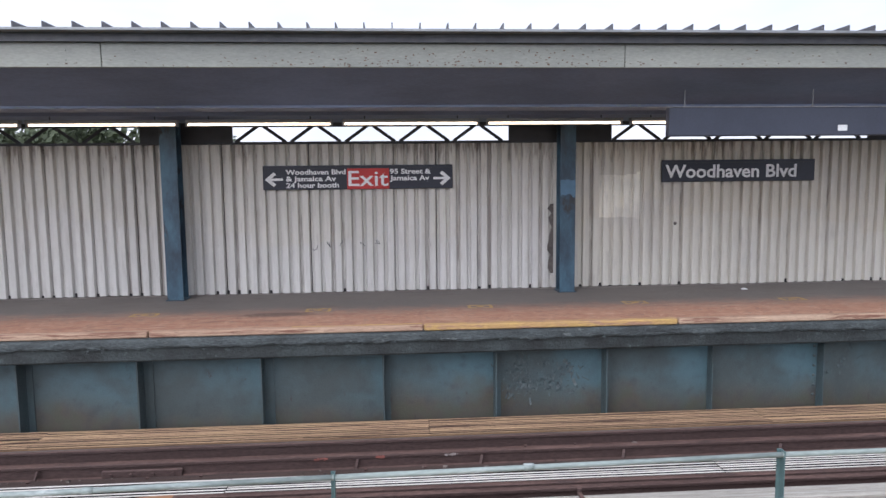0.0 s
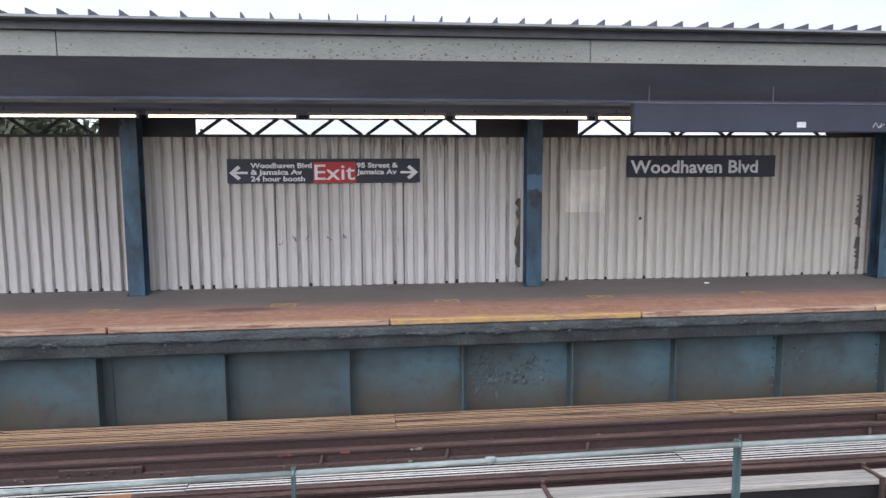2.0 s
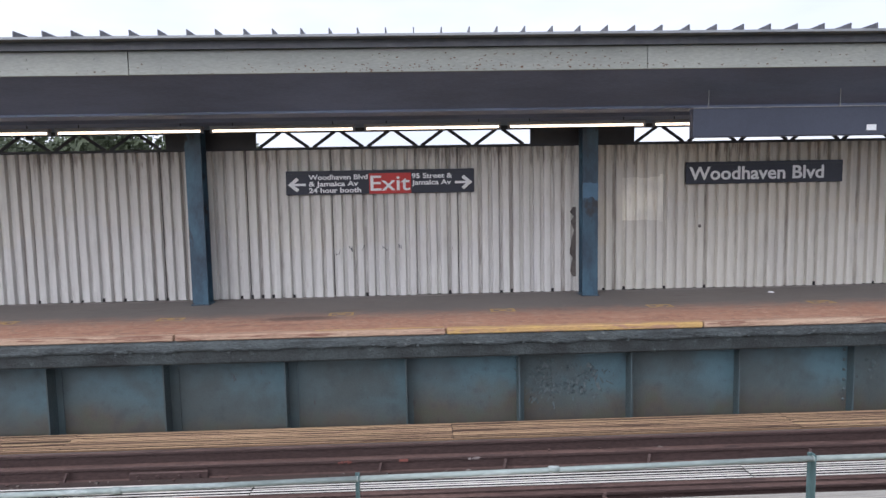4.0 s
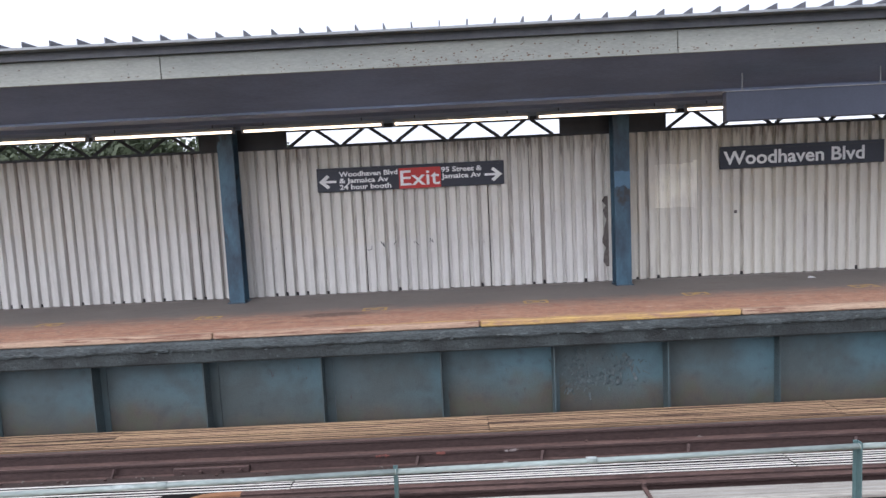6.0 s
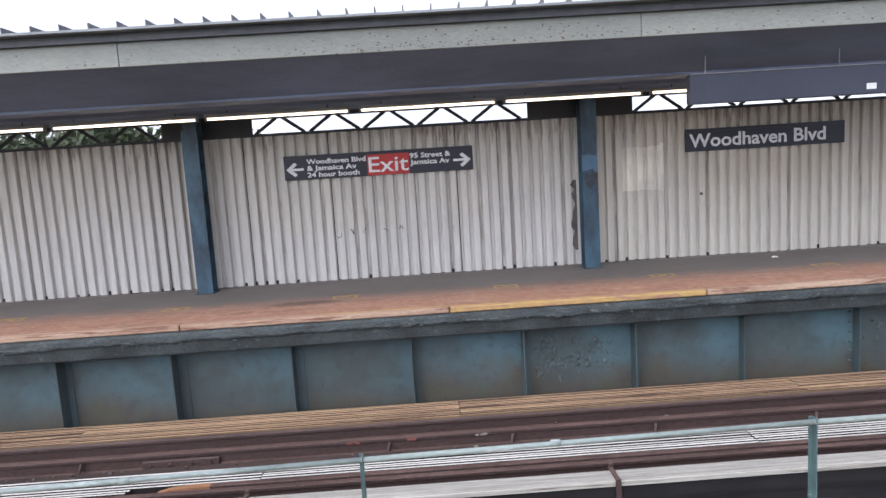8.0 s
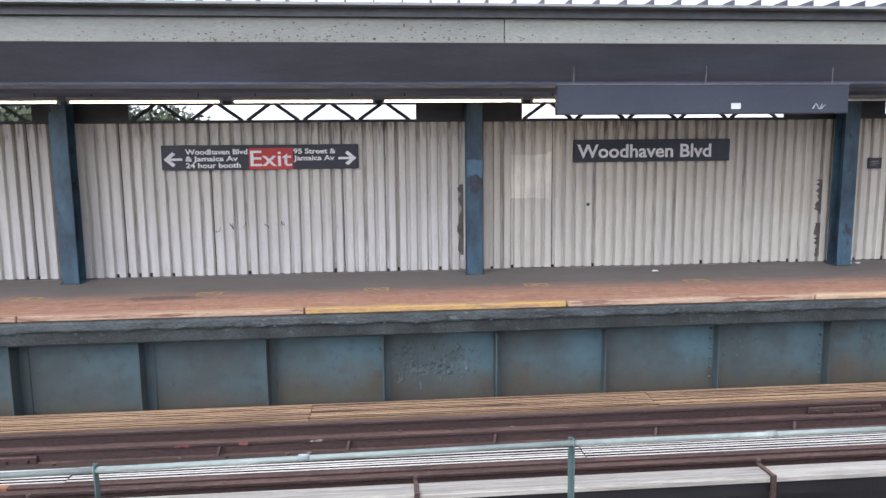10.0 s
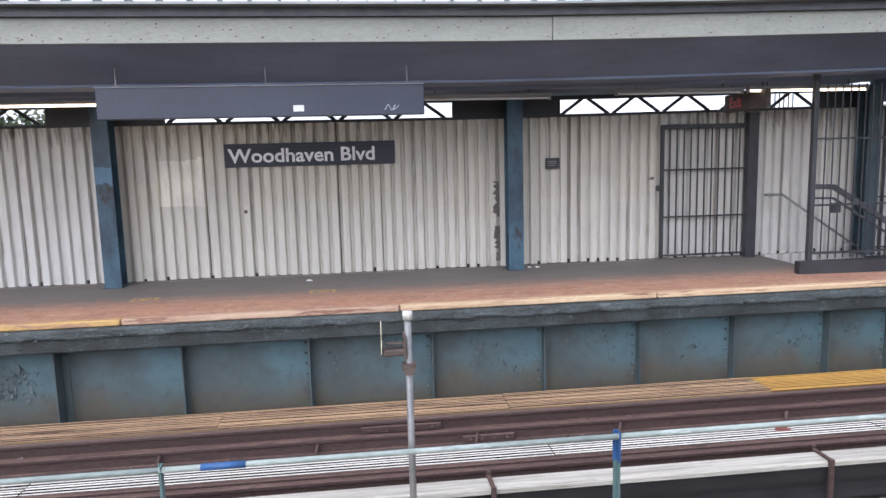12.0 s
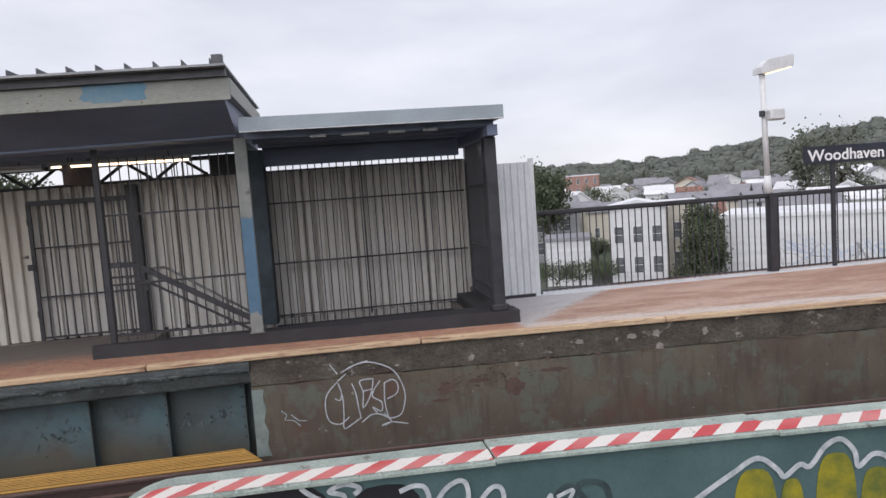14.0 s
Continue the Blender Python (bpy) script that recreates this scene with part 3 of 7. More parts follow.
SPRAY_WHITE = material("white_spray_paint", (0.56, 0.58, 0.61), (0.34, 0.37, 0.40), 14, 0.6, bump=0)
SPRAY_FADED = material("faded_white_spray_paint", (0.40, 0.45, 0.48), (0.22, 0.28, 0.30), 12, 0.6, bump=0)
SPRAY_GHOST = material("ghosted_black_spray_paint", (0.050, 0.080, 0.085), (0.030, 0.045, 0.050), 9, 0.5, bump=0)
SPRAY_BLACK = material("black_spray_paint", (0.012, 0.012, 0.016), (0.018, 0.018, 0.022), 8, 0.5, bump=0)
SPRAY_BLUE = material("blue_spray_paint", (0.022, 0.052, 0.24), (0.012, 0.026, 0.12), 5, 0.5, bump=0, stretch=(1, 1, 0.5))
SPRAY_YELLOW = material("olive_yellow_spray_paint", (0.30, 0.26, 0.02), (0.11, 0.13, 0.03), 5, 0.5, bump=0)
STAIR = material("dirty_stair_concrete", (0.11, 0.105, 0.10), (0.07, 0.066, 0.062), 3, 0.85)
KERB = material("black_kerb_paint", (0.035, 0.034, 0.038), (0.022, 0.021, 0.024), 3, 0.6, stain=(0.12, 0.11, 0.11), stain_at=0.68, stain_scale=6)
SHED_ROOF = material("blue_grey_sheet_roof", (0.33, 0.38, 0.42), (0.27, 0.31, 0.34), 1.5, 0.45, stain=(0.5, 0.52, 0.54), stain_at=0.66, stain_scale=3)
WHITE_METAL = material("white_sheet_panel", (0.62, 0.64, 0.66), (0.50, 0.52, 0.54), 2, 0.45, stretch=(1, 1, 0.3))
LAMP_WHITE = material("white_lamp_pole", (0.66, 0.67, 0.68), (0.56, 0.57, 0.58), 4, 0.4)
LAMP_GLOW = material("lamp_lens", (1.0, 0.80, 0.42), (1.0, 0.8, 0.4), 3, 0.4, bump=0, glow=1.2, vary=0)
GROUND = material("street_asphalt_and_yards", (0.10, 0.105, 0.085), (0.055, 0.06, 0.05), 0.05, 0.9, bump=0.2, grain=2, stain=(0.05, 0.075, 0.03), stain_at=0.5, stain_scale=0.03, world_space=True)
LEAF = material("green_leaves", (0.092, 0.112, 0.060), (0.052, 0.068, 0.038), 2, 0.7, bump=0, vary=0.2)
# distance haze is mixed into these paler, greyer leaf colours
LEAF_FAR = material("haze_tinted_far_leaves", (0.140, 0.152, 0.132), (0.104, 0.118, 0.102), 0.03, 0.8, bump=0, grain=0.6, world_space=True)
LEAF_PALE = material("haze_tinted_leaves", (0.150, 0.160, 0.125), (0.10, 0.11, 0.085), 0.5, 0.8, bump=0)
BARK = material("tree_bark", (0.10, 0.08, 0.06), (0.06, 0.05, 0.04), 8, 0.9)
SIDING_WHITE = material("white_siding", (0.66, 0.67, 0.68), (0.56, 0.57, 0.58), 0.4, 0.7, grain=6, stretch=(0.3, 0.3, 5))
SCRAWL_BLUE = material("faded_blue_scrawl", (0.36, 0.43, 0.58), (0.48, 0.52, 0.60), 1.0, 0.7, bump=0)
SIDING_CREAM = material("cream_siding", (0.55, 0.52, 0.44), (0.48, 0.45, 0.38), 0.4, 0.7, grain=6, stretch=(0.3, 0.3, 5))
SIDING_GREY = material("grey_siding", (0.34, 0.35, 0.36), (0.27, 0.28, 0.29), 0.4, 0.7, grain=6, stretch=(0.3, 0.3, 5))
# brick lightened to carry the haze of distance
BRICK_RED = material("far_red_brick", (0.33, 0.205, 0.17), (0.27, 0.165, 0.14), 0.6, 0.85, grain=9)
SHINGLE_GREY = material("grey_shingles", (0.27, 0.27, 0.29), (0.20, 0.20, 0.22), 0.6, 0.85, grain=5)
SHINGLE_RED = material("red_brown_shingles", (0.28, 0.15, 0.12), (0.22, 0.12, 0.10), 0.6, 0.85, grain=5)
SHINGLE_WHITE = material("white_coated_roof", (0.72, 0.73, 0.75), (0.62, 0.63, 0.65), 0.4, 0.6, grain=4)
GLASS_DARK = material("dark_window_glass", (0.16, 0.17, 0.18), (0.09, 0.10, 0.11), 2, 0.12, bump=0, spec=0.6)
WINDOW_TRIM = material("white_window_trim", (0.7, 0.7, 0.7), (0.6, 0.6, 0.6), 2, 0.6)


# ---- mesh helpers ----
class Shape:
    """Vertices and faces in world metres, gathered piece by piece."""

    def __init__(self):
        self.v, self.f, self.uv = [], [], {}

    def add(self, verts, faces):
        k = len(self.v)
        self.v += [tuple(p) for p in verts]
        self.f += [tuple(i + k for i in q) for q in faces]
        return self

    def box(self, x0, x1, y0, y1, z0, z1, b=0.0):
        if b <= 0:
            return self.add([(x, y, z) for x in (x0, x1) for y in (y0, y1) for z in (z0, z1)],
                            [(0, 1, 3, 2), (4, 6, 7, 5), (0, 4, 5, 1), (2, 3, 7, 6), (0, 2, 6, 4), (1, 5, 7, 3)])
        # chamfered box: every corner gives three points
        lo, hi = (x0, y0, z0), (x1, y1, z1)
        verts, at = [], {}
        for c in range(8):
            s = (c & 1, c >> 1 & 1, c >> 2 & 1)
            for a in range(3):
                p = [(hi[i] - b if s[i] else lo[i] + b) for i in range(3)]
                p[a] = hi[a] if s[a] else lo[a]
                at[c, a] = len(verts)
                verts.append(p)
        faces = []
        for a in range(3):
            u, w = (a + 1) % 3, (a + 2) % 3
            for side in (0, 1):
                ring = [(side << a) | (p << u) | (q << w) for p, q in ((0, 0), (1, 0), (1, 1), (0, 1))]
                q = [at[c, a] for c in ring]
                faces.append(q if side else q[::-1])
            for p in (0, 1):
                for q in (0, 1):
                    c0 = (p << u) | (q << w)
                    c1 = c0 | (1 << a)
                    e = [at[c0, u], at[c1, u], at[c1, w], at[c0, w]]
                    faces.append(e if p == q else e[::-1])
        for c in range(8):
            t = [at[c, 0], at[c, 1], at[c, 2]]
            faces.append(t if bin(c).count("1") % 2 else t[::-1])
        return self.add(verts, faces)

    def rod(self, p, q, r, n=10, r2=None):
        p, q = Vector(p), Vector(q)
        d = (q - p).normalized()
        u = d.orthogonal().normalized()
        w = d.cross(u)
        r2 = r if r2 is None else r2
        vs = [p + (u * math.cos(a) + w * math.sin(a)) * r for a in (i * 2 * math.pi / n for i in range(n))]
        vs += [q + (u * math.cos(a) + w * math.sin(a)) * r2 for a in (i * 2 * math.pi / n for i in range(n))]
        fs = [(i, (i + 1) % n, n + (i + 1) % n, n + i) for i in range(n)]
        return self.add(vs, fs + [tuple(range(n))[::-1], tuple(range(n, 2 * n))])

    def prism(self, outline, axis, a, b):
        """Extrudes an outline of (u, v) along x, y or z from a to b."""
        put = {"x": lambda u, v, w: (w, u, v), "y": lambda u, v, w: (u, w, v), "z": lambda u, v, w: (u, v, w)}[axis]
        n = len(outline)
        vs = [put(u, v, a) for u, v in outline] + [put(u, v, b) for u, v in outline]
        return self.add(vs, [(i, (i + 1) % n, n + (i + 1) % n, n + i) for i in range(n)] + [tuple(range(n))[::-1], tuple(range(n, 2 * n))])

    def beam(self, p, q, w, h):
        """A straight bar of section w by h between two points."""
        p, q = Vector(p), Vector(q)
        d = (q - p).normalized()
        side = d.cross(Vector((0, 0, 1)))
        side = side.normalized() if side.length > 1e-4 else Vector((1, 0, 0))
        up = side.cross(d)
        vs = [e + side * (i * w / 2) + up * (j * h / 2) for e in (p, q) for i, j in ((-1, -1), (1, -1), (1, 1), (-1, 1))]
        return self.add(vs, [(0, 3, 2, 1), (4, 5, 6, 7), (0, 1, 5, 4), (1, 2, 6, 5), (2, 3, 7, 6), (3, 0, 4, 7)])

    def ribbon(self, points, width, normal=(0, -1, 0), thick=0.004):
        """A thin painted stroke lying on a wall."""
        nv = Vector(normal)
        pts = [Vector(p) for p in points]
        vs = []
        for i, p in enumerate(pts):
            d = (pts[min(i + 1, len(pts) - 1)] - pts[max(i - 1, 0)])
            d = d.normalized() if d.length else Vector((1, 0, 0))
            s = d.cross(nv).normalized() * width / 2
            vs += [p + s, p - s, p + s + nv * thick, p - s + nv * thick]
        fs = []
        for i in range(len(pts) - 1):
            a, b = 4 * i, 4 * i + 4
            fs += [(a + 2, b + 2, b + 3, a + 3), (a, b, b + 2, a + 2), (a + 1, a + 3, b + 3, b + 1)]
        e = 4 * (len(pts) - 1)
        return self.add(vs, fs + [(0, 2, 3, 1), (e, e + 1, e + 3, e + 2)])

    def mesh(self, name, mat, origin=(0, 0, 0), smooth=False):
        me = bpy.data.meshes.new(name)
        o = Vector(origin)
        me.from_pydata([Vector(p) - o for p in self.v], [], self.f)
        bm = bmesh.new()
        bm.from_mesh(me)
        bmesh.ops.recalc_face_normals(bm, faces=bm.faces)
        bm.to_mesh(me)
        bm.free()
        me.materials.append(mat)
        if smooth:
            me.polygons.foreach_set("use_smooth", [True] * len(me.polygons))
        return me


ORIGIN = {}


def thing(name, at, label="", category="", group="", kind=""):
    ob = new(name)
    ob.location = at
    ob.empty_display_size = 0.1
    ORIGIN[ob.name] = Vector(at)
    return tagged(ob, label, category, group, kind)


def solid(name, shape, mat, at, label="", category="", group="", kind="", smooth=False):
    ob = new(name, shape.mesh(name, mat, at, smooth))
    ob.location = at
    ORIGIN[ob.name] = Vector(at)
    return tagged(ob, label, category, group, kind)


def part(name, shape, mat, parent, label="", smooth=False, kind=""):
    o = ORIGIN[parent.name]
    ob = new(name, shape.mesh(name, mat, o, smooth))
    ob.parent = parent
    ORIGIN[ob.name] = o
    return tagged(ob, label, kind=kind)


def piece(name, mesh, parent, offset):
    """One of many alike pieces that share a mesh."""
    ob = new(name, mesh)
    ob.parent = parent
    ob.location = offset
    return ob


def text_shape(body, size, x, y, z, align="LEFT", bold=0.012, depth=0.004, facing="-y"):
    """Letters of the built-in font as a shape; x, z: the line's start and baseline."""
    cu = bpy.data.curves.new("letters", "FONT")
    cu.body, cu.size, cu.align_x, cu.offset, cu.extrude, cu.resolution_u = body, size, align, bold * size, depth / 2, 3
    ob = bpy.data.objects.new("letters", cu)
    me = bpy.data.meshes.new_from_object(ob)
    s = Shape()
    if facing == "-y":
        vs = [(x + v.co.x, y - v.co.z, z + v.co.y) for v in me.vertices]
    else:
        vs = [(x - v.co.z, y - v.co.x, z + v.co.y) for v in me.vertices]
    s.add(vs, [tuple(p.vertices) for p in me.polygons])
    wide = max(v[0] for v in vs) - min(v[0] for v in vs)
    bpy.data.objects.remove(ob)
    bpy.data.curves.remove(cu)
    bpy.data.meshes.remove(me)
    return s, wide


def fit_text(body, size, x0, x1, y, z, bold=0.012):
    """Letters stretched to run from x0 to x1."""
    s, wide = text_shape(body, size, 0, y, z, bold=bold)
    lo = min(v[0] for v in s.v)
    s.v = [(x0 + (v[0] - lo) * (x1 - x0) / wide, v[1], v[2]) for v in s.v]
    return s


def words(body, size, x0, x1, y, z, bold, mat, parent, label):
    """Each word of a line as a part, the line stretched to run from x0 to x1."""
    whole = text_shape(body, size, 0, y, z, bold=bold)[1]
    k = (x1 - x0) / whole
    for i, w in enumerate(body.split(" ")):
        wide = text_shape(w, size, 0, y, z, bold=bold)[1]
        upto = text_shape(" ".join(body.split(" ")[:i + 1]), size, 0, y, z, bold=bold)[1]
        part("word", fit_text(w, size, x0 + (upto - wide) * k, x0 + upto * k, y, z, bold), mat, parent, label)


XL, XR = -16.0, 46.0
WALL, EDGE, DECK = 10.63, 8.06, 1.10

# ---- ground ----
g = Shape()
g.box(-3000, 3000, -3000, 3000, -7.6, -7.0)
solid("ground", g, GROUND, (0, 0, -7), "asphalt streets and yards below the elevated line", "ground", kind="structure")

# ---- platform slab, with the stair opening left free ----
SX0, SX1, SY0, SY1 = 12.95, 17.55, 8.98, 10.72
s = Shape()
s.box(XL, SX0, 8.16, 11.0, 0.96, DECK)
s.box(SX1, XR, 8.16, 11.0, 0.96, DECK)
s.box(SX0, SX1, 8.16, SY0, 0.96, DECK)
s.box(SX0, SX1, SY1, 11.0, 0.96, DECK)
platform = solid("platform", s, CONCRETE, (0, 9.5, 0.96), "worn grey concrete platform with a red-brown edge strip", "platform", kind="structure")

# edge boards butted end to end
joints = [-15.5, -12.3, -9.1, -5.85, -2.648, 0.575, 3.708, 6.864, 10.046, 13.316, 16.682, 19.9, 23.1, 26.3, 29.5, 32.7, 35.9, 39.1, 42.3, 45.5]
for a, b in zip(joints, joints[1:]):
    e = Shape().box(a + 0.008, b - 0.008, EDGE, 8.165, DECK - 0.055, DECK + 0.018, 0.012)
    part("edge_board", e, EDGE_YELLOW if a == 0.575 else EDGE_PINK if a < 6 else EDGE_BOARD, platform, "yellow-painted wooden edge board" if a == 0.575 else "")
e = Shape().box(-1.0, 0.56, EDGE + 0.06, 8.16, DECK + 0.018, DECK + 0.021)
part("paint_strip", e, EDGE_YELLOW, platform, "worn strip of yellow paint")

# stencilled marks on the deck
STENCIL = material("faded_yellow_stencil", (0.52, 0.34, 0.11), (0.32, 0.21, 0.11), 14, 0.8, bump=0)
for x, y in ((-5.3, 9.2), (-3.08, 9.17), (-0.81, 9.25), (1.4, 9.24), (3.6, 9.27), (5.89, 9.26)):
    mk = Shape()
    for u0, u1, v0, v1 in ((-0.17, 0.17, 0.07, 0.10), (-0.17, -0.13, -0.08, 0.07), (0.13, 0.17, -0.08, 0.07), (-0.05, 0.05, -0.04, 0.03), (-0.17, -0.06, -0.10, -0.075), (0.06, 0.17, -0.10, -0.075)):
        mk.box(x + u0, x + u1, y + v0, y + v1, DECK, DECK + 0.003)
    part("stencil_mark", mk, STENCIL, platform, "faded yellow stencilled mark")

# ---- platform girder below the edge ----
girder = thing("platform_girder", (5, 8.25, -0.5), "teal-painted riveted steel girder with peeling paint under the platform edge", "girder", kind="structure")
fl, fl_top = Shape(), Shape()
# top flange angle and fascia with a rough lower lip
prof = [(8.118, 0.905), (8.46, 0.905), (8.46, 0.745), (8.135, 0.745), (8.122, 0.765)]
fl.prism(prof, "x", XL, 14.52)
part("flange", fl, FLANGE, girder, "dark flaking flange")
# the edge angle above it, its lower lip eaten ragged
er = random.Random(17)
rings = []
xa = XL
while True:
    za, dent = 0.918 + er.uniform(-0.018, 0.014), er.uniform(-0.005, 0.004)
    rings.append([(xa, q, z) for q, z in ((8.090, 1.042), (8.30, 1.042), (8.30, 0.907), (8.108, 0.907), (8.086 + dent, za), (8.078 + dent, za + 0.02), (8.076, 1.0))])
    if xa >= 14.52:
        break
    xa = min(xa + er.uniform(0.05, 0.16), 14.52)
fl_top.add([p for ring in rings for p in ring], [(7 * i + k, 7 * i + (k + 1) % 7, 7 * i + 7 + (k + 1) % 7, 7 * i + 7 + k) for i in range(len(rings) - 1) for k in range(7)] + [tuple(range(7)), tuple(range(7 * len(rings) - 7, 7 * len(rings)))])
part("edge_angle", fl_top, FLANGE_TOP, girder, "blue-grey edge angle with a ragged lower lip")
bolts = Shape()
for k in range(150):
    xk = XL + 0.1 + k * 0.2
    bolts.rod((xk, 8.079, 0.985), (xk, 8.071, 0.985), 0.011, 7, 0.006)
part("edge_rivets", bolts, FLANGE_TOP, girder, kind="stuff")
stiff_x = [-15.4, -14.0, -12.6, -11.2, -9.8, -8.4, -7.0, -5.65, -4.25, -2.86, -1.40, 0.075, 1.475, 2.875, 4.275, 5.76, 7.26, 8.68, 9.93, 11.21, 12.54, 13.45, 14.40]
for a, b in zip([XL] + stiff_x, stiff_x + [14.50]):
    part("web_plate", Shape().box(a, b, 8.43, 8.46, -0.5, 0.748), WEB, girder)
for i, x in enumerate(stiff_x):
    st = Shape()
    wide = 0.12 if i in (9, 10) else (0.085 if i < 14 else 0.03)
    st.box(x - 0.008, x + 0.008, 8.29 if i > 13 else 8.22, 8.43, -0.42, 0.744)
    st.box(x + 0.008, x + wide, 8.415, 8.43, -0.42, 0.744)
    if i == 9:
        st.box(x - 0.085, x - 0.008, 8.418, 8.43, -0.42, 0.744)
    sp = part("stiffener", st, GIRDER, girder)
    rv = Shape()
    if i in (9, 15, 16, 17, 18, 19, 20, 21, 22):
        for k in range(6):
            z = -0.02 + k * 0.13
            rv.rod((x - 0.05, 8.43, z), (x - 0.05, 8.404, z), 0.020, 8, 0.011)
        part("rivets", rv, FLAKE_PALE, sp, kind="stuff")
# curled flakes of paint
rng = random.Random(7)


def flakes(spots, n, seed, lit):
    """Scales of paint, most of them (lit) still held by their upper edge."""
    r = random.Random(seed)
    f = Shape()
    for _ in range(n):
        cx, cz, sx, sz = r.choice(spots)
        x, z = r.gauss(cx, sx), r.gauss(cz, sz)
        big = 1.0 if r.random() < 0.75 else 1.9
        w, h, lift = big * r.uniform(0.003, 0.012), big * r.uniform(0.010, 0.034), big * r.uniform(0.006, 0.022)
        a = r.gauss(0.0, 0.7) + (math.pi if r.random() < lit else 0.0)
        u = Vector((math.cos(a), 0, math.sin(a)))
        v = Vector((-math.sin(a), 0, math.cos(a)))
        c = Vector((x, 8.427, z))
        vs = [c - u * w, c + u * w, c + u * w * 0.9 + v * h + Vector((0, -lift * 0.35, 0)), c - u * w * 0.8 + v * h + Vector((0, -lift * 0.4, 0)),
              c + u * w * 0.6 + v * h * 1.6 + Vector((0, -lift, 0)), c - u * w * 0.5 + v * h * 1.5 + Vector((0, -lift, 0))]
        f.add(vs, [(0, 1, 2, 3), (3, 2, 4, 5)])
    return f


near_spots = [(1.75, 0.32, 0.10, 0.14), (1.95, 0.42, 0.14, 0.12), (2.45, 0.40, 0.14, 0.07), (2.1, 0.22, 0.2, 0.05)]
far_spots = [(6.1, 0.45, 0.12, 0.12), (7.8, 0.42, 0.15, 0.12), (8.3, 0.2, 0.2, 0.1), (9.4, 0.4, 0.2, 0.15), (10.5, 0.45, 0.2, 0.15), (12.1, 0.3, 0.18, 0.14), (12.25, 0.25, 0.12, 0.08), (12.9, 0.45, 0.08, 0.1), (13.7, 0.25, 0.08, 0.08), (14.1, 0.3, 0.06, 0.1)]
part("paint_flakes", flakes(near_spots, 170, 3, 0.35), FLAKE, girder, "curled peeling paint", kind="stuff")
part("paint_flakes", flakes(near_spots, 110, 13, 0.9), FLAKE_PALE, girder, "pale curled peeling paint", kind="stuff")
part("paint_flakes", flakes(far_spots, 210, 5, 0.35), FLAKE, girder, "curled peeling paint", kind="stuff")
part("paint_flakes", flakes(far_spots, 110, 15, 0.9), FLAKE_PALE, girder, "pale curled peeling paint", kind="stuff")

lip = Shape()
r9 = random.Random(9)
for _ in range(300):
    x = r9.uniform(-5, 14.4)
    if noise.noise(Vector((x * 0.6, 0, 3))) < -0.15:
        continue
    z = r9.gauss(0.935, 0.028)
    w, h = r9.uniform(0.008, 0.045), r9.uniform(0.004, 0.014)
    lip.add([(x, 8.072, z), (x + w, 8.071, z + r9.uniform(-0.01, 0.01)), (x + w * 0.8, 8.060 + r9.uniform(0, 0.01), z - h), (x + w * 0.2, 8.062, z - h * r9.uniform(0.5, 1))], [(0, 1, 2, 3)])
part("lip_flakes", lip, material("pale_paint_flakes", (0.060, 0.076, 0.076), (0.035, 0.043, 0.044), 8, 0.6), girder, "pale peeling paint along the lip", kind="stuff")

# ---- rusty abutment plates past the girder ----
abut = thing("abutment_wall", (20, 8.2, -1.5), "rust-brown steel plate wall with streaks and old paint", "wall", kind="structure")
# the lower plate's upper edge is eaten by rust
low, rings, xa = Shape(), [], 14.52
while True:
    za = 0.694 + er.uniform(-0.010, 0.008) + 0.014 * noise.noise(Vector((xa * 1.3, 0, 5)))
    rings.append([(xa, q, z) for q, z in ((8.100 + er.uniform(-0.004, 0.003), za), (8.47, za), (8.47, -1.5), (8.10, -1.5), (8.10, za - 0.05))])
    if xa >= XR:
        break
    xa = min(xa + (er.uniform(0.05, 0.15) if xa < 26 else 2.0), XR)
low.add([p for ring in rings for p in ring], [(5 * i + k, 5 * i + (k + 1) % 5, 5 * i + 5 + (k + 1) % 5, 5 * i + 5 + k) for i in range(len(rings) - 1) for k in range(5)] + [tuple(range(5)), tuple(range(5 * len(rings) - 5, 5 * len(rings)))])
part("lower_plate", low, ABUTMENT, abut)
part("upper_plate", Shape().box(14.52, XR, 8.118, 8.25, 0.705, 1.04), ABUT_TOP, abut)
part("end_strip", Shape().prism([(14.52, -0.2), (14.70, -0.2), (14.66, -0.05), (14.69, 0.1), (14.64, 0.25), (14.68, 0.4), (14.65, 0.55), (14.67, 0.66), (14.52, 0.66)], "y", 8.094, 8.10), PALE_GREEN, abut, "pale green painted strip")
for k, (x, z, w, h) in enumerate(((16.95, 0.42, 0.10, 0.07), (17.4, 0.5, 0.16, 0.03), (17.85, 0.38, 0.14, 0.12), (16.9, 0.28, 0.14, 0.02), (18.4, 0.55, 0.2, 0.03))):
    bl = Shape()
    n = 26
    ring = []
    for i in range(n):
        reach = rng.uniform(0.72, 1.1) + 0.35 * noise.noise(Vector((math.cos(2 * math.pi * i / n) * 1.5 + k, math.sin(2 * math.pi * i / n) * 1.5, 2)))
        ring.append((x + w * math.cos(2 * math.pi * i / n) * reach, z + h * math.sin(2 * math.pi * i / n) * reach))
    bl.prism(ring, "y", 8.094, 8.10)
    part("rust_blister", bl, material("rust_blister", (0.125, 0.082, 0.064), (0.085, 0.056, 0.046), 9, 0.85, bump=0.6), abut)


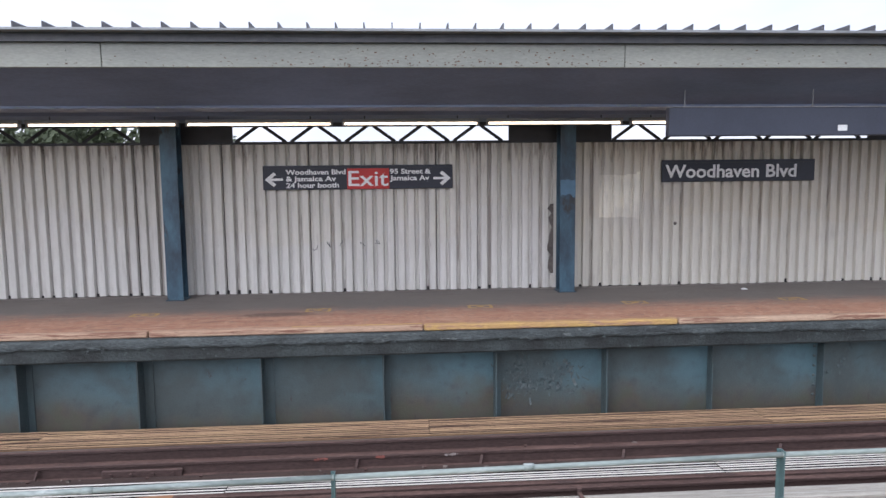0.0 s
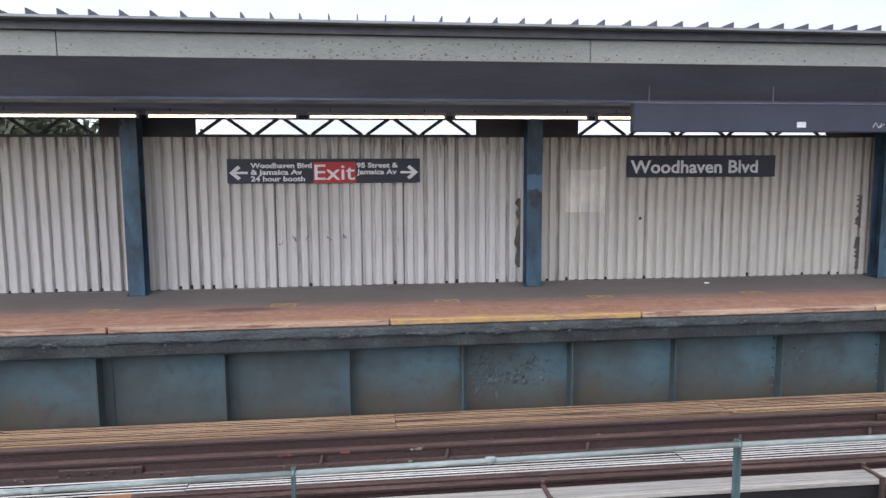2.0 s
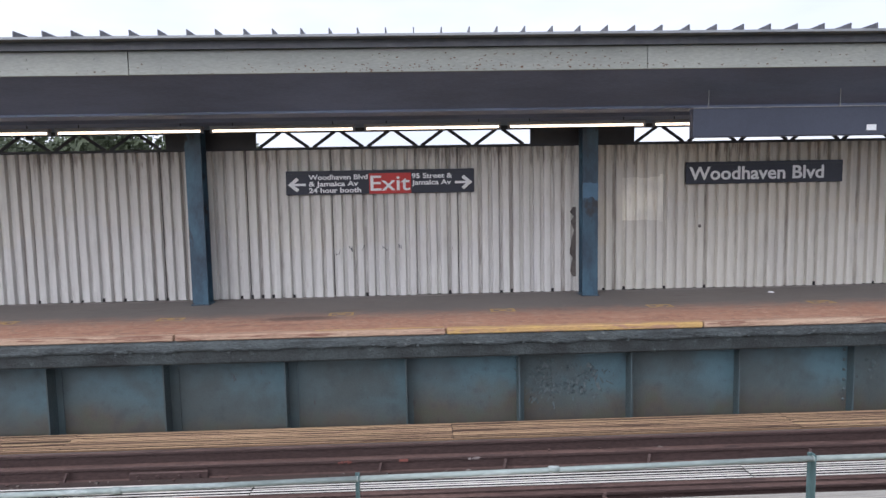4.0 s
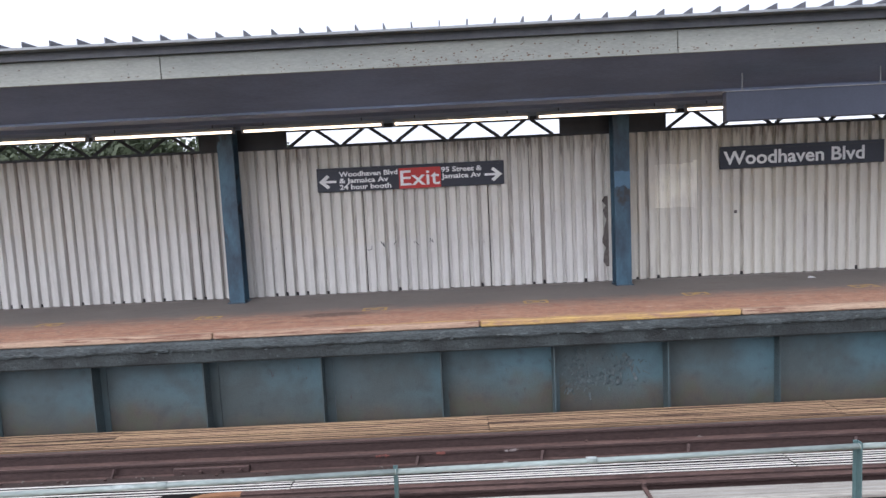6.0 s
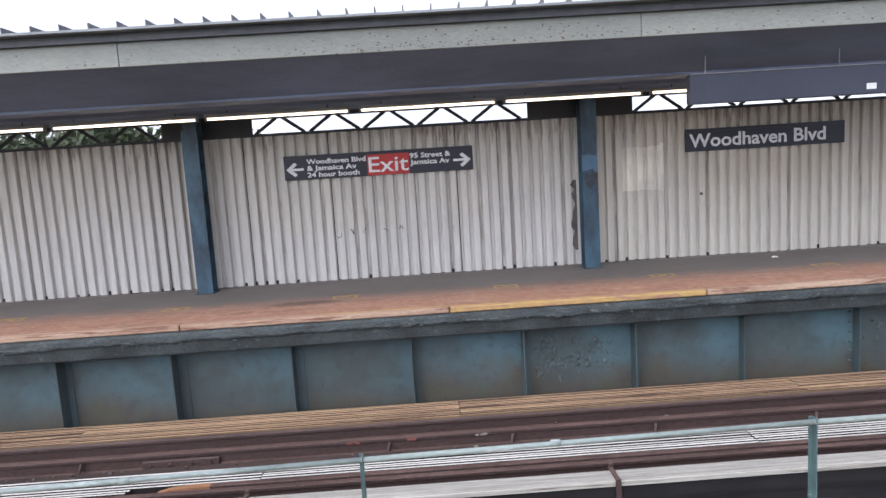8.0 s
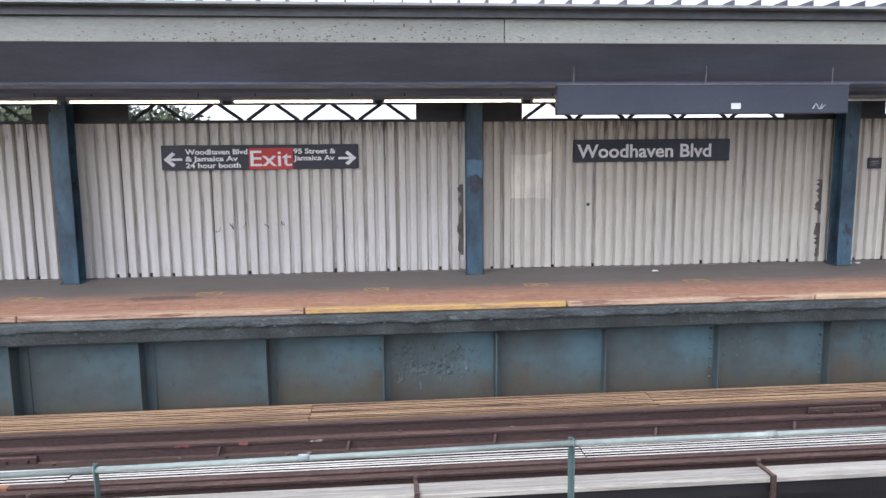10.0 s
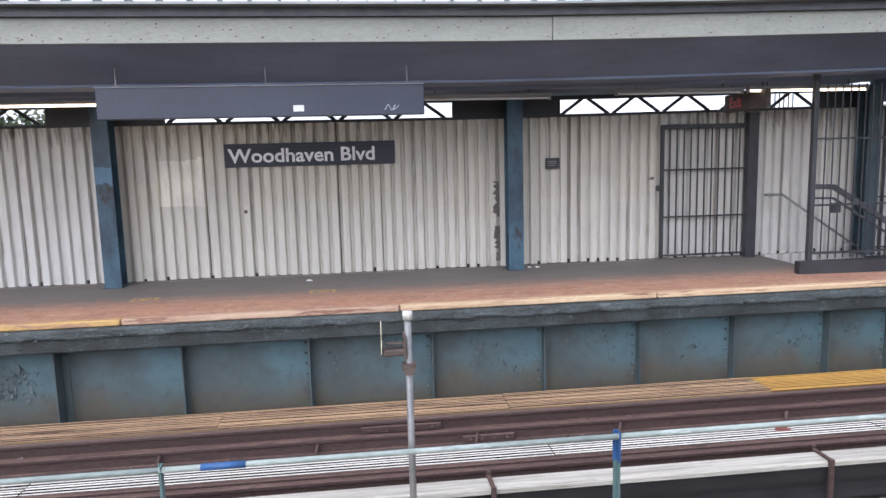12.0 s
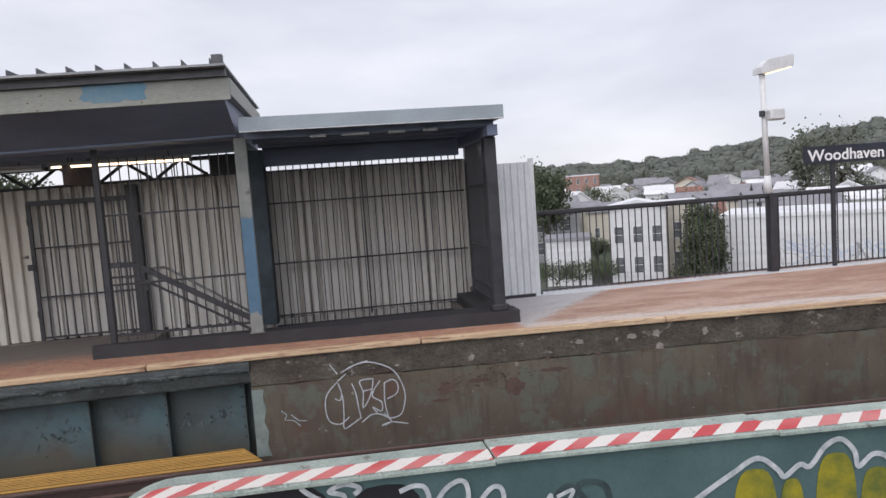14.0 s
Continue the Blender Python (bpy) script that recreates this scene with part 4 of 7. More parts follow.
cr_ = random.Random(44)
crust = Shape()
for k in range(260):
    x = cr_.uniform(14.9, 24)
    z_ = cr_.gauss(0.70, 0.02) if k % 2 else cr_.uniform(0.3, 0.98)
    if k % 3 == 0:
        x, z_ = cr_.gauss(17.3, 0.55), cr_.gauss(0.54, 0.06)
    w_, h_ = cr_.uniform(0.012, 0.07), cr_.uniform(0.005, 0.018)
    crust.add([(x, 8.112, z_), (x + w_, 8.112, z_ + cr_.uniform(-0.01, 0.01)), (x + w_ * 0.8, 8.070 + cr_.uniform(0, 0.02), z_ - h_), (x + w_ * 0.2, 8.072 + cr_.uniform(0, 0.02), z_ - h_ * 0.7)], [(0, 1, 2, 3)])
part("rust_crust", crust, material("lifted_rust_crust", (0.13, 0.095, 0.075), (0.08, 0.055, 0.044), 12, 0.85), abut, "lifted rust crust along the seam", kind="stuff")

CHIP = material("pale_paint_chip", (0.30, 0.28, 0.255), (0.19, 0.175, 0.155), 16, 0.7, bump=0.6)
for x, z, w, h in ((16.35, 0.79, 0.035, 0.018), (17.32, 0.80, 0.045, 0.05), (17.9, 0.66, 0.03, 0.03), (18.75, 0.88, 0.06, 0.035), (19.25, 0.87, 0.02, 0.03), (19.45, 0.89, 0.07, 0.035), (19.78, 0.90, 0.06, 0.05), (19.82, 0.72, 0.07, 0.05), (20.45, 0.88, 0.045, 0.06)):
    n = 15
    ring = [(x + w * math.cos(2 * math.pi * i / n) * cr_.uniform(0.55, 1.2), z + h * math.sin(2 * math.pi * i / n) * cr_.uniform(0.55, 1.2)) for i in range(n)]
    face = 8.118 if z > 0.7 else 8.10
    part("paint_chip", Shape().prism(ring, "y", face - 0.006, face), CHIP, abut, "pale bare chip in the old paint")

# ---- railway track ----
def rail_shape(y, x0, x1, top=0.0):
    p = [(-0.07, -0.17), (0.07, -0.17), (0.07, -0.155), (0.012, -0.135), (0.010, -0.045), (0.034, -0.032), (0.034, -0.006), (0.026, 0.0), (-0.026, 0.0), (-0.034, -0.006), (-0.034, -0.032), (-0.010, -0.045), (-0.012, -0.135), (-0.07, -0.155)]
    return Shape().prism([(y + u, top + v) for u, v in p], "x", x0, x1)


track = thing("railway_track", (5, 6.65, -0.35), "rusty rails with inner guard rails on dark timber ties", "railway track", kind="structure")
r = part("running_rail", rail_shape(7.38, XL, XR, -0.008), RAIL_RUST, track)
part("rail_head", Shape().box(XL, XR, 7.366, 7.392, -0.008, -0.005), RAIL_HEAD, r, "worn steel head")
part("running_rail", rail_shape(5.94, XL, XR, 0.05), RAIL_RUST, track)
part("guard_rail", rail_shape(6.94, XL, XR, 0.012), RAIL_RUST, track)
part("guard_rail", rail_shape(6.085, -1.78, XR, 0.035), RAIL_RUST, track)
tip = Shape()
bend = [(q - 1.79, v) for q, v in ((0.01, 0.035), (-0.20, 0.032), (-0.36, 0.02), (-0.48, -0.01), (-0.57, -0.07), (-0.64, -0.16))]
for (xa, za), (xb, zb) in zip(bend, bend[1:]):
    tip.beam((xa, 6.085, za - 0.025), (xb, 6.085, zb - 0.025), 0.07, 0.05)
part("guard_rail_tip", tip, material("orange_primer", (0.36, 0.18, 0.09), (0.26, 0.13, 0.07), 5, 0.6), track, "bent-down guard rail end in orange primer")
part("joint_bar", Shape().box(-2.75, -1.95, 6.888, 6.922, -0.14, -0.05, 0.008), RAIL_RUST, track)
part("joint_bar", Shape().box(6.36, 7.24, 7.305, 7.338, -0.13, -0.05, 0.008), RAIL_RUST, track)
part("joint_bar", Shape().box(7.42, 7.97, 6.888, 6.922, -0.14, -0.05, 0.008), RAIL_RUST, track)
for x, y in ((-2.66, 6.89), (-2.46, 6.89), (-2.24, 6.89), (-2.04, 6.89), (7.5, 6.89), (7.63, 6.89), (7.76, 6.89), (7.89, 6.89), (6.46, 7.307), (6.65, 7.307), (6.95, 7.307), (7.14, 7.307)):
    part("joint_bolt", Shape().rod((x, y, -0.095), (x, y - 0.025, -0.095), 0.018, 8), RAIL_RUST, track)
for x0, x1, red in ((-0.62, -0.50, True), (0.70, 0.84, False), (0.0, 0.08, True)):
    mk = Shape()
    for k in range(9):
        a = x0 + (x1 - x0) * rng.random()
        mk.box(a, a + rng.uniform(0.012, 0.04), 6.899 + 0.0003 * k, 6.903, -0.03 + rng.uniform(0, 0.02), -0.004 + rng.uniform(-0.012, 0.008))
    part("paint_mark", mk, MARK_RED if red else MARK_WHITE, track, "scuffed red paint mark" if red else "scuffed white paint mark")
tie_mesh = Shape().box(-0.125, 0.125, -1.75, 1.05, -0.21, 0.0, 0.015).mesh("tie", TIE)
k = 0
x = XL
while x < XR:
    piece("tie", tie_mesh, track, (x - 5, 0.0 + rng.uniform(-0.03, 0.03), 0.18))
    x += 0.56
for x in (-3.4, -0.2, 1.1, 2.62, 4.35, 5.9, 7.55, 9.1, 11.0, 13.2):
    part("gauge_bar", Shape().beam((x, 6.86, -0.15), (x + 0.03, 6.90, -0.03), 0.03, 0.02), RAIL_RUST, track)

# long guard timbers that close the view between the ties
part("guard_timber", Shape().box(XL, XR, 6.60, 6.855, -0.175, -0.105, 0.01), GUARD_TIMBER, track, "rust-stained guard timber")
part("guard_timber", Shape().box(XL, XR, 7.03, 7.30, -0.175, -0.125, 0.01), GUARD_TIMBER, track, "rust-stained guard timber")
part("guard_timber", Shape().box(XL, XR, 5.62, 5.85, -0.175, -0.115, 0.01), GUARD_TIMBER, track, "rust-stained guard timber")
for k in range(46):
    x = -9 + k * 0.56 + rng.uniform(-0.05, 0.05)
    y = rng.choice((6.64, 6.80, 7.12, 7.26))
    part("spike", Shape().rod((x, y, -0.125), (x, y, -0.09), 0.014, 6, 0.018), RAIL_RUST, track)

db = Shape()
dr = random.Random(77)
for k in range(420):
    x, y = dr.uniform(-9, 14), dr.choice((dr.uniform(6.62, 6.84), dr.uniform(7.05, 7.29), dr.uniform(5.64, 5.84)))
    q = dr.uniform(0.005, 0.018) * (2.0 if dr.random() < 0.08 else 1.0)
    zt = -0.105 if 6.5 < y < 6.9 else (-0.125 if y > 6.9 else -0.115)
    db.prism([(x + q * math.cos(a) * dr.uniform(0.6, 1.2), y + q * math.sin(a) * dr.uniform(0.6, 1.2)) for a in (0.3, 1.5, 2.8, 4.0, 5.2)], "z", zt - 0.002, zt + q * dr.uniform(0.4, 0.9))
part("track_debris", db, material("pale_track_debris", (0.30, 0.26, 0.23), (0.07, 0.05, 0.045), 3, 0.9, stain=(0.03, 0.025, 0.022), stain_at=0.5, stain_scale=2), track, "small stones and chips between the rails", kind="stuff")

# dark steel stringers and cross girder below the track
for y, hw in ((7.75, 0.14), (6.85, 0.34), (5.6, 0.2), (4.5, 0.14)):
    solid("stringer", Shape().box(XL, XR, y - hw, y + hw, -1.3, -0.385), STRINGER, (5, y, -1.3), "rusty steel stringer under the track", "stringer", "stringers below the tracks", "structure")

# ---- plank walk beside the girder ----
walkway = thing("plank_walk", (0, 7.95, -0.17), "weathered ribbed timber walk with a yellow painted end", "walkway", kind="structure")
for r in range(11):
    y0 = 7.70 + r * 0.048
    a = XL
    cuts = [-12.1, -8.0, -3.9, 0.62, 4.75, 8.1, 11.38, 14.62 - 0.026 * r]
    for b in cuts:
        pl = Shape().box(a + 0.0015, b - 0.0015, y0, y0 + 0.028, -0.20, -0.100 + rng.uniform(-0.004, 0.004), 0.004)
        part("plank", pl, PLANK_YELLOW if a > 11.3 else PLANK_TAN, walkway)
        a = b
part("front_board", Shape().box(XL, 11.37, 7.690, 7.699, -0.185, -0.108), BOARD_FRONT, walkway, "nailed tan front board")
x = -12.0
while x < 14.4:
    part("spacer_block", Shape().box(x, x + 0.035, 7.682, 7.690, -0.16, -0.13), TIE, walkway)
    x += 0.46
part("support_beam", Shape().box(XL, 14.5, 7.72, 8.2, -0.40, -0.30), TIE, walkway)

# bleached planks between the rails
mid_walk = thing("bleached_plank_walk", (0, 6.6, -0.16), "bleached grey slatted planks between the rails", "walkway", kind="structure")
for r in range(13):
    y0 = 6.435 - r * 0.052
    if 5.85 < y0 < 6.02:
        continue
    a = XL
    ends = (-11.0, -6.2, -2.42 - 0.02 * r) if r > 5 else (-11.0, -6.2, -1.35, 3.4, 8.2, 11.6, 14.48 - 0.03 * r)
    for b in ends:
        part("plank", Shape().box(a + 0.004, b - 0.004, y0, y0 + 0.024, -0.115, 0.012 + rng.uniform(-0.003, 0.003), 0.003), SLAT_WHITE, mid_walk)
        a = b

part("paint_mark", Shape().box(10.54, 10.70, 6.330, 6.356, -0.02, 0.0165).box(10.57, 10.70, 6.382, 6.408, -0.02, 0.0165), MARK_RED, mid_walk, "scuffed red paint mark")

# ---- third rail under its protection boards ----
third = thing("third_rail", (5, 5.25, -0.17), "black power rail under bleached protection boards on rusty brackets", "third rail", kind="structure")
part("power_rail", rail_shape(5.27, XL, XR, 0.06), BLACK_STEEL, third)
# black sheet added for the shade under the protection boards
part("back_board", Shape().box(XL, XR, 5.225, 5.245, 0.06, 0.188), BLACK_STEEL, third)
bx = [-15.9, -13.0, -10.1, -7.2, -4.2, -1.25, 1.75, 4.65, 7.42, 10.28, 13.05, 15.9, 18.8, 21.7, 24.6, 27.5, 30.4, 33.3, 36.2, 39.1, 42.0, 45.0]
for a, b in zip(bx, bx[1:]):
    part("protection_board", Shape().box(a + 0.004, b - 0.004, 5.205, 5.385, 0.19, 0.235, 0.008), PLANK_WHITE, third)
for a, b in zip(bx, bx[1:]):
    part("front_lath", Shape().box(a + 0.004, b - 0.004, 5.190, 5.204, 0.186, 0.228, 0.004), PLANK_WHITE, third)
for x in bx:
    br = Shape()
    br.box(x - 0.018, x + 0.018, 5.18, 5.41, 0.237, 0.258, 0.005)
    br.box(x - 0.02, x + 0.02, 5.16, 5.185, -0.12, 0.258)
    br.rod((x, 5.40, 0.235), (x, 5.40, 0.285), 0.018, 8)
    part("bracket", br, RAIL_RUST, third)

# ---- railing between the tracks ----
def rail_z(x, z):
    """The pipes dip a little towards the walk's far end."""
    return z - 0.015 * max(2.0 - max(x, -4.0), 0.0)


railing = thing("pipe_railing", (6, 4.02, -0.1), "pale green pipe railing on green angle posts with blue paint marks", "railing")
post_x = [-14.1, -11.3, -8.5, -5.7, -2.92, -0.134, 2.646, 5.291, 7.976, 10.77]
for i, x in enumerate(post_x):
    p = Shape()
    top = rail_z(x, 1.148)
    p.box(x - 0.014, x + 0.014, 4.045, 4.053, -0.1, top)
    p.box(x + 0.008, x + 0.014, 4.00, 4.045, -0.1, top)
    p.rod((x, 4.06, top - 0.045), (x, 4.03, top - 0.045), 0.014, 8)
    p.rod((x, 4.06, 0.63), (x, 4.03, 0.63), 0.014, 8)
    po = part("post", p, POST_GREEN, railing)
    if x > 7:
        part("paint_mark", Shape().box(x - 0.016, x + 0.016, 4.043, 4.056, top - 0.19, top + 0.003).box(x + 0.006, x + 0.016, 3.998, 4.0425, top - 0.19, top + 0.003), BLUE_TAPE, po, "blue paint mark")


stops_ = [XL] + post_x[1:] + [12.2]
for z in (1.121, 0.545):
    for a, c in zip(stops_, stops_[1:]):
        part("pipe", Shape().rod((a, 4.02, rail_z(a, z)), (c, 4.02, rail_z(c, z)), 0.0175, 12), PIPE, railing, smooth=True)
    part("pipe_end", Shape().rod((12.2, 4.02, rail_z(12.2, z)), (12.235, 4.02, rail_z(12.2, z)), 0.021, 12), BLUE_TAPE, railing, "blue painted pipe end", smooth=True)
for x in (-1.55, 1.05, 3.9):
    part("pipe_coupling", Shape().rod((x - 0.03, 4.02, rail_z(x, 1.121)), (x + 0.03, 4.02, rail_z(x, 1.121)), 0.022, 12), PIPE, railing, smooth=True)
part("pipe_sleeve", Shape().rod((5.52, 4.02, 1.121), (5.77, 4.02, 1.121), 0.021, 12), BLUE_TAPE, railing, "blue painted length of pipe", smooth=True)
ret = thing("return_railing", (12.2, 3.3, -0.1), "pale green pipe railing closing the walk's end", "railing")
rp = Shape().box(12.13, 12.19, 3.57, 3.578, -0.1, 1.16).box(12.18, 12.19, 3.578, 3.64, -0.1, 1.16)
part("post", rp, POST_GREEN, ret)
for z in (1.115, 0.535):
    part("pipe", Shape().rod((12.16, 3.93, z), (12.16, 2.6, z), 0.019, 12), PIPE, ret, smooth=True)
    part("pipe_end", Shape().rod((12.16, 3.93, z), (12.16, 3.955, z), 0.021, 12), BLUE_TAPE, ret, "blue painted pipe end", smooth=True)

near_walk = thing("yellow_plank_walk", (0, 3.4, -0.2), "yellow painted slatted walk between the tracks", "walkway", kind="structure")
for r in range(13):
    y0 = 2.75 + r * 0.094
    part("plank", Shape().box(-12.0, 13.8, y0, y0 + 0.066, -0.165, -0.1, 0.008), PLANK_YELLOW, near_walk)
for x in np.arange(-12, 13.6, 1.2):
    part("joist", Shape().box(x, x + 0.12, 2.7, 4.4, -0.32, -0.168), TIE, near_walk)

# ---- numbered pole ----
pole = thing("marker_pole", (6.73, 4.16, -0.1), "galvanised pole with a rusty box and a cream number plate", "marker pole")
part("pole", Shape().rod((6.73, 4.16, -0.1), (6.73, 4.16, 1.91), 0.021, 14), GALVANISED, pole, smooth=True)
part("cap", Shape().rod((6.73, 4.16, 1.885), (6.73, 4.16, 1.935), 0.030, 14), CAP_GREY, pole, smooth=True)
part("collar", Shape().rod((6.73, 4.16, 1.58), (6.73, 4.16, 1.62), 0.045, 12).box(6.70, 6.76, 4.10, 4.13, 1.56, 1.60), RUSTY_BOX, pole)
part("bracket", Shape().box(6.575, 6.72, 4.11, 4.20, 1.675, 1.715, 0.008).box(6.60, 6.72, 4.135, 4.175, 1.735, 1.75, 0.005).box(6.700, 6.715, 4.08, 4.22, 1.66, 1.80, 0.004), RUSTY_BOX, pole, "rusty bracket box")
num, wide = text_shape("8", 0.27, 0, 0, 0, bold=0.03, depth=0.002)
# the cut-out faces oncoming trains
num.v = [(6.57 + q, 4.26 - p * 1.25, 1.685 + r) for p, q, r in num.v]
part("number_plate", num, YELLOW_NUMBER, pole, "cream cut-out number 8")
back = Shape()
back.v, back.f = [(6.572 + (p - 6.57) * 2 + 0.004, q, r - 0.002) for p, q, r in num.v], list(num.f)
part("number_back", back, DARK_PLATE, pole, "rusty back of the number")

# ---- green bridge girder with striped edge ----
bridge = thing("bridge_girder", (22, 4.3, -1.3), "dark green bridge girder with red-white edge stripes and graffiti", "girder")
BX, BT, BR = 13.83, 1.05, 0.62


def flange_path(inset):
    """Outline of the girder's rounded end and top, from the foot up and along."""
    pts = [(BX + inset, -1.3), (BX + inset, BT - BR)]
    for i in range(1, 13):
        a = math.pi - math.pi / 2 * i / 12
        pts.append((BX + BR + (BR - inset) * math.cos(a), BT - BR + (BR - inset) * math.sin(a)))
    return pts


web = Shape()
outline = flange_path(0.02) + [(XR, BT - 0.02), (XR, -1.3)]
web.prism(outline, "y", 4.14, 4.165)
part("web", web, BRIDGE_GREEN, bridge)
plates = ((None, 16.69), (16.69, 18.75), (18.75, 21.3), (21.3, 25.0), (25.0, 30.0), (30.0, XR))
for a, b in plates:
    lift = 0.0 if a is None or a in (18.75, 25.0) else 0.012
    line = [(p, q + lift) for p, q in (flange_path(0.0) if a is None else [(a, BT)])] + [(b - 0.012, BT + lift)]
    inner = [(p, q - 0.022 + lift) for p, q in (flange_path(0.022) if a is None else [(a, BT)])] + [(b - 0.012, BT - 0.022 + lift)]
    if a is None:
        inner = [(p, q) for p, q in flange_path(0.022)] + [(b - 0.012, BT - 0.022)]
    sh = Shape()
    n = len(line)
    for (p0, q0), (p1, q1), (r0, s0), (r1, s1) in zip(line, line[1:], inner, inner[1:]):
        sh.add([(p0, 4.08, q0), (p1, 4.08, q1), (p1, 4.50, q1), (p0, 4.50, q0), (r0, 4.08, s0), (r1, 4.08, s1), (r1, 4.50, s1), (r0, 4.50, s0)],
               [(0, 1, 2, 3), (4, 7, 6, 5), (0, 4, 5, 1), (3, 2, 6, 7)])
    e = n - 1
    (pa, qa), (ra, sa), (pb, qb), (rb, sb) = line[0], inner[0], line[e], inner[e]
    sh.add([(pb, 4.08, qb), (pb, 4.50, qb), (rb, 4.50, sb), (rb, 4.08, sb)], [(0, 1, 2, 3)])
    sh.add([(pa, 4.08, qa), (pa, 4.50, qa), (ra, 4.50, sa), (ra, 4.08, sa)], [(0, 3, 2, 1)])
    fp = part("flange_plate", sh, BRIDGE_PALE, bridge, "pale green flange plate")
    # striped tape along the middle of the plate
    st = bpy.data.meshes.new("stripe_tape")
    verts, faces, uvs = [], [], []
    run = 0.0
    for i, (p, q) in enumerate(line):
        if i:
            run += math.hypot(p - line[i - 1][0], q - line[i - 1][1])
        nx = nz = 0.0
        d = (line[min(i + 1, e)][0] - line[max(i - 1, 0)][0], line[min(i + 1, e)][1] - line[max(i - 1, 0)][1])
        ln = math.hypot(*d)
        nx, nz = -d[1] / ln * 0.004, d[0] / ln * 0.004
        verts += [(p + nx, 4.13, q + nz), (p + nx, 4.33, q + nz)]
        uvs.append(run + (a or 0) * 1.0)
        if i:
            faces.append((2 * i - 2, 2 * i, 2 * i + 1, 2 * i - 1))
    o = ORIGIN[bridge.name]
    st.from_pydata([Vector(v) - o for v in verts], [], faces)
    lay = st.uv_layers.new(name="UVMap")
    for poly in st.polygons:
        for li in poly.loop_indices:
            vi = st.loops[li].vertex_index
            lay.data[li].uv = (uvs[vi // 2], float(vi % 2))
    st.materials.append(BARS)
    tape = new("stripe_tape", st)
    tape.parent = fp
    tagged(tape, "red and white striped paint")
rv = Shape()
for i in range(60):
    x = 14.6 + i * 0.16
    rv.rod((x, 4.098, BT + 0.001), (x, 4.098, BT + 0.016), 0.017, 7, 0.010)
for p, q in flange_path(0.0)[1:]:
    rv.rod((p, 4.075, q), (p - 0.01, 4.075, q + 0.01), 0.015, 7, 0.009)
for i in range(8):
    rv.rod((BX, 4.075, -0.9 + i * 0.16), (BX - 0.014, 4.075, -0.9 + i * 0.16), 0.015, 7, 0.009)
part("rivets", rv, BRIDGE_PALE, bridge, kind="stuff")
part("lower_angle", Shape().box(14.5, XR, 4.20, 4.26, BT - 0.14, BT - 0.035), BRIDGE_GREEN, bridge)
for x in (14.08,):
    part("stiffener", Shape().box(x, x + 0.05, 4.235, 4.26, -1.3, BT - 0.2).box(x, x + 0.012, 4.14, 4.26, -1.3, BT - 0.2), BRIDGE_GREEN, bridge)


# ---- graffiti ----
def curve_points(keys, steps=10):
    """A smooth line through keys of (x, z)."""
    out = []
    n = len(keys)
    for i in range(n - 1):
        p0, p1, p2, p3 = keys[max(i - 1, 0)], keys[i], keys[i + 1], keys[min(i + 2, n - 1)]
        for s_ in range(steps):
            t = s_ / steps
            out.append(tuple(0.5 * (2 * p1[c] + (p2[c] - p0[c]) * t + (2 * p0[c] - 5 * p1[c] + 4 * p2[c] - p3[c]) * t * t + (3 * p1[c] - p0[c] - 3 * p2[c] + p3[c]) * t ** 3) for c in (0, 1)))
    return out + [keys[-1]]


def strokes(lines, width, y, ox=0.0, oz=0.0, k=1.0):
    s_ = Shape()
    for keys in lines:
        s_.ribbon([(ox + p * k, y, oz + q * k) for p, q in curve_points(keys, 6)], width)
    return s_


# white tag on the abutment
tag = [[(0.28, 0.83), (0.15, 0.70), (0.03, 0.53), (0.01, 0.32), (0.05, 0.15), (0.17, 0.10), (0.28, 0.19)],
       [(0.22, 0.85), (0.38, 0.94), (0.55, 0.97), (0.72, 0.91), (0.85, 0.81), (0.93, 0.64), (0.97, 0.45), (0.95, 0.28), (0.90, 0.15), (0.78, 0.11), (0.70, 0.19)],
       [(0.13, 0.48), (0.19, 0.45), (0.21, 0.57), (0.18, 0.70)], [(0.18, 0.70), (0.22, 0.49), (0.22, 0.23), (0.21, 0.03), (0.31, 0.08), (0.42, 0.16)],
       [(0.34, 0.68), (0.38, 0.53), (0.40, 0.32), (0.42, 0.15)],
       [(0.45, 0.32), (0.47, 0.53), (0.44, 0.70), (0.60, 0.72)], [(0.47, 0.55), (0.58, 0.57)], [(0.60, 0.72), (0.57, 0.53), (0.50, 0.36), (0.45, 0.30)],
       [(0.68, 0.68), (0.60, 0.55), (0.58, 0.45), (0.68, 0.36), (0.67, 0.23), (0.57, 0.30), (0.62, 0.21)],
       [(0.75, 0.11), (0.72, 0.36), (0.73, 0.64)], [(0.73, 0.64), (0.83, 0.68), (0.89, 0.60), (0.87, 0.47), (0.75, 0.40)],
       [(0.43, 0.09), (0.55, 0.19), (0.68, 0.17), (0.78, 0.06), (0.66, 0.01), (0.78, 0.05), (0.98, 0.0)],
       [(0.42, 0.96), (0.55, 0.99)], [(0.10, 0.98), (0.18, 0.84)]]
part("paint_tag", strokes([[(p, q * 0.83) for p, q in one] for one in tag], 0.015, 8.091, 15.40, 0.02, 1.06), SPRAY_WHITE, abut, "white spray-painted loops and strokes")
part("paint_tag", strokes([[(14.86, 0.36), (14.92, 0.30), (14.90, 0.24), (15.0, 0.22), (15.08, 0.14)], [(14.98, 0.30), (15.06, 0.22), (15.16, 0.20)]], 0.012, 8.091), SPRAY_FADED, abut, "faded white scrawl")

GY = 4.136


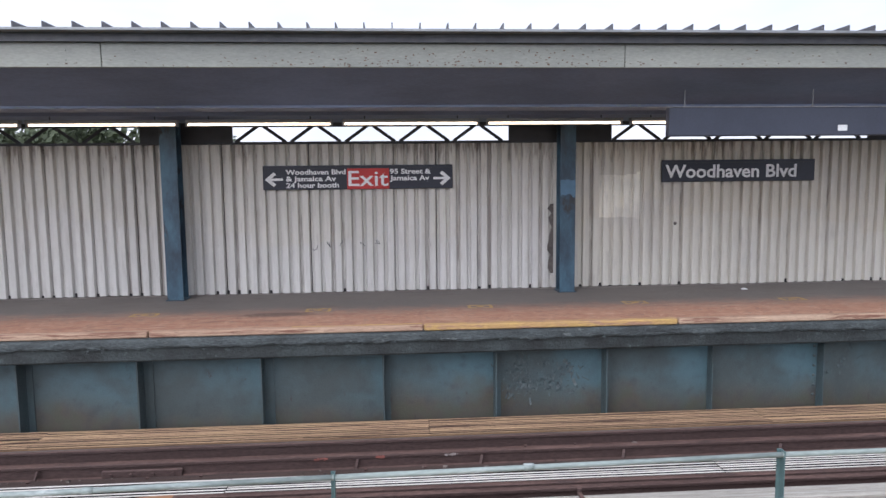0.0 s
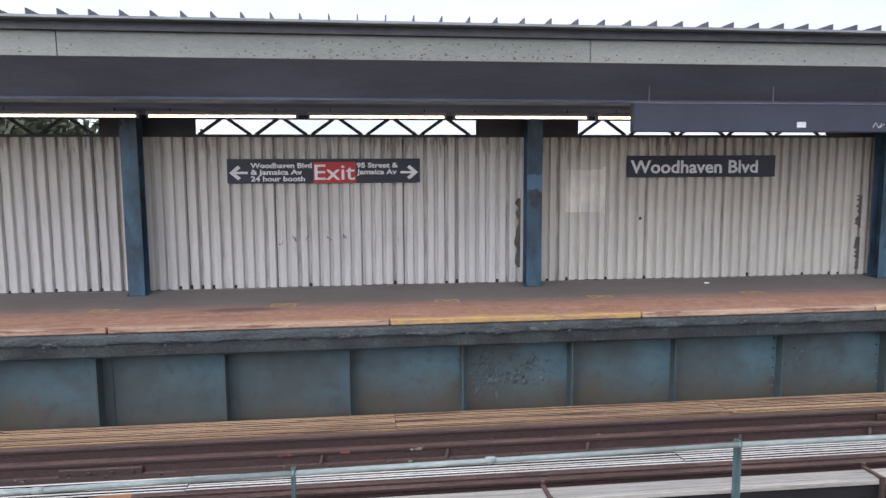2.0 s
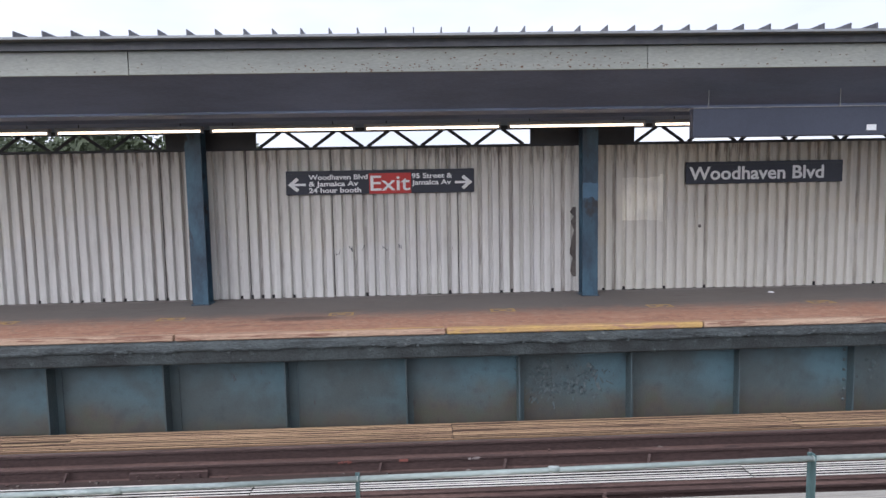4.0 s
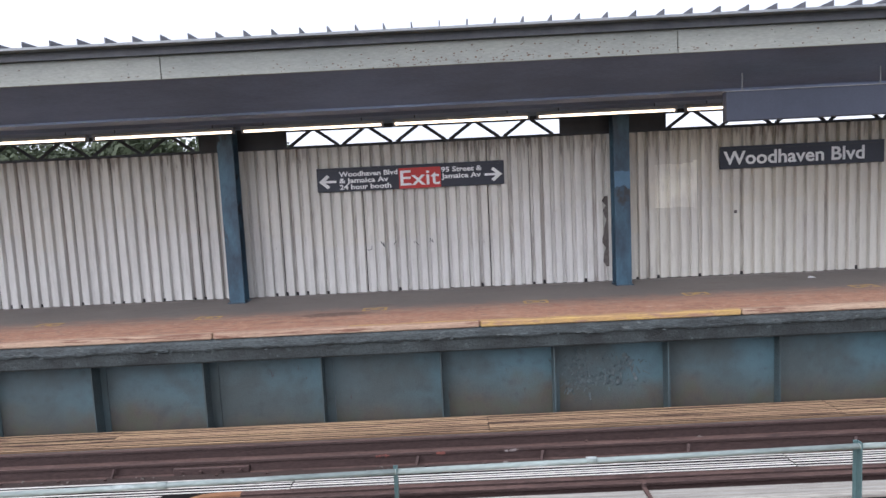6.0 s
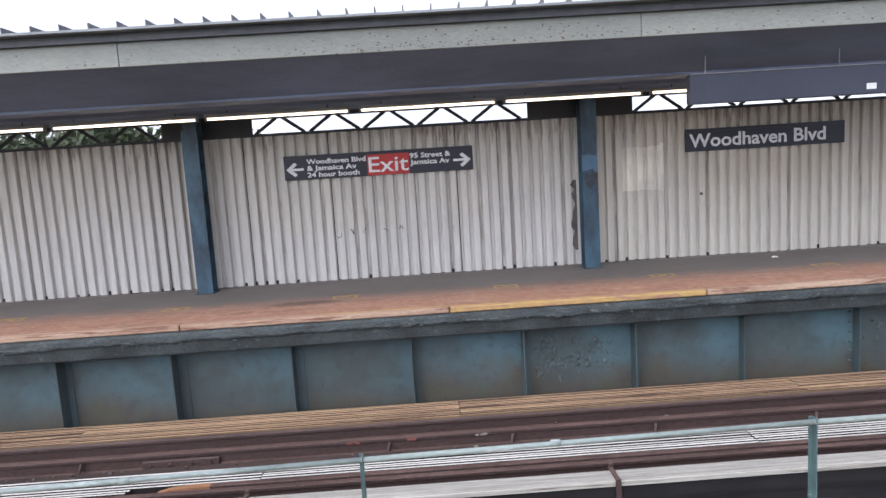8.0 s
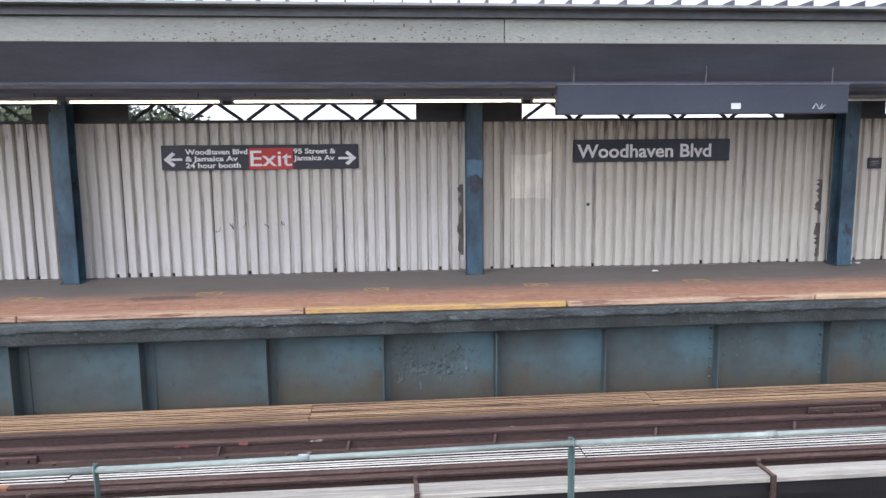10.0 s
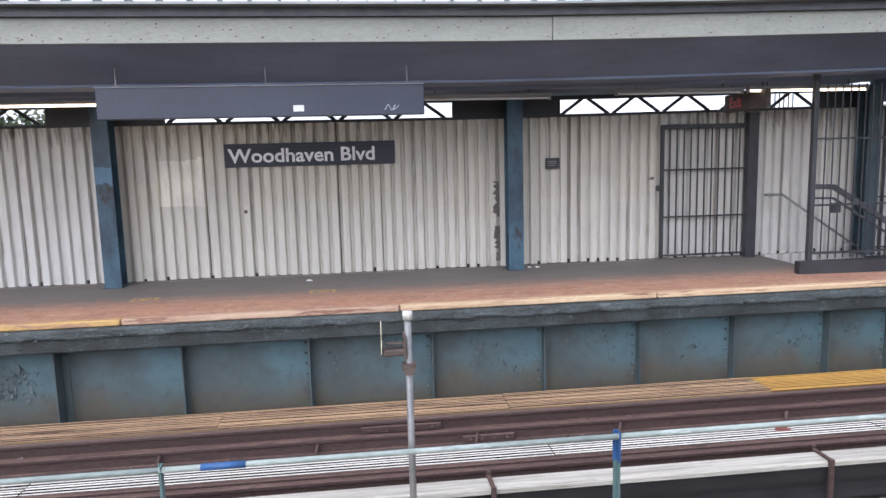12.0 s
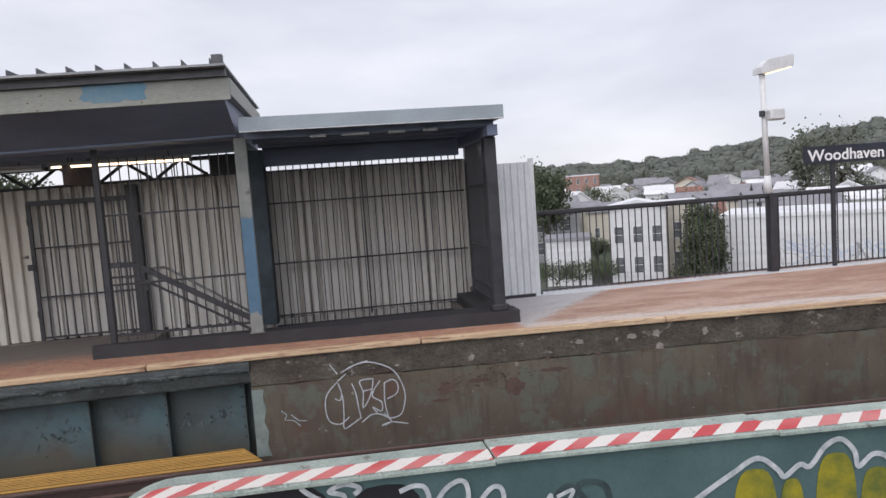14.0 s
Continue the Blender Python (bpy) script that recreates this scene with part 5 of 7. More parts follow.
def blob(cx, cz, rx, rz, y, n=28, power=3.2):
    ring = []
    for i in range(n):
        a = 2 * math.pi * i / n
        c_, s_ = math.cos(a), math.sin(a)
        ring.append((cx + rx * math.copysign(abs(c_) ** (2 / power), c_), cz + rz * math.copysign(abs(s_) ** (2 / power), s_)))
    return Shape().prism(ring, "y", y - 0.003, y)


for cx, cz, rx, rz in ((15.15, 0.30, 0.45, 0.74), (15.90, 0.24, 0.31, 0.72)):
    part("paint_outline", blob(cx, cz, rx, rz, GY), SPRAY_BLACK, bridge, "black spray outline")
for cx, cz, rx, rz in ((15.14, 0.22, 0.285, 0.72), (15.87, 0.18, 0.225, 0.68), (15.50, 0.12, 0.055, 0.56)):
    part("paint_fill", blob(cx, cz, rx, rz, GY - 0.004), SPRAY_BLUE, bridge, "blue spray fill")
for one in ([(14.23, 0.93), (14.25, 0.84), (14.30, 0.74)], [(14.24, 0.96), (14.33, 0.97), (14.40, 0.90), (14.37, 0.78), (14.30, 0.64)], [(14.447, 0.985), (14.47, 0.84), (14.495, 0.61)],
            [(14.53, 0.96), (14.60, 0.99), (14.66, 0.95), (14.63, 0.87), (14.57, 0.84), (14.66, 0.80), (14.70, 0.70), (14.62, 0.62), (14.54, 0.64)]):
    part("paint_stroke", strokes([one], 0.034, GY - 0.007), SPRAY_BLACK, bridge, "black spray stroke")
for one in ([(14.44, 0.83), (14.54, 0.90), (14.68, 0.86), (14.74, 0.76), (14.60, 0.78), (14.48, 0.72), (14.42, 0.66)], [(14.46, 0.76), (14.58, 0.70), (14.66, 0.62), (14.74, 0.68)]):
    part("paint_stroke", strokes([one], 0.026, GY - 0.002), SPRAY_FADED, bridge, "faded white spray stroke")
for one in ([(15.33, 1.01), (15.41, 0.94), (15.58, 0.84), (15.62, 0.92), (15.52, 0.96), (15.63, 1.0), (15.73, 0.96), (15.69, 0.92)],
            [(16.0, 0.90), (16.12, 0.93), (16.2, 0.85), (16.22, 0.40)], [(16.2, 0.70), (16.31, 0.87), (16.43, 0.93), (16.48, 0.85), (16.46, 0.6), (16.5, 0.36)],
            [(16.48, 0.62), (16.59, 0.80), (16.68, 0.86), (16.73, 0.78), (16.7, 0.46), (16.77, 0.36)]):
    part("paint_stroke", strokes([one], 0.034, GY - 0.009), SPRAY_WHITE, bridge, "white spray stroke")
for one in ([(16.76, 0.67), (16.82, 0.72), (16.89, 0.68), (16.84, 0.61), (16.77, 0.54), (16.92, 0.55)], [(16.94, 0.63), (16.90, 0.69), (16.92, 0.57), (16.98, 0.55), (17.00, 0.65), (16.94, 0.70)],
            [(17.03, 0.69), (17.07, 0.75), (17.06, 0.55)], [(17.11, 0.73), (17.23, 0.77), (17.18, 0.67), (17.14, 0.55)]):
    part("paint_stroke", strokes([one], 0.026, GY - 0.009), SPRAY_WHITE, bridge, "white sprayed figure of the year 2017")
for cx, rx, top_ in ((18.78, 0.17, 0.70), (19.06, 0.10, 0.60), (19.40, 0.16, 0.76), (19.72, 0.14, 0.62), (19.98, 0.12, 0.56)):
    part("paint_fill", blob(cx - 0.20, top_ - 0.50, rx, 0.58, GY), SPRAY_YELLOW, bridge, "olive yellow spray fill")
part("paint_outline", strokes([[(17.90, 0.44), (18.10, 0.58), (18.40, 0.76), (18.60, 0.86), (18.75, 0.76), (18.80, 0.70), (18.92, 0.78), (19.00, 0.76), (19.12, 0.90), (19.24, 0.94), (19.34, 0.84), (19.37, 0.72), (19.48, 0.80), (19.58, 0.78), (19.66, 0.68), (19.78, 0.74), (19.90, 0.66)]], 0.038, GY - 0.006), SPRAY_WHITE, bridge, "white spray outline")
part("paint_stroke", strokes([[(17.06, 0.68), (17.2, 0.80), (17.32, 0.66), (17.2, 0.58), (17.28, 0.80), (17.46, 0.78), (17.5, 0.62)]], 0.045, GY - 0.001), SPRAY_GHOST, bridge, "faded black spray stroke")

# ---- corrugated wall behind the platform ----
wall = thing("wall_north", (5, WALL, DECK), "corrugated steel windscreen in old cream paint", "wall", kind="structure")
PITCH = 0.163


def sheet_shape(x0, n, z0, z1, gap=0.008):
    """n ribs of trapezoid sheet, 4 mm thick, crests towards the track."""
    line = []
    for i in range(n):
        a = x0 + i * PITCH
        if i == 0:
            line += [(a + gap, WALL + 0.056), (a + 0.040, WALL + 0.056), (a + 0.053, WALL + 0.004), (a + 0.058, WALL), (a + 0.146, WALL), (a + 0.151, WALL + 0.004)]
            continue
        line += [(a + 0.002, WALL + 0.056), (a + 0.040, WALL + 0.056), (a + 0.053, WALL + 0.004), (a + 0.058, WALL), (a + 0.146, WALL), (a + 0.151, WALL + 0.004)]
    line.append((x0 + n * PITCH, WALL + 0.056))
    back = [(p, q + 0.005) for p, q in reversed(line)]
    return Shape().prism(line + back, "z", z0, z1)


xs = -15.9 - PITCH
while xs < 17.9:
    n = 4
    hi = 3.405
    lo = DECK + 0.015 + rng.uniform(0, 0.012)
    if xs > 18.4:
        break
    part("wall_panel", sheet_shape(xs, n, lo, hi, rng.choice((0.003, 0.006, 0.012))), CORRUGATED, wall)
    xs += n * PITCH
for k in range(7):
    part("stairwell_panel", sheet_shape(13.0 + k * 4 * PITCH, 4, -0.4, DECK + 0.012), CORRUGATED, wall)
part("backing", Shape().box(XL, 18.45, WALL + 0.12, WALL + 0.145, DECK, 3.42), TRUSS, wall)
part("base_lip", Shape().box(XL, 12.94, WALL - 0.02, WALL + 0.07, DECK, DECK + 0.014), CONCRETE, wall)
# a few dents and scratched marks in the paint
sc = Shape()
sr = random.Random(4)
for lx, lz in ((-1.0, 1.82), (-0.80, 1.86), (-0.62, 1.88), (-0.27, 1.88), (-0.04, 1.9)):
    q = [(lx + sr.uniform(-0.03, 0.05), WALL - 0.003, lz + sr.uniform(-0.06, 0.06)) for i in range(7)]
    q.sort(key=lambda v: v[0] + 0.3 * v[2])
    sc.ribbon(q, 0.008)
part("scratches", sc, DARK_PLATE, wall, "dark scratched marks")

part("stud", Shape().rod((4.724, WALL, 2.11), (4.724, WALL - 0.014, 2.11), 0.028, 10, 0.018), BARE_PATCH, wall, "dark knob")
pr = random.Random(21)
for cx, z0, z1 in ((2.715, 1.35, 2.45), (8.56, 1.9, 2.45), (8.57, 1.2, 1.75), (11.08, 2.4, 2.45)):
    ring = []
    for i in range(16):
        ring.append((cx - pr.uniform(0.0, 0.085), z0 + (z1 - z0) * i / 15))
    ring += [(cx + 0.03, z1), (cx + 0.03, z0)]
    part("bare_patch", Shape().prism(ring, "y", WALL - 0.003, WALL - 0.001), BARE_PATCH, wall, "bare dark patch of peeled paint")
# black plates stand in for the shade inside some groove feet
hl = Shape()
i = 0
while i < 190:
    if pr.random() < 0.28:
        a = -15.9 + i * PITCH
        hl.box(a + 0.004, a + 0.044, WALL + 0.03, WALL + 0.034, DECK + 0.016, DECK + 0.05 + pr.uniform(0, 0.03))
    i += 1
part("rust_holes", hl, BLACK_STEEL, wall, "black plates for the shade in the feet of the ribs", kind="stuff")

# litter on the deck
for x, y, sx, sy in ((5.65, 10.15, 0.05, 0.02), (9.02, 10.45, 0.03, 0.02), (9.14, 10.42, 0.035, 0.02)):
    lt = Shape().prism([(x - sx, DECK), (x - sx * 0.4, DECK + 0.022), (x + sx * 0.5, DECK + 0.014), (x + sx, DECK)], "y", y - sy, y + sy)
    solid("litter", lt, STICKER, (x, y, DECK), "crumpled scrap of white paper on the platform", "litter", "scraps of paper")

# ---- truss band above the wall ----
truss = thing("truss_band", (5, WALL + 0.03, 3.41), "black steel lattice with open bays under the canopy", "truss", kind="structure")
T0, T1 = 3.41, 3.70
part("bottom_chord", Shape().box(XL, 14.62, WALL - 0.02, WALL + 0.09, T0, T0 + 0.035), TRUSS, truss)
part("top_chord", Shape().box(XL, 14.62, WALL - 0.02, WALL + 0.09, T1 - 0.03, T1 + 0.03), TRUSS, truss)
bays = ((-15.4, -9.5), (-9.4, -3.54), (-2.18, 2.03), (3.66, 7.88), (9.57, 12.2), (12.2, 13.88))
for a, b in bays:
    x = a + 0.03
    up = True
    while x < b - 0.05:
        x1 = x + 0.335
        if x1 > b:
            break
        za, zb = (T0 + 0.03, T1 - 0.02) if up else (T1 - 0.02, T0 + 0.03)
        part("lattice_bar", Shape().beam((x, WALL + 0.03, za), (x1, WALL + 0.03, zb), 0.012, 0.05), TRUSS, truss)
        x = x1 + (0.09 if up else 0.07)
        up = not up
for k in range(10):
    part("grille_bar", Shape().box(12.80 + k * 0.078, 12.812 + k * 0.078, WALL + 0.10, WALL + 0.115, T0 + 0.03, T1), TRUSS, truss)
for a, b in ((-3.54, -2.18), (2.03, 3.66), (7.88, 9.57), (13.88, 14.62), (-9.5, -9.4)):
    part("blank_panel", Shape().box(a, b, WALL - 0.015, WALL + 0.02, T0 + 0.03, T1), TRUSS, truss)

# ---- columns in front of the wall ----


def column(at, z1, mat, bright=None, w=0.235, d=0.25, name="column", label="blue-painted steel column with scuffed paint, in front of the corrugated wall"):
    c = thing(name, at, label, "column", "platform columns")
    x, y, z0 = at
    sh = Shape()
    sh.box(x - w / 2, x + w / 2, y - d / 2, y - d / 2 + 0.016, z0, z1)
    sh.box(x - w / 2, x + w / 2, y + d / 2 - 0.016, y + d / 2, z0, z1)
    sh.box(x - 0.008, x + 0.008, y - d / 2 + 0.016, y + d / 2 - 0.016, z0, z1)
    part("shaft", sh, mat, c)
    part("base_plate", Shape().box(x - w / 2 - 0.02, x + w / 2 + 0.02, y - d / 2 - 0.02, y + d / 2 + 0.02, z0, z0 + 0.015), mat, c)
    if bright:
        a, b, m2, txt = bright
        rr = random.Random(3)
        ring = [(x - w / 2 + w * i / 6, a + rr.uniform(-0.05, 0.05)) for i in range(7)] + [(x + w / 2 - w * i / 6, b + rr.uniform(-0.012, 0.012)) for i in range(7)]
        part("paint_patch", Shape().prism(ring, "y", y - d / 2 - 0.003, y - d / 2), m2, c, txt)
    return c


first = column((-3.02, 10.37, DECK), 3.70, COLUMN)
for x in (-14.85, -8.94, 8.77):
    copy_thing(first, pose(x, 10.37, DECK))
column((2.875, 10.37, DECK), 3.70, COLUMN, (2.60, 2.82, COLUMN_BRIGHT, "bright blue patch of paint"))
column((14.60, 10.37, DECK), 3.80, material("dark_grey_column_paint", (0.050, 0.078, 0.092), (0.026, 0.036, 0.044), 3.2, 0.5, bump=0.4), label="dark blue-grey steel column behind the stairs")
column((14.59, 8.74, DECK + 0.17), 3.85, COLUMN_PALE, (1.55, 2.80, COLUMN_BRIGHT, "bright blue lower paint"), w=0.155, d=0.12, label="grey and bright blue steel column at the stair shelter")

# ---- canopy ----
CX1 = 14.62
canopy = thing("canopy", (0, 9.3, 3.72), "long platform canopy with grey-green fascia, dark soffit and ribbed roof", "canopy", kind="structure")
sf = Shape()
prof = [(7.83, 4.10), (8.60, 3.770), (8.606, 3.742), (8.80, 3.735), (8.815, 3.76), (9.28, 3.76), (9.30, 3.715), (9.42, 3.715), (9.44, 3.76), (11.2, 3.76), (11.2, 4.42), (7.83, 4.42)]
sf.prism(prof, "x", XL, CX1 - 0.05)
part("soffit", sf, SOFFIT, canopy, "dark underside, its colour lifted and blued for haze")
fa_j = [-14.4, -8.65, -2.87, 2.888, 8.653, CX1 + 0.03]
for a, b in zip(fa_j, fa_j[1:]):
    part("fascia_plate", Shape().box(a + 0.004, b - 0.004, 7.785, 7.825, 4.092, 4.35, 0.004), FASCIA, canopy)
part("fascia_return", Shape().box(CX1 - 0.045, CX1 + 0.03, 7.83, 11.2, 4.15, 4.35), FASCIA, canopy)
part("touch_up", Shape().prism([(13.0, 4.21), (13.06, 4.17), (13.12, 4.18), (13.14, 4.15), (13.42, 4.145), (13.5, 4.17), (13.58, 4.15), (13.72, 4.16), (13.70, 4.24), (13.74, 4.30), (13.69, 4.347), (13.04, 4.347), (13.05, 4.27)], "y", 7.781, 7.785), FASCIA_BLUE, canopy, "light blue touch-up paint")
part("gutter", Shape().box(XL, CX1, 7.72, 7.83, 4.352, 4.44), RIB, canopy, "dark gutter")
part("roof_sheet", Shape().box(XL, CX1 + 0.02, 7.58, 11.25, 4.442, 4.468), ROOF, canopy)
x = -0.95 - 0.3025 * 48
while x < CX1 - 0.1:
    part("roof_rib", Shape().box(x - 0.006, x + 0.006, 7.60, 11.2, 4.468, 4.535), RIB, canopy)
    x += 0.3025
part("end_cap", Shape().box(CX1 - 0.12, CX1 + 0.0, 7.58, 7.68, 4.468, 4.57), RIB, canopy)
# pale chips along the ledge of the soffit
ch = Shape()
cr = random.Random(12)
x = -8.0
while x < CX1 - 0.5:
    if cr.random() < 0.45:
        w_, z_ = cr.uniform(0.01, 0.07), cr.uniform(3.735, 3.765)
        ch.prism([(x, z_), (x + w_, z_ + cr.uniform(-0.006, 0.004)), (x + w_ * 0.8, z_ + 0.012), (x + w_ * 0.2, z_ + 0.008)], "y", 8.598, 8.608)
    x += cr.uniform(0.08, 0.4)
part("paint_chips", ch, PALE_GREEN, canopy, "pale chipped paint along the ledge", kind="stuff")
# rust spots on the fascia, thickest along its lower half
rs = Shape()
fr = random.Random(31)
for k in range(330):
    x = fr.gauss(0.8, 1.3) if k % 2 else fr.uniform(-9, CX1 - 0.1)
    z_ = fr.choice((fr.gauss(4.135, 0.018), fr.uniform(4.11, 4.30)))
    r1, r2 = fr.uniform(0.003, 0.018), fr.uniform(0.003, 0.010)
    rs.prism([(x + r1 * math.cos(q) * fr.uniform(0.6, 1.2), z_ + r2 * math.sin(q) * fr.uniform(0.6, 1.2)) for q in (0.2, 1.2, 2.3, 3.3, 4.3, 5.4)], "y", 7.782, 7.786)
part("rust_spots", rs, material("fascia_rust_spots", (0.16, 0.085, 0.05), (0.09, 0.06, 0.045), 30, 0.8), canopy, "small rust spots in the paint", kind="stuff")
# bolts of the fascia
bo = Shape()
x = -9.0
while x < CX1:
    for z in (4.17, 4.27):
        bo.rod((x, 7.785, z), (x, 7.776, z), 0.011, 6, 0.008)
    x += 0.72
part("fascia_bolts", bo, FASCIA, canopy)

# ---- lamps under the canopy ----


def tube_lamp(x0, x1, lit, y=9.48, z=3.60):
    xm = (x0 + x1) / 2
    la = thing("fluorescent_lamp", (xm, y, z), "long warm-white fluorescent batten lamp below the canopy" if lit else "unlit fluorescent batten lamp below the canopy", "lamp", "canopy lamps")
    part("housing", Shape().box(x0, x1, y - 0.05, y + 0.05, z + 0.035, z + 0.08, 0.006), HOUSING, la)
    part("tube", Shape().rod((x0 + 0.03, y, z + 0.015), (x1 - 0.03, y, z + 0.015), 0.016, 10), TUBE if lit else TUBE_OFF, la, "" if lit else "unlit tube", smooth=True)
    for e in (x0, x1 - 0.03):
        part("end_holder", Shape().box(e, e + 0.03, y - 0.03, y + 0.03, z - 0.012, z + 0.036, 0.004), HOUSING, la)
    for e in (x0 + 0.3, x1 - 0.3):
        part("hanger", Shape().rod((e, y, z + 0.08), (e, y, z + 0.165), 0.008, 6), BARS_BLACK, la)
    return la


for a, b in ((-8.6, -6.66), (-6.58, -4.65), (-4.57, -2.62), (-2.52, -0.57), (-0.44, 1.43), (1.53, 3.44), (3.55, 5.5)):
    tube_lamp(a, b, True)
tube_lamp(7.2, 9.1, False)
tube_lamp(10.02, 11.90, False, z=3.635)
tube_lamp(11.97, 13.82, True, z=3.65)

# ---- navy hanging box ----
hb = thing("hanging_box", (5.42, 8.28, 3.345), "long navy sheet-metal box hung from the canopy, with a white sticker", "hanging box")
part("body", Shape().box(3.60, 7.24, 8.22, 8.34, 3.345, 3.69, 0.008), BOX_BLUE, hb)
part("lid_edge", Shape().box(3.595, 7.245, 8.212, 8.345, 3.69, 3.700), HOUSING, hb)
for x in (3.81, 5.44, 7.05):
    part("hanger", Shape().rod((x, 8.28, 3.70), (x, 8.28, 3.93), 0.007, 8).box(x - 0.018, x + 0.018, 8.262, 8.298, 3.700, 3.712), GALVANISED, hb)
part("sticker", Shape().box(5.74, 5.86, 8.215, 8.219, 3.40, 3.47), STICKER, hb, "white paper sticker")
for one in [[(6.78, 3.40), (6.82, 3.46), (6.86, 3.40), (6.90, 3.46), (6.88, 3.40), (6.94, 3.45)]]:
    part("paint_stroke", strokes([one], 0.010, 8.219), SPRAY_WHITE, hb, "small white scrawl")

# ---- signs ----
SY = WALL - 0.03


def sign_back(name, x0, x1, z0, z1, label):
    sg = thing(name, ((x0 + x1) / 2, SY, z0), label, "sign")
    part("board", Shape().box(x0, x1, SY - 0.012, SY + 0.026, z0, z1, 0.004), SIGN_BLACK, sg)
    return sg


ws = sign_back("station_sign", 4.474, 6.985, 2.772, 3.116, "dark station name board with white letters on the corrugated wall")
part("rule", Shape().box(4.474, 6.985, SY - 0.015, SY - 0.013, 3.066, 3.076), DARK_PLATE, ws)
words("Woodhaven Blvd", 0.285, 4.525, 6.68, SY - 0.014, 2.84, 0.020, SIGN_WHITE, ws, "white letters")

ex = sign_back("exit_sign", -1.745, 1.148, 2.715, 3.08, "dark exit sign with a red panel, arrows and white letters")
part("rule", Shape().box(-1.745, 1.148, SY - 0.015, SY - 0.013, 3.03, 3.038), DARK_PLATE, ex)
part("red_panel", Shape().box(-0.475, 0.17, SY - 0.016, SY - 0.012, 2.715, 3.03), SIGN_RED, ex, "red panel")
part("letters", fit_text("Exit", 0.33, -0.455, 0.155, SY - 0.018, 2.765, 0.008), SIGN_WHITE, ex, "large white letters")
for body, x0, x1, z in (("Woodhaven Blvd", -1.40, -0.495, 2.945), ("& Jamaica Av", -1.40, -0.64, 2.845), ("24 hour booth", -1.40, -0.60, 2.745), ("95 Street &", 0.18, 0.81, 2.945), ("Jamaica Av", 0.18, 0.79, 2.845)):
    words(body, 0.105, x0, x1, SY - 0.014, z, 0.026, SIGN_WHITE, ex, "white letters")
for tip, way in ((-1.715, 1), (1.118, -1)):
    ar = Shape()
    zc = 2.872
    ar.prism([(tip, zc), (tip + way * 0.13, zc + 0.11), (tip + way * 0.17, zc + 0.075), (tip + way * 0.10, zc + 0.018), (tip + way * 0.27, zc + 0.018), (tip + way * 0.27, zc - 0.018), (tip + way * 0.10, zc - 0.018), (tip + way * 0.17, zc - 0.075), (tip + way * 0.13, zc - 0.11)], "y", SY - 0.018, SY - 0.014)
    part("arrow", ar, SIGN_WHITE, ex, "white arrow")

pl = thing("notice_plate", (9.41, SY, 2.62), "small dark notice plate on the corrugated wall", "notice plate")
part("plate", Shape().box(9.33, 9.55, SY - 0.008, SY + 0.028, 2.62, 2.79, 0.004), DARK_PLATE, pl)
part("frame_rim", Shape().box(9.33, 9.55, SY - 0.014, SY - 0.008, 2.775, 2.79).box(9.33, 9.55, SY - 0.014, SY - 0.008, 2.62, 2.635).box(9.33, 9.345, SY - 0.014, SY - 0.008, 2.635, 2.775).box(9.535, 9.55, SY - 0.014, SY - 0.008, 2.635, 2.775), BARS_BLACK, pl)
part("text_bars", Shape().box(9.37, 9.50, SY - 0.012, SY - 0.009, 2.73, 2.74).box(9.37, 9.51, SY - 0.012, SY - 0.009, 2.70, 2.708).box(9.37, 9.47, SY - 0.012, SY - 0.009, 2.67, 2.678), HOUSING, pl)

ov = thing("hanging_exit_sign", (12.2, 9.9, 3.42), "dark exit sign with red letters hung across the platform", "sign")
part("board", Shape().box(12.17, 12.25, 9.35, 10.45, 3.42, 3.68, 0.006), RUSTY_BOX, ov)
for y in (9.5, 10.3):
    part("hanger", Shape().rod((12.21, y, 3.68), (12.21, y, 3.83), 0.010, 6), BARS_BLACK, ov)
tx, _ = text_shape("Exit", 0.22, 12.167, 10.3, 3.48, facing="-x", bold=0.02)
part("letters", tx, SIGN_RED, ov, "red letters")


# ---- barred gate and stair enclosure ----
def bar_fence(name, x0, x1, y, z0, z1, rails, gap, label, category, r=0.006, posts=(), axis="x"):
    """Upright bars between horizontal rails, along x or along y."""
    fe = thing(name, (x0, y, z0) if axis == "x" else (y, x0, z0), label, category)

    def bx(a0, a1, c0, c1, h0, h1):
        return Shape().box(a0, a1, c0, c1, h0, h1) if axis == "x" else Shape().box(c0, c1, a0, a1, h0, h1)
    for z in rails:
        part("rail", bx(x0, x1, y - 0.014, y + 0.014, z - 0.013, z + 0.013), BARS_BLACK, fe)
    n = max(2, int((x1 - x0) / gap))
    bar = None
    for i in range(1, n):
        a = x0 + (x1 - x0) * i / n
        part("bar", bx(a - r, a + r, y - r, y + r, z0, z1), BARS_BLACK, fe)
    for a, w in posts:
        part("post", bx(a - w, a + w, y - w, y + w, z0 - 0.02 if z0 > DECK + 0.02 else DECK, z1 + 0.02), BARS_BLACK, fe)
    return fe


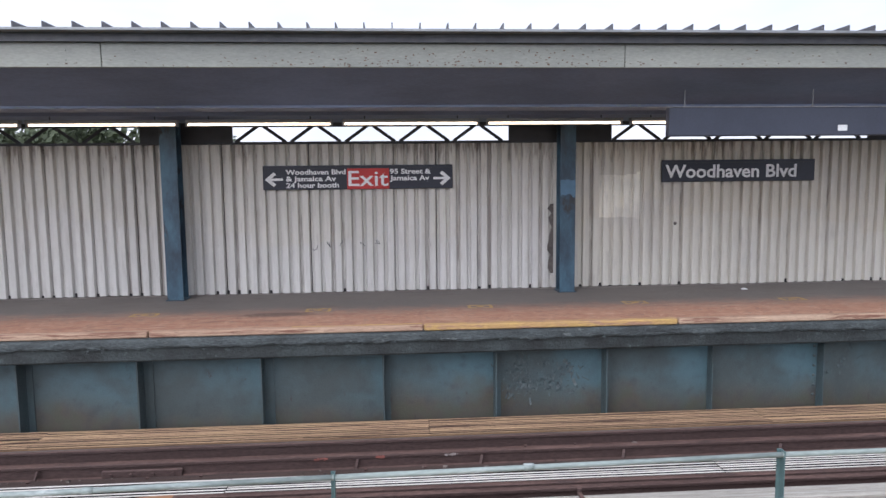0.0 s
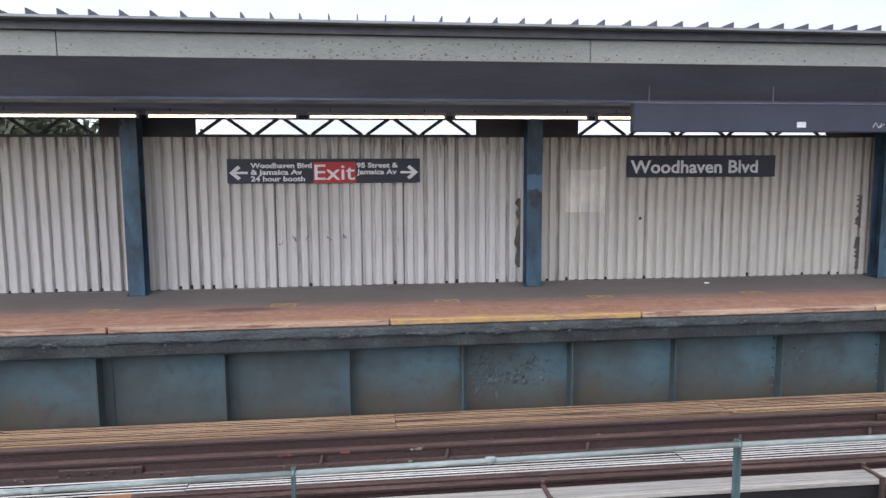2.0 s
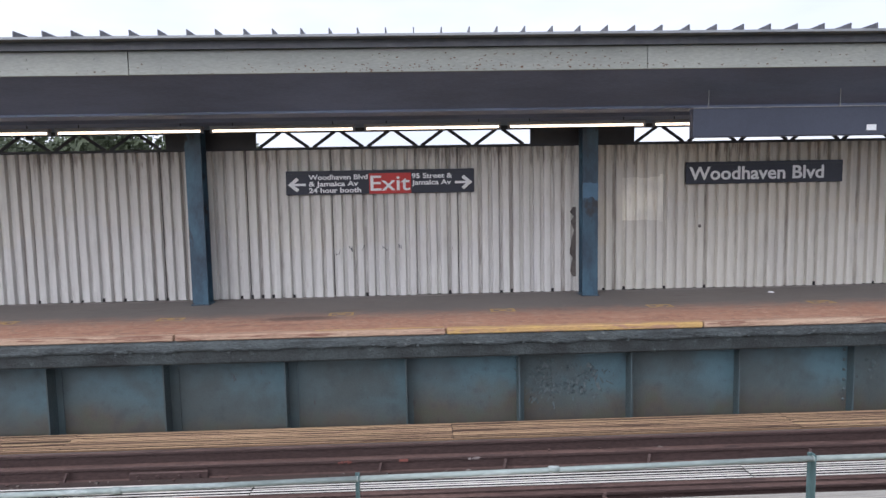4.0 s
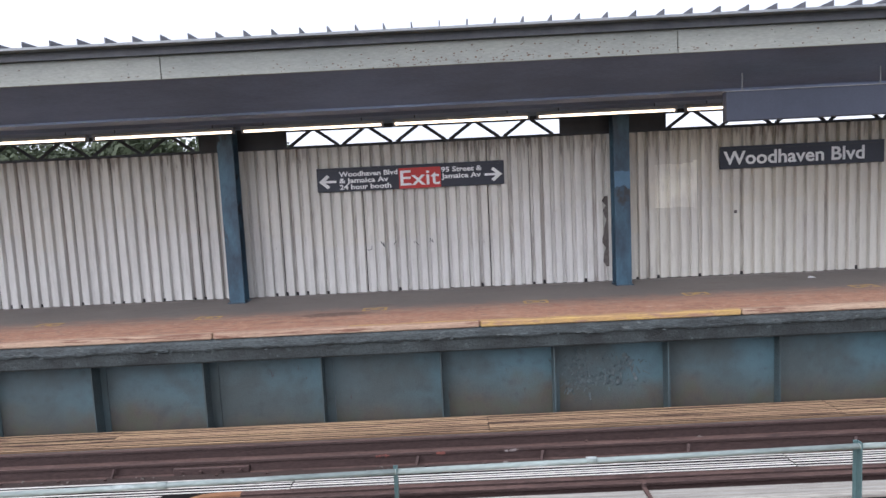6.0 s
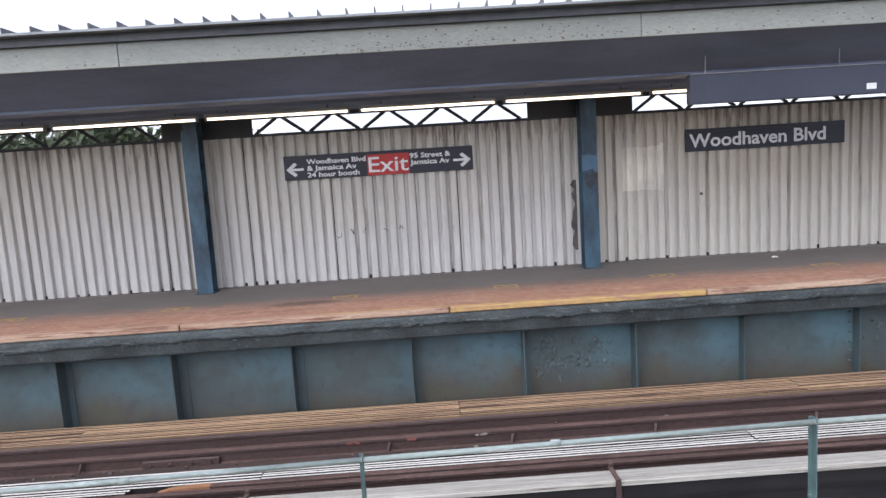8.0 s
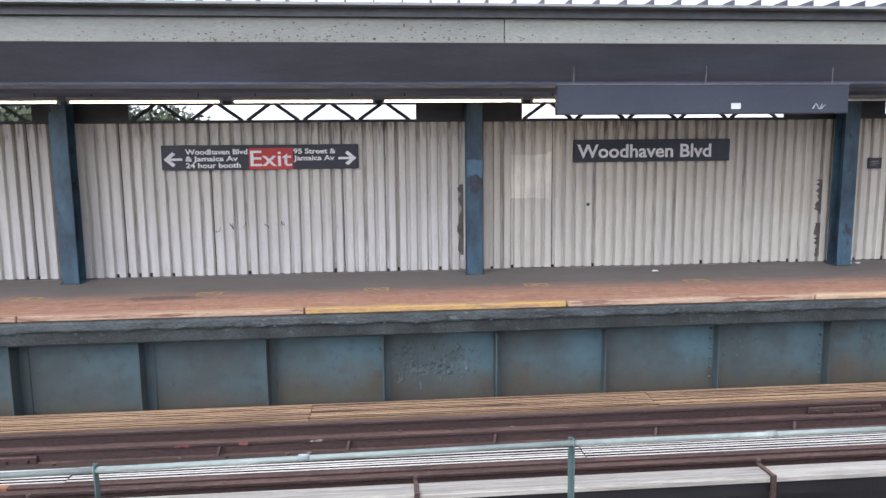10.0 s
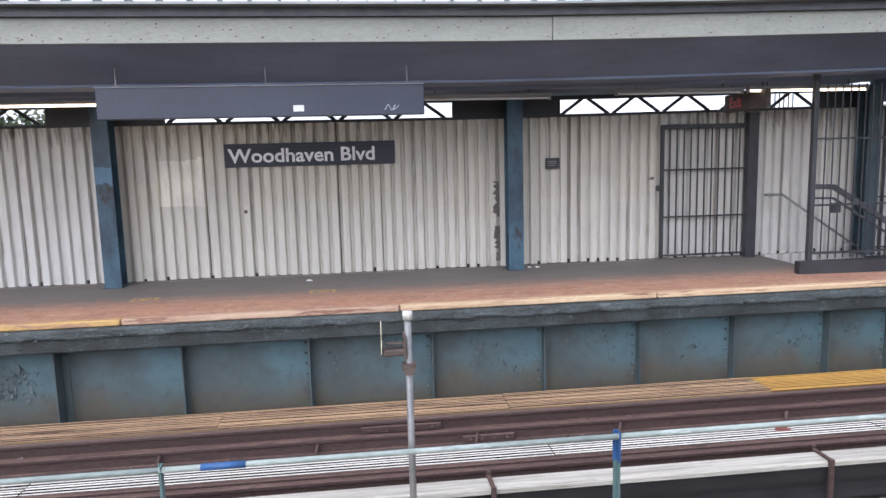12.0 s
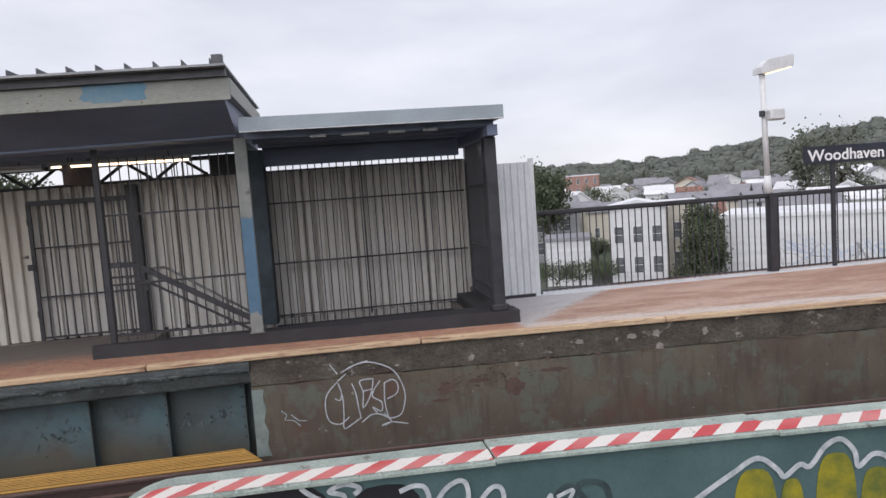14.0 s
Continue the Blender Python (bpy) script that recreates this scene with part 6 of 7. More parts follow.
gate = bar_fence("barred_gate", 11.22, 12.62, 10.55, 1.16, 3.22, (1.18, 1.80, 2.55, 3.20), 0.112, "black barred steel gate, closed, before the corrugated wall", "gate", r=0.009, posts=((11.21, 0.026),))
part("post", Shape().box(12.615, 12.785, 10.47, 10.60, DECK, 3.42, 0.006), BARS_BLACK, gate, "broad dark gate post")
part("top_frame", Shape().box(11.19, 12.62, 10.53, 10.57, 3.205, 3.262, 0.004), BARS_BLACK, gate)
part("lock_box", Shape().box(11.12, 11.22, 10.50, 10.58, 2.22, 2.31, 0.008), BARS_BLACK, gate)
for z in (1.5, 2.9):
    part("hinge", Shape().rod((11.19, 10.53, z), (11.19, 10.53, z + 0.10), 0.02, 8), BARS_BLACK, gate)
bar_fence("stair_front_fence", 12.76, 14.48, 9.02, 1.28, 3.70, (1.36, 2.04, 2.96), 0.108, "tall black barred fence beside the head of the stairs", "fence", r=0.007)
bar_fence("stair_back_fence", 14.70, 17.85, 10.42, 1.00, 3.66, (1.03, 1.19, 2.02, 2.97, 3.47), 0.112, "tall black barred fence behind the stairs", "fence", r=0.008, posts=((14.72, 0.018), (16.2, 0.014)))
bar_fence("stair_side_fence", 8.70, 10.30, 17.90, 1.30, 3.72, (1.34, 1.52, 2.10, 3.02, 3.70), 0.085, "black barred fence closing the shelter's end", "fence", r=0.008, posts=((8.95, 0.035),), axis="y")
# kerb round the stair opening
kb = Shape()
kb.prism([(12.46, 8.86), (18.13, 8.44), (18.13, 8.80), (17.6, 8.96), (12.46, 8.97)], "z", DECK, 1.275)
kb.box(17.62, 18.13, 8.97, 10.5, DECK, 1.275, 0.015)
solid("stair_kerb", kb, KERB, (15, 9.5, DECK), "low black-painted concrete kerb round the stair opening", "kerb", kind="structure")
newel = thing("stair_post", (12.70, 9.02, DECK), "tall black steel post at the head of the stairs", "post")
part("shaft", Shape().box(12.665, 12.735, 8.985, 9.055, DECK, 3.835, 0.006), BARS_BLACK, newel)

stairs = thing("stairs", (14.5, 9.6, -0.9), "dirty concrete stairs descending between black handrails", "stairs", kind="structure")
for i in range(11):
    x0 = 12.98 + i * 0.27
    z1 = DECK - 0.178 * (i + 1)
    part("step", Shape().box(x0, x0 + 0.285, 9.0, 10.60, z1 - 0.20, z1, 0.008), STAIR, stairs)
part("stair_wall", Shape().box(12.95, 17.55, 8.93, 8.975, -1.4, 0.958), STAIR, stairs)
part("stair_wall", Shape().box(12.95, 17.55, 10.70, 10.74, -1.4, 0.958), STAIR, stairs)
part("landing", Shape().box(15.95, 17.55, 9.0, 10.60, -1.2, -0.88), STAIR, stairs)

hr = thing("stair_handrail", (12.7, 9.06, DECK), "black steel stair handrail with bars sloping down", "handrail")
top = [(12.70, 2.30), (13.05, 2.29), (14.64, 1.32)]
for (xa, za), (xb, zb) in zip(top, top[1:]):
    part("top_rail", Shape().beam((xa, 9.05, za), (xb, 9.05, zb), 0.05, 0.07), BARS_BLACK, hr)
    part("lower_rail", Shape().beam((xa, 9.05, za - 0.16), (xb, 9.05, zb - 0.16), 0.03, 0.03), BARS_BLACK, hr)
part("foot_rail", Shape().beam((12.74, 9.05, 1.36), (14.4, 9.05, 1.36), 0.03, 0.03), BARS_BLACK, hr)
part("sign_box", Shape().box(13.05, 13.19, 9.06, 9.10, 1.92, 2.06, 0.006), BARS_BLACK, hr)
wr = thing("wall_handrail", (12.9, 10.3, 1.9), "grey pipe handrail along the stair wall", "handrail")
part("pipe", Shape().rod((12.82, 10.33, 2.12), (13.12, 10.33, 2.12), 0.02, 10).rod((13.12, 10.33, 2.12), (14.55, 10.33, 1.16), 0.02, 10), GALVANISED, wr, smooth=True)
for x, z in ((12.95, 2.12), (13.6, 1.80), (14.3, 1.33)):
    part("bracket", Shape().rod((x, 10.34, z - 0.02), (x, 10.41, z - 0.05), 0.009, 6), GALVANISED, wr)

# shelter roof over the stairs
shed = thing("stair_shelter_roof", (16.3, 9.5, 3.86), "flat blue-grey sheet roof over the stairs with a dark underside", "shelter roof", kind="structure")
part("fascia", Shape().box(14.66, 18.0, 8.16, 8.20, 3.875, 4.04, 0.004), SHED_ROOF, shed)
part("fascia", Shape().box(17.955, 17.995, 8.205, 11.1, 3.875, 4.04, 0.004), SHED_ROOF, shed)
# deck kept paler than a dark underside, to bounce light onto the stair wall
part("deck", Shape().box(14.66, 17.95, 8.205, 11.1, 3.93, 4.03), HOUSING, shed)
part("lower_lip", Shape().box(14.66, 18.0, 8.15, 8.215, 3.86, 3.873), WHITE_METAL, shed)
for y in (8.5, 9.2, 9.9, 10.5):
    part("purlin", Shape().box(14.70, 17.93, y - 0.04, y + 0.04, 3.80, 3.928), SOFFIT, shed)
part("end_beam", Shape().box(17.80, 17.94, 8.3, 10.6, 3.66, 3.80), SOFFIT, shed)
part("back_beam", Shape().box(14.70, 17.80, 10.38, 10.50, 3.55, 3.80), SOFFIT, shed)
for a, w in ((15.9, 0.35), (16.5, 0.22), (16.95, 0.2), (15.5, 0.2)):
    part("loose_sheet", Shape().box(a, a + w, 8.32, 8.44, 3.765, 3.795), GALVANISED, shed, "loose strip of pale sheet")
# posts of the shelter
for x, y, w in ((17.88, 8.60, 0.08), (17.98, 10.40, 0.085)):
    ps = thing("shelter_post", (x, y, 1.275), "dark steel shelter post on the kerb", "post", "shelter posts")
    part("shaft", Shape().box(x - w, x + w, y - w, y + w, 1.275, 3.656, 0.008), BARS_BLACK, ps)
    part("base", Shape().box(x - w - 0.03, x + w + 0.03, y - w - 0.03, y + w + 0.03, 1.276, 1.36, 0.01), BARS_BLACK, ps)

# white corrugated end panel
ep = thing("end_panel", (18.78, 10.4, 1.16), "pale corrugated end panel past the shelter", "panel")
line = []
for i in range(7):
    a = 18.205 + i * 0.115
    line += [(a, 10.40), (a + 0.07, 10.40), (a + 0.085, 10.43), (a + 0.105, 10.43)]
sh = Shape().prism(line + [(p, q + 0.006) for p, q in reversed(line)], "z", 1.16, 3.36)
part("sheet", sh, WHITE_METAL, ep)
part("post", Shape().box(18.97, 19.05, 10.40, 10.48, DECK, 3.42, 0.006), WHITE_METAL, ep)
part("foot", Shape().box(18.2, 19.1, 10.44, 10.52, DECK, 1.16), BARS_BLACK, ep)

# ---- open platform past the shelter ----
fence = bar_fence("platform_fence", 19.06, XR - 0.1, 10.48, 1.15, 2.47, (1.18, 2.46), 0.118, "long black barred platform fence", "fence", r=0.008, posts=((23.42, 0.07), (26.0, 0.03), (28.4, 0.03), (31.2, 0.03), (34.0, 0.03)))
part("top_rail", Shape().box(19.06, XR - 0.1, 10.43, 10.53, 2.47, 2.53, 0.006), BARS_BLACK, fence)
part("foot_strip", Shape().box(19.06, XR - 0.1, 10.40, 10.62, DECK, 1.125), WHITE_METAL, fence, "pale strip along the foot of the fence")

lamp = thing("platform_lamp", (23.42, 10.50, 2.55), "white platform lamp pole with a lit box head and loudspeaker", "street lamp")
part("base", Shape().rod((23.36, 10.48, 2.53), (23.36, 10.48, 2.84), 0.085, 12, 0.055), LAMP_WHITE, lamp, smooth=True)
part("pole", Shape().rod((23.36, 10.48, 2.82), (23.32, 10.48, 4.62), 0.048, 12), LAMP_WHITE, lamp, smooth=True)
part("head", Shape().prism([(23.22, 4.62), (23.23, 4.73), (23.37, 4.85), (23.86, 4.93), (23.86, 4.73), (23.37, 4.63)], "y", 10.36, 10.60), LAMP_WHITE, lamp)
part("lens", Shape().prism([(23.41, 4.615), (23.41, 4.632), (23.82, 4.718), (23.82, 4.70)], "y", 10.38, 10.58), LAMP_GLOW, lamp, "lit amber lens")
part("loudspeaker", Shape().box(23.34, 23.62, 10.28, 10.46, 3.80, 4.01, 0.03), LAMP_WHITE, lamp)
part("clip", Shape().rod((23.27, 10.44, 3.88), (23.27, 10.44, 3.98), 0.05, 10), BARS_BLACK, lamp)

s2 = thing("platform_name_sign", (25.4, 10.40, DECK), "dark station name sign on two posts beside the fence", "sign")
part("board", Shape().box(24.02, 26.53, 10.37, 10.41, 2.985, 3.30, 0.004), SIGN_BLACK, s2)
words("Woodhaven Blvd", 0.28, 24.08, 26.23, 10.366, 3.04, 0.016, SIGN_WHITE, s2, "white letters")
for x in (24.62, 26.2):
    part("post", Shape().box(x - 0.035, x + 0.035, 10.41, 10.455, DECK, 3.2), BARS_BLACK, s2)


# ---- trees ----
def tree(at, height, spread, seed, leaves=3600, label="leafy green street tree", mat=LEAF, low=False):
    r = random.Random(seed)
    t = thing("tree", at, label, "tree")
    base = Vector(at)
    tr = Shape()
    tr.rod(base, base + Vector((0.1, 0, height * 0.45)), height * 0.022, 8, height * 0.014)
    tips = []
    for i in range(9):
        a = i * 2.4 + r.uniform(-0.4, 0.4)
        s_ = base + Vector((0.1, 0, height * r.uniform(0.3, 0.5)))
        e_ = base + Vector((math.cos(a) * spread * r.uniform(0.4, 0.75), math.sin(a) * spread * r.uniform(0.4, 0.75), height * r.uniform(0.55, 0.88)))
        tr.rod(s_, e_, height * 0.010, 6, height * 0.004)
        tips.append(e_)
    tips.append(base + Vector((0, 0, height * 0.85)))
    if low:
        # leafy almost to the ground
        tips += [base + Vector((r.gauss(0, spread * 0.45), r.gauss(0, spread * 0.45), height * r.uniform(0.08, 0.55))) for _ in range(8)]
    part("trunk", tr, BARK, t)
    cr = Shape()
    for _ in range(leaves):
        c = r.choice(tips) + Vector((r.gauss(0, spread * 0.24), r.gauss(0, spread * 0.24), r.gauss(0, height * 0.085)))
        sz = height * r.uniform(0.011, 0.026)
        n = Vector((r.gauss(0, 1), r.gauss(0, 1), r.gauss(0.5, 1))).normalized()
        u = n.orthogonal().normalized() * sz
        w = n.cross(u) * r.uniform(0.6, 1.0)
        cr.add([c - u, c - w * 0.6, c + u, c + w], [(0, 1, 2, 3)])
    part("crown", cr, mat, t)
    return t


GZ = -7.0
for i, (x, y, h, sp) in enumerate(((-26, 60, 15.5, 6), (-33, 66, 15, 6), (-19.5, 68, 14.6, 5), (-42, 70, 16, 7), (-55, 60, 15, 7))):
    tree((x, y, GZ), h, sp, 20 + i, 9000)


tree((-49, 150, GZ), 20.5, 8.0, 41)


# ---- houses ----
def house(at, w, d, h, roof_h, wall_mat, roof_mat, gable="x", yaw=0.0, cols=3, rows=2, label="", roof_kind="gable"):
    """A house with front towards the line; windows with frame and pane."""
    hs = thing("house", (0, 0, 0), label, "house", "houses of the town")
    part("wall", Shape().box(-w / 2, w / 2, -d / 2, d / 2, 0, h), wall_mat, hs)
    o = 0.35
    if roof_kind == "flat":
        part("roof", Shape().box(-w / 2 - 0.1, w / 2 + 0.1, -d / 2 - 0.1, d / 2 + 0.1, h, h + 0.35), roof_mat, hs)
    elif gable == "x":
        part("roof", Shape().prism([(-d / 2 - o, h - 0.1), (0, h + roof_h), (d / 2 + o, h - 0.1), (d / 2 + o, h + 0.1), (0, h + roof_h + 0.25), (-d / 2 - o, h + 0.1)], "x", -w / 2 - o, w / 2 + o), roof_mat, hs)
        part("gable", Shape().prism([(-d / 2, h), (0, h + roof_h), (d / 2, h)], "x", -w / 2, w / 2), wall_mat, hs)
    else:
        part("roof", Shape().prism([(-w / 2 - o, h - 0.1), (0, h + roof_h), (w / 2 + o, h - 0.1), (w / 2 + o, h + 0.1), (0, h + roof_h + 0.25), (-w / 2 - o, h + 0.1)], "y", -d / 2 - o, d / 2 + o), roof_mat, hs)
        part("gable", Shape().prism([(-w / 2, h), (0, h + roof_h), (w / 2, h)], "y", -d / 2, d / 2), wall_mat, hs)
    for c in range(cols):
        for r_ in range(rows):
            x = -w / 2 + w * (c + 0.5) / cols
            z = 1.1 + r_ * 2.9
            if z + 1.4 > h:
                continue
            wf = Shape()
            for a0, a1, b0, b1 in ((-0.44, -0.38, -0.06, 1.56), (0.38, 0.44, -0.06, 1.56), (-0.38, 0.38, 1.5, 1.56), (-0.38, 0.38, -0.06, 0.0), (-0.38, 0.38, 0.73, 0.77)):
                wf.box(x + a0, x + a1, -d / 2 - 0.08, -d / 2, z + b0, z + b1)
            wp = part("window", wf, WINDOW_TRIM, hs)
            part("pane", Shape().box(x - 0.38, x + 0.38, -d / 2 - 0.03, -d / 2 - 0.005, z, z + 1.5), GLASS_DARK, wp)
    hs.matrix_basis = pose(*at, 0, 0, yaw)
    return hs


EX, EY = 15.7, -0.5


def polar(az, dist, z=GZ):
    a = radians(az)
    return (EX + math.sin(a) * dist, EY + math.cos(a) * dist, z)


house(polar(25.2, 71), 5.2, 9, 7.3, 0.5, SIDING_WHITE, SHINGLE_WHITE, "y", yaw=-25, cols=3, label="pale two-storey house with a low white roof")
house(polar(28.3, 74), 3.6, 8, 7.2, 0, SIDING_CREAM, SHINGLE_WHITE, yaw=-28, cols=1, label="cream-sided house with a flat white roof", roof_kind="flat")
house(polar(19.6, 70), 4.3, 6, 4.4, 0, SIDING_WHITE, SHINGLE_GREY, yaw=-20, cols=0, label="low white garage with a flat roof", roof_kind="flat")
house(polar(18.2, 92), 7, 7, 6.6, 1.6, SIDING_GREY, SHINGLE_GREY, yaw=-12, cols=2, label="grey house with a grey roof")
big = house(polar(40.9, 74), 23, 12, 5.7, 0, SIDING_WHITE, SHINGLE_WHITE, yaw=-38, cols=0, label="long white-walled building with blue scrawls", roof_kind="flat")
sr_ = random.Random(8)
for i in range(15):
    lx, lz, sc_ = -7.5 + i * 1.05, sr_.uniform(0.7, 1.4), sr_.uniform(1.8, 3.2)
    loops = strokes([[(sr_.random(), sr_.random()) for _ in range(6)], [(sr_.random(), sr_.random()) for _ in range(5)]], sr_.choice((0.06, 0.10)), -6.004 - 0.005 * i, lx, lz, sc_)
    part("paint_scrawl", loops, SCRAWL_BLUE if i % 3 else SIDING_GREY, big, "large sprayed scrawl")
mats = [(SIDING_WHITE, SHINGLE_GREY), (SIDING_CREAM, SHINGLE_RED), (BRICK_RED, SHINGLE_WHITE), (SIDING_GREY, SHINGLE_GREY), (SIDING_WHITE, SHINGLE_WHITE), (SIDING_CREAM, SHINGLE_GREY)]
names = ["white-sided house with a grey roof", "cream house with a red-brown roof", "red brick house with a pale roof", "grey house with a grey roof", "white house with a white roof", "cream house with a grey shingle roof"]
hr_ = random.Random(11)
for i in range(96):
    az = 17 + (i % 32) * 1.1 + hr_.uniform(-0.4, 0.4)
    dist = (125, 175, 235)[i // 32] + hr_.uniform(-14, 22)
    k = hr_.choice((0, 0, 0, 1, 5, 3, 4, 4, 4, 5) if i < 32 else (0, 0, 0, 1, 2, 3, 4, 4, 4, 5))
    house(polar(az, dist), hr_.uniform(4.5, 7.5), hr_.uniform(6, 8), (3.9, 5.2, 6.6)[i // 32] + hr_.uniform(-0.6, 1.6), hr_.uniform(1.2, 2.4), *mats[k], hr_.choice("xy"), -az + hr_.uniform(-18, 18), cols=2, label=names[k])
house(polar(21.0, 215), 10, 10, 12.2, 0, BRICK_RED, SHINGLE_WHITE, yaw=-20, cols=4, rows=4, label="tall red brick block with a pale parapet", roof_kind="flat")
for i, (az, dist, h, sp) in enumerate(((29.9, 66, 7.4, 1.25), (30.6, 67, 7.0, 1.35), (30.2, 64, 5.4, 1.45), (31.0, 68, 6.0, 1.1), (18.0, 84, 11.6, 2.6), (17.2, 96, 12.5, 3.0), (21.8, 76, 4.0, 1.8), (20.4, 62, 3.0, 2.4), (18.4, 60, 3.2, 2.2), (22.4, 63, 3.0, 1.6))):
    tree(polar(az, dist), h, sp, 60 + i, 5200 if i < 4 else 3600, low=i < 4)
tr_ = random.Random(19)
for i in range(58):
    az, dist = 16.5 + (i % 29) * 1.05 + tr_.uniform(-0.5, 0.5), (150, 270)[i // 29] + tr_.uniform(-35, 40)
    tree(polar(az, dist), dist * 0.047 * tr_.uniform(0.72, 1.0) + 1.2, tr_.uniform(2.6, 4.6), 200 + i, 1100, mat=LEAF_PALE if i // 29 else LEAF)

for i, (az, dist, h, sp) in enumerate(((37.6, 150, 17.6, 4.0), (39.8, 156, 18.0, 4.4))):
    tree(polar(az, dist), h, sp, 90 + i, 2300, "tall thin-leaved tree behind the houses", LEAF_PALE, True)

# ---- wooded ridge far behind the town ----
def ridge_height(az):
    """Height of the hill's crest above the street, by bearing."""
    rise = 1.22 + 0.10 * max(az - 27.0, 0.0) + 0.10 * noise.noise(Vector((az * 0.35, 0, 7)))
    return 9.9 + 620 * math.tan(radians(min(rise, 3.4)))


def crown_shape(seed):
    """Leaf clumps of one far tree of radius 1: a ragged dome of small tilted faces over a dark core."""
    r = random.Random(seed)
    vs, fs = [], []
    for _ in range(150):
        d = Vector((r.gauss(0, 1), r.gauss(0, 1), r.gauss(0.25, 1))).normalized()
        c = Vector((d.x, d.y, d.z * 0.85)) * r.uniform(0.78, 1.02)
        nrm = (d + Vector((r.gauss(0, 0.14), r.gauss(0, 0.14), r.gauss(0.35, 0.14)))).normalized()
        u = nrm.orthogonal().normalized() * r.uniform(0.09, 0.20)
        w = nrm.cross(u) * r.uniform(0.6, 1.0)
        k = len(vs)
        vs += [c - u, c - w * 0.7, c + u, c + w]
        fs.append((k, k + 1, k + 2, k + 3))
    # the leafy body inside
    k = len(vs)
    for z, q in ((-0.6, 0.62), (-0.1, 0.84), (0.35, 0.76), (0.66, 0.44)):
        vs += [Vector((q * r.uniform(0.85, 1.1) * math.cos(i * math.pi / 4), q * r.uniform(0.85, 1.1) * math.sin(i * math.pi / 4), z + r.uniform(-0.08, 0.08))) for i in range(8)]
    fs += [(k + 8 * j + i, k + 8 * j + (i + 1) % 8, k + 8 * j + 8 + (i + 1) % 8, k + 8 * j + 8 + i) for j in range(3) for i in range(8)] + [tuple(range(k + 24, k + 32))]
    return vs, fs


crowns = [crown_shape(300 + i) for i in range(7)]
wr_ = random.Random(5)
woods = Shape()
for i in range(3000):
    az, far = wr_.uniform(-40, 62), wr_.random() ** 0.7
    c = Vector(polar(az, 330 + 290 * far, GZ + far * ridge_height(az) + wr_.uniform(-0.5, 2.0)))
    s_ = 3.0 + 5.0 * wr_.random() ** 2.0
    sq = (s_ * wr_.uniform(0.85, 1.2), s_ * wr_.uniform(0.85, 1.2), s_ * wr_.uniform(0.7, 1.15))
    vs, fs = wr_.choice(crowns)
    woods.add([(c.x + v.x * sq[0], c.y + v.y * sq[1], c.z + v.z * sq[2]) for v in vs], fs)
solid("wooded_ridge", woods, LEAF_FAR, (100, 450, GZ), "green wooded ridge behind the town, haze painted into its colour", "woods", kind="stuff")
hill = Shape()
for i in range(70):
    a0, a1 = -65 + i * 2, -63 + i * 2
    hill.add([polar(a0, 330, GZ), polar(a1, 330, GZ), polar(a1, 620, GZ + ridge_height(a1)), polar(a0, 620, GZ + ridge_height(a0))], [(0, 1, 2, 3)])
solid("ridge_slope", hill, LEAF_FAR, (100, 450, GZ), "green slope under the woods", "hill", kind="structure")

# ---- the line curves gently past the station ----
def line_curve(x):
    """Sideways shift of platform edge and bridge girder at x."""
    if x <= 14.0:
        return 0.0
    return -0.012 * (x - 14.0) ** 2 if x < 17.5 else -0.147 - 0.085 * (x - 17.5)


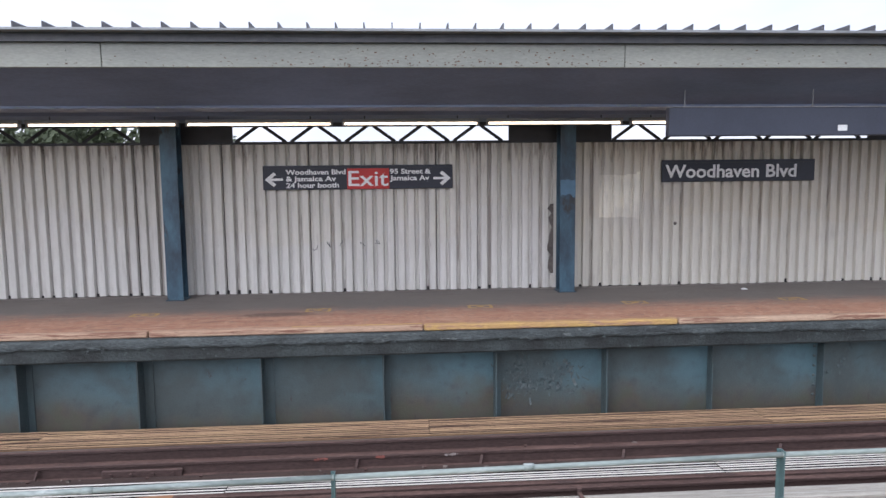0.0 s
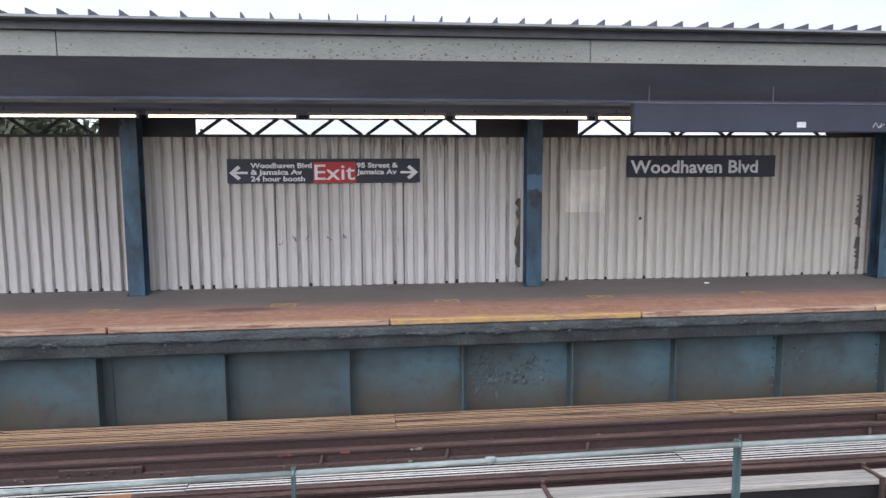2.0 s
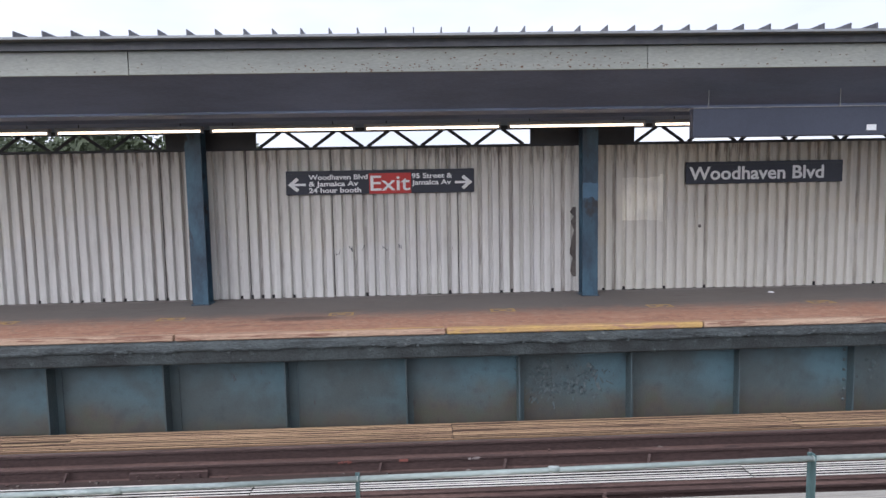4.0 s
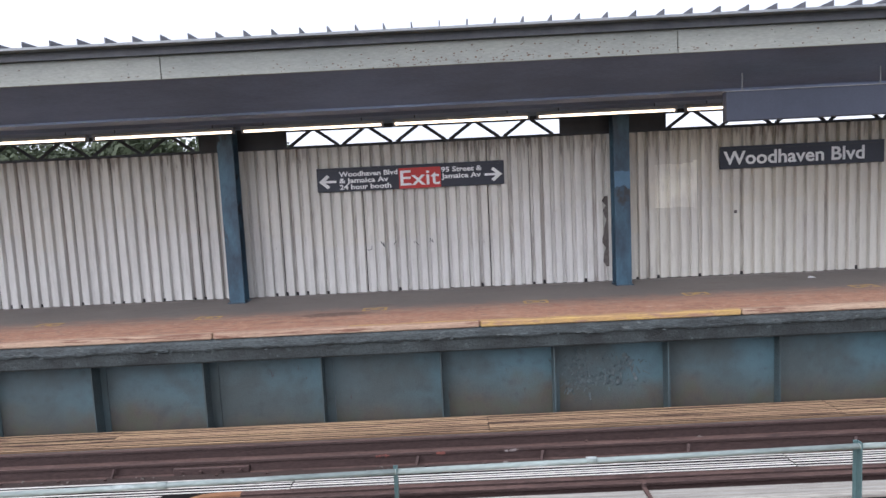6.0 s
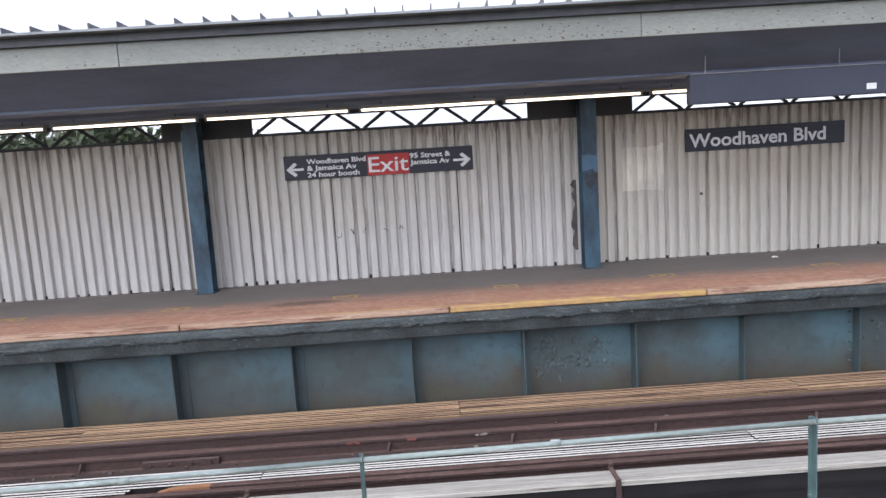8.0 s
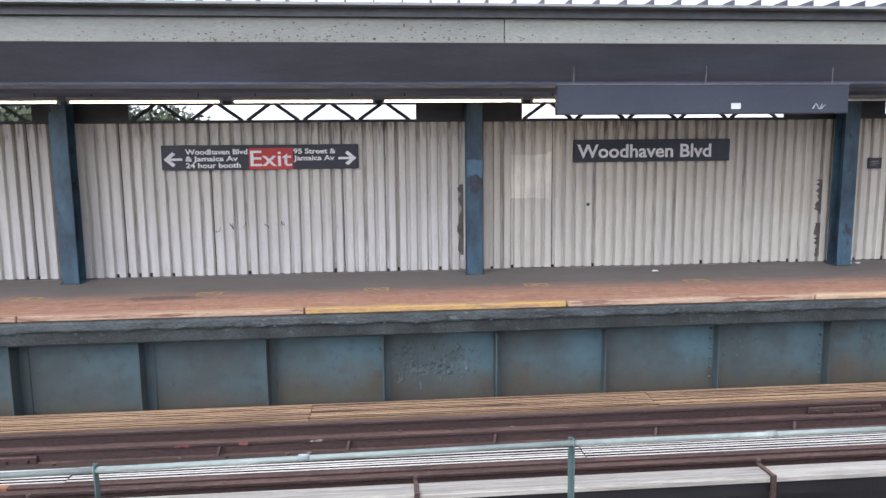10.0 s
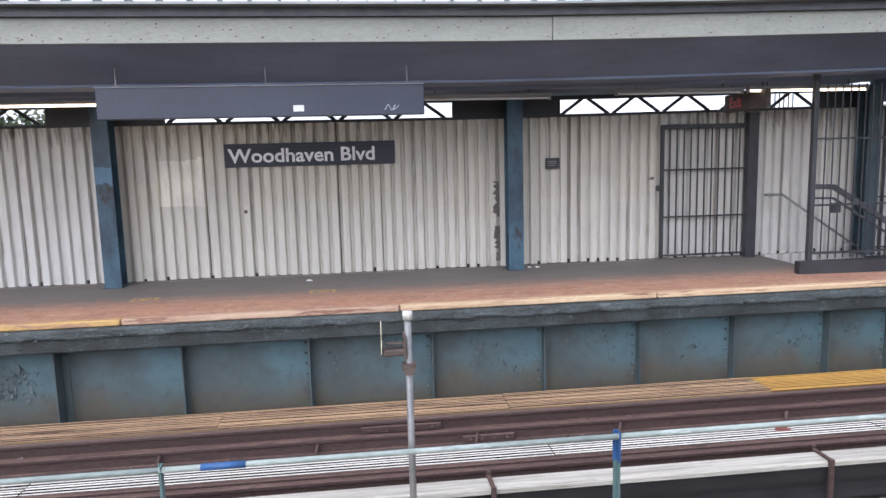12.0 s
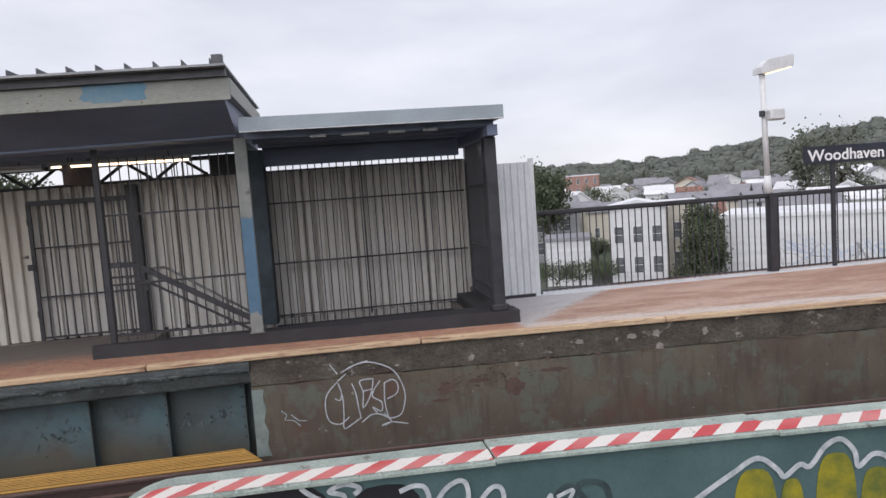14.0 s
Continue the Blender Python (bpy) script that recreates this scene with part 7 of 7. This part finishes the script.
def follow_curve(root, y_max=99.0):
    """Bends a structure and its parts along the line's curve."""
    bpy.context.view_layer.update()
    for ob in [root] + list(root.children_recursive):
        if ob.type != "MESH":
            continue
        at = ob.matrix_world.translation.copy()
        if ob.data.users > 1:
            if at.x > 14.0:
                ob.location.y += line_curve(at.x)
            continue
        if max(v.co.x for v in ob.data.vertices) + at.x < 14.0:
            continue
        bm = bmesh.new()
        bm.from_mesh(ob.data)
        bmesh.ops.remove_doubles(bm, verts=bm.verts, dist=1e-5)
        x0, x1 = min(v.co.x for v in bm.verts) + at.x, max(v.co.x for v in bm.verts) + at.x
        if x1 - x0 > 1.2:
            for k in range(28):
                c = 14.0 + k * 0.75 if k < 14 else 24.5 + (k - 14) * 1.6
                if x0 < c < x1:
                    bmesh.ops.bisect_plane(bm, geom=bm.verts[:] + bm.edges[:] + bm.faces[:], plane_co=(c - at.x, 0, 0), plane_no=(1, 0, 0))
        for v in bm.verts:
            if v.co.y + at.y < y_max:
                v.co.y += line_curve(v.co.x + at.x)
        bm.to_mesh(ob.data)
        bm.free()


follow_curve(platform, 8.6)
for curved in (abut, bridge, track, third):
    follow_curve(curved)


# ---- canopy and lattice climb a little towards the station's end ----
def climb(root, most, above=-9.0):
    """Raises a structure past x = 8 by up to `most` at its end."""
    bpy.context.view_layer.update()
    for ob in [root] + list(root.children_recursive):
        if ob.type != "MESH":
            continue
        at = ob.matrix_world.translation.copy()
        bm = bmesh.new()
        bm.from_mesh(ob.data)
        x0, x1 = min(v.co.x for v in bm.verts) + at.x, max(v.co.x for v in bm.verts) + at.x
        if x1 > 8.0:
            if x1 - x0 > 1.2:
                for k in range(12):
                    c = 8.0 + k * 0.6
                    if x0 < c < x1:
                        bmesh.ops.bisect_plane(bm, geom=bm.verts[:] + bm.edges[:] + bm.faces[:], plane_co=(c - at.x, 0, 0), plane_no=(1, 0, 0))
            for v in bm.verts:
                a = (v.co.x + at.x - 8.0) / 6.65
                if a > 0 and v.co.z + at.z > above:
                    v.co.z += most * min(a, 1.0) ** 1.3
            bm.to_mesh(ob.data)
        bm.free()


climb(canopy, 0.116)
climb(truss, 0.075)
climb(wall, 0.075, 3.2)
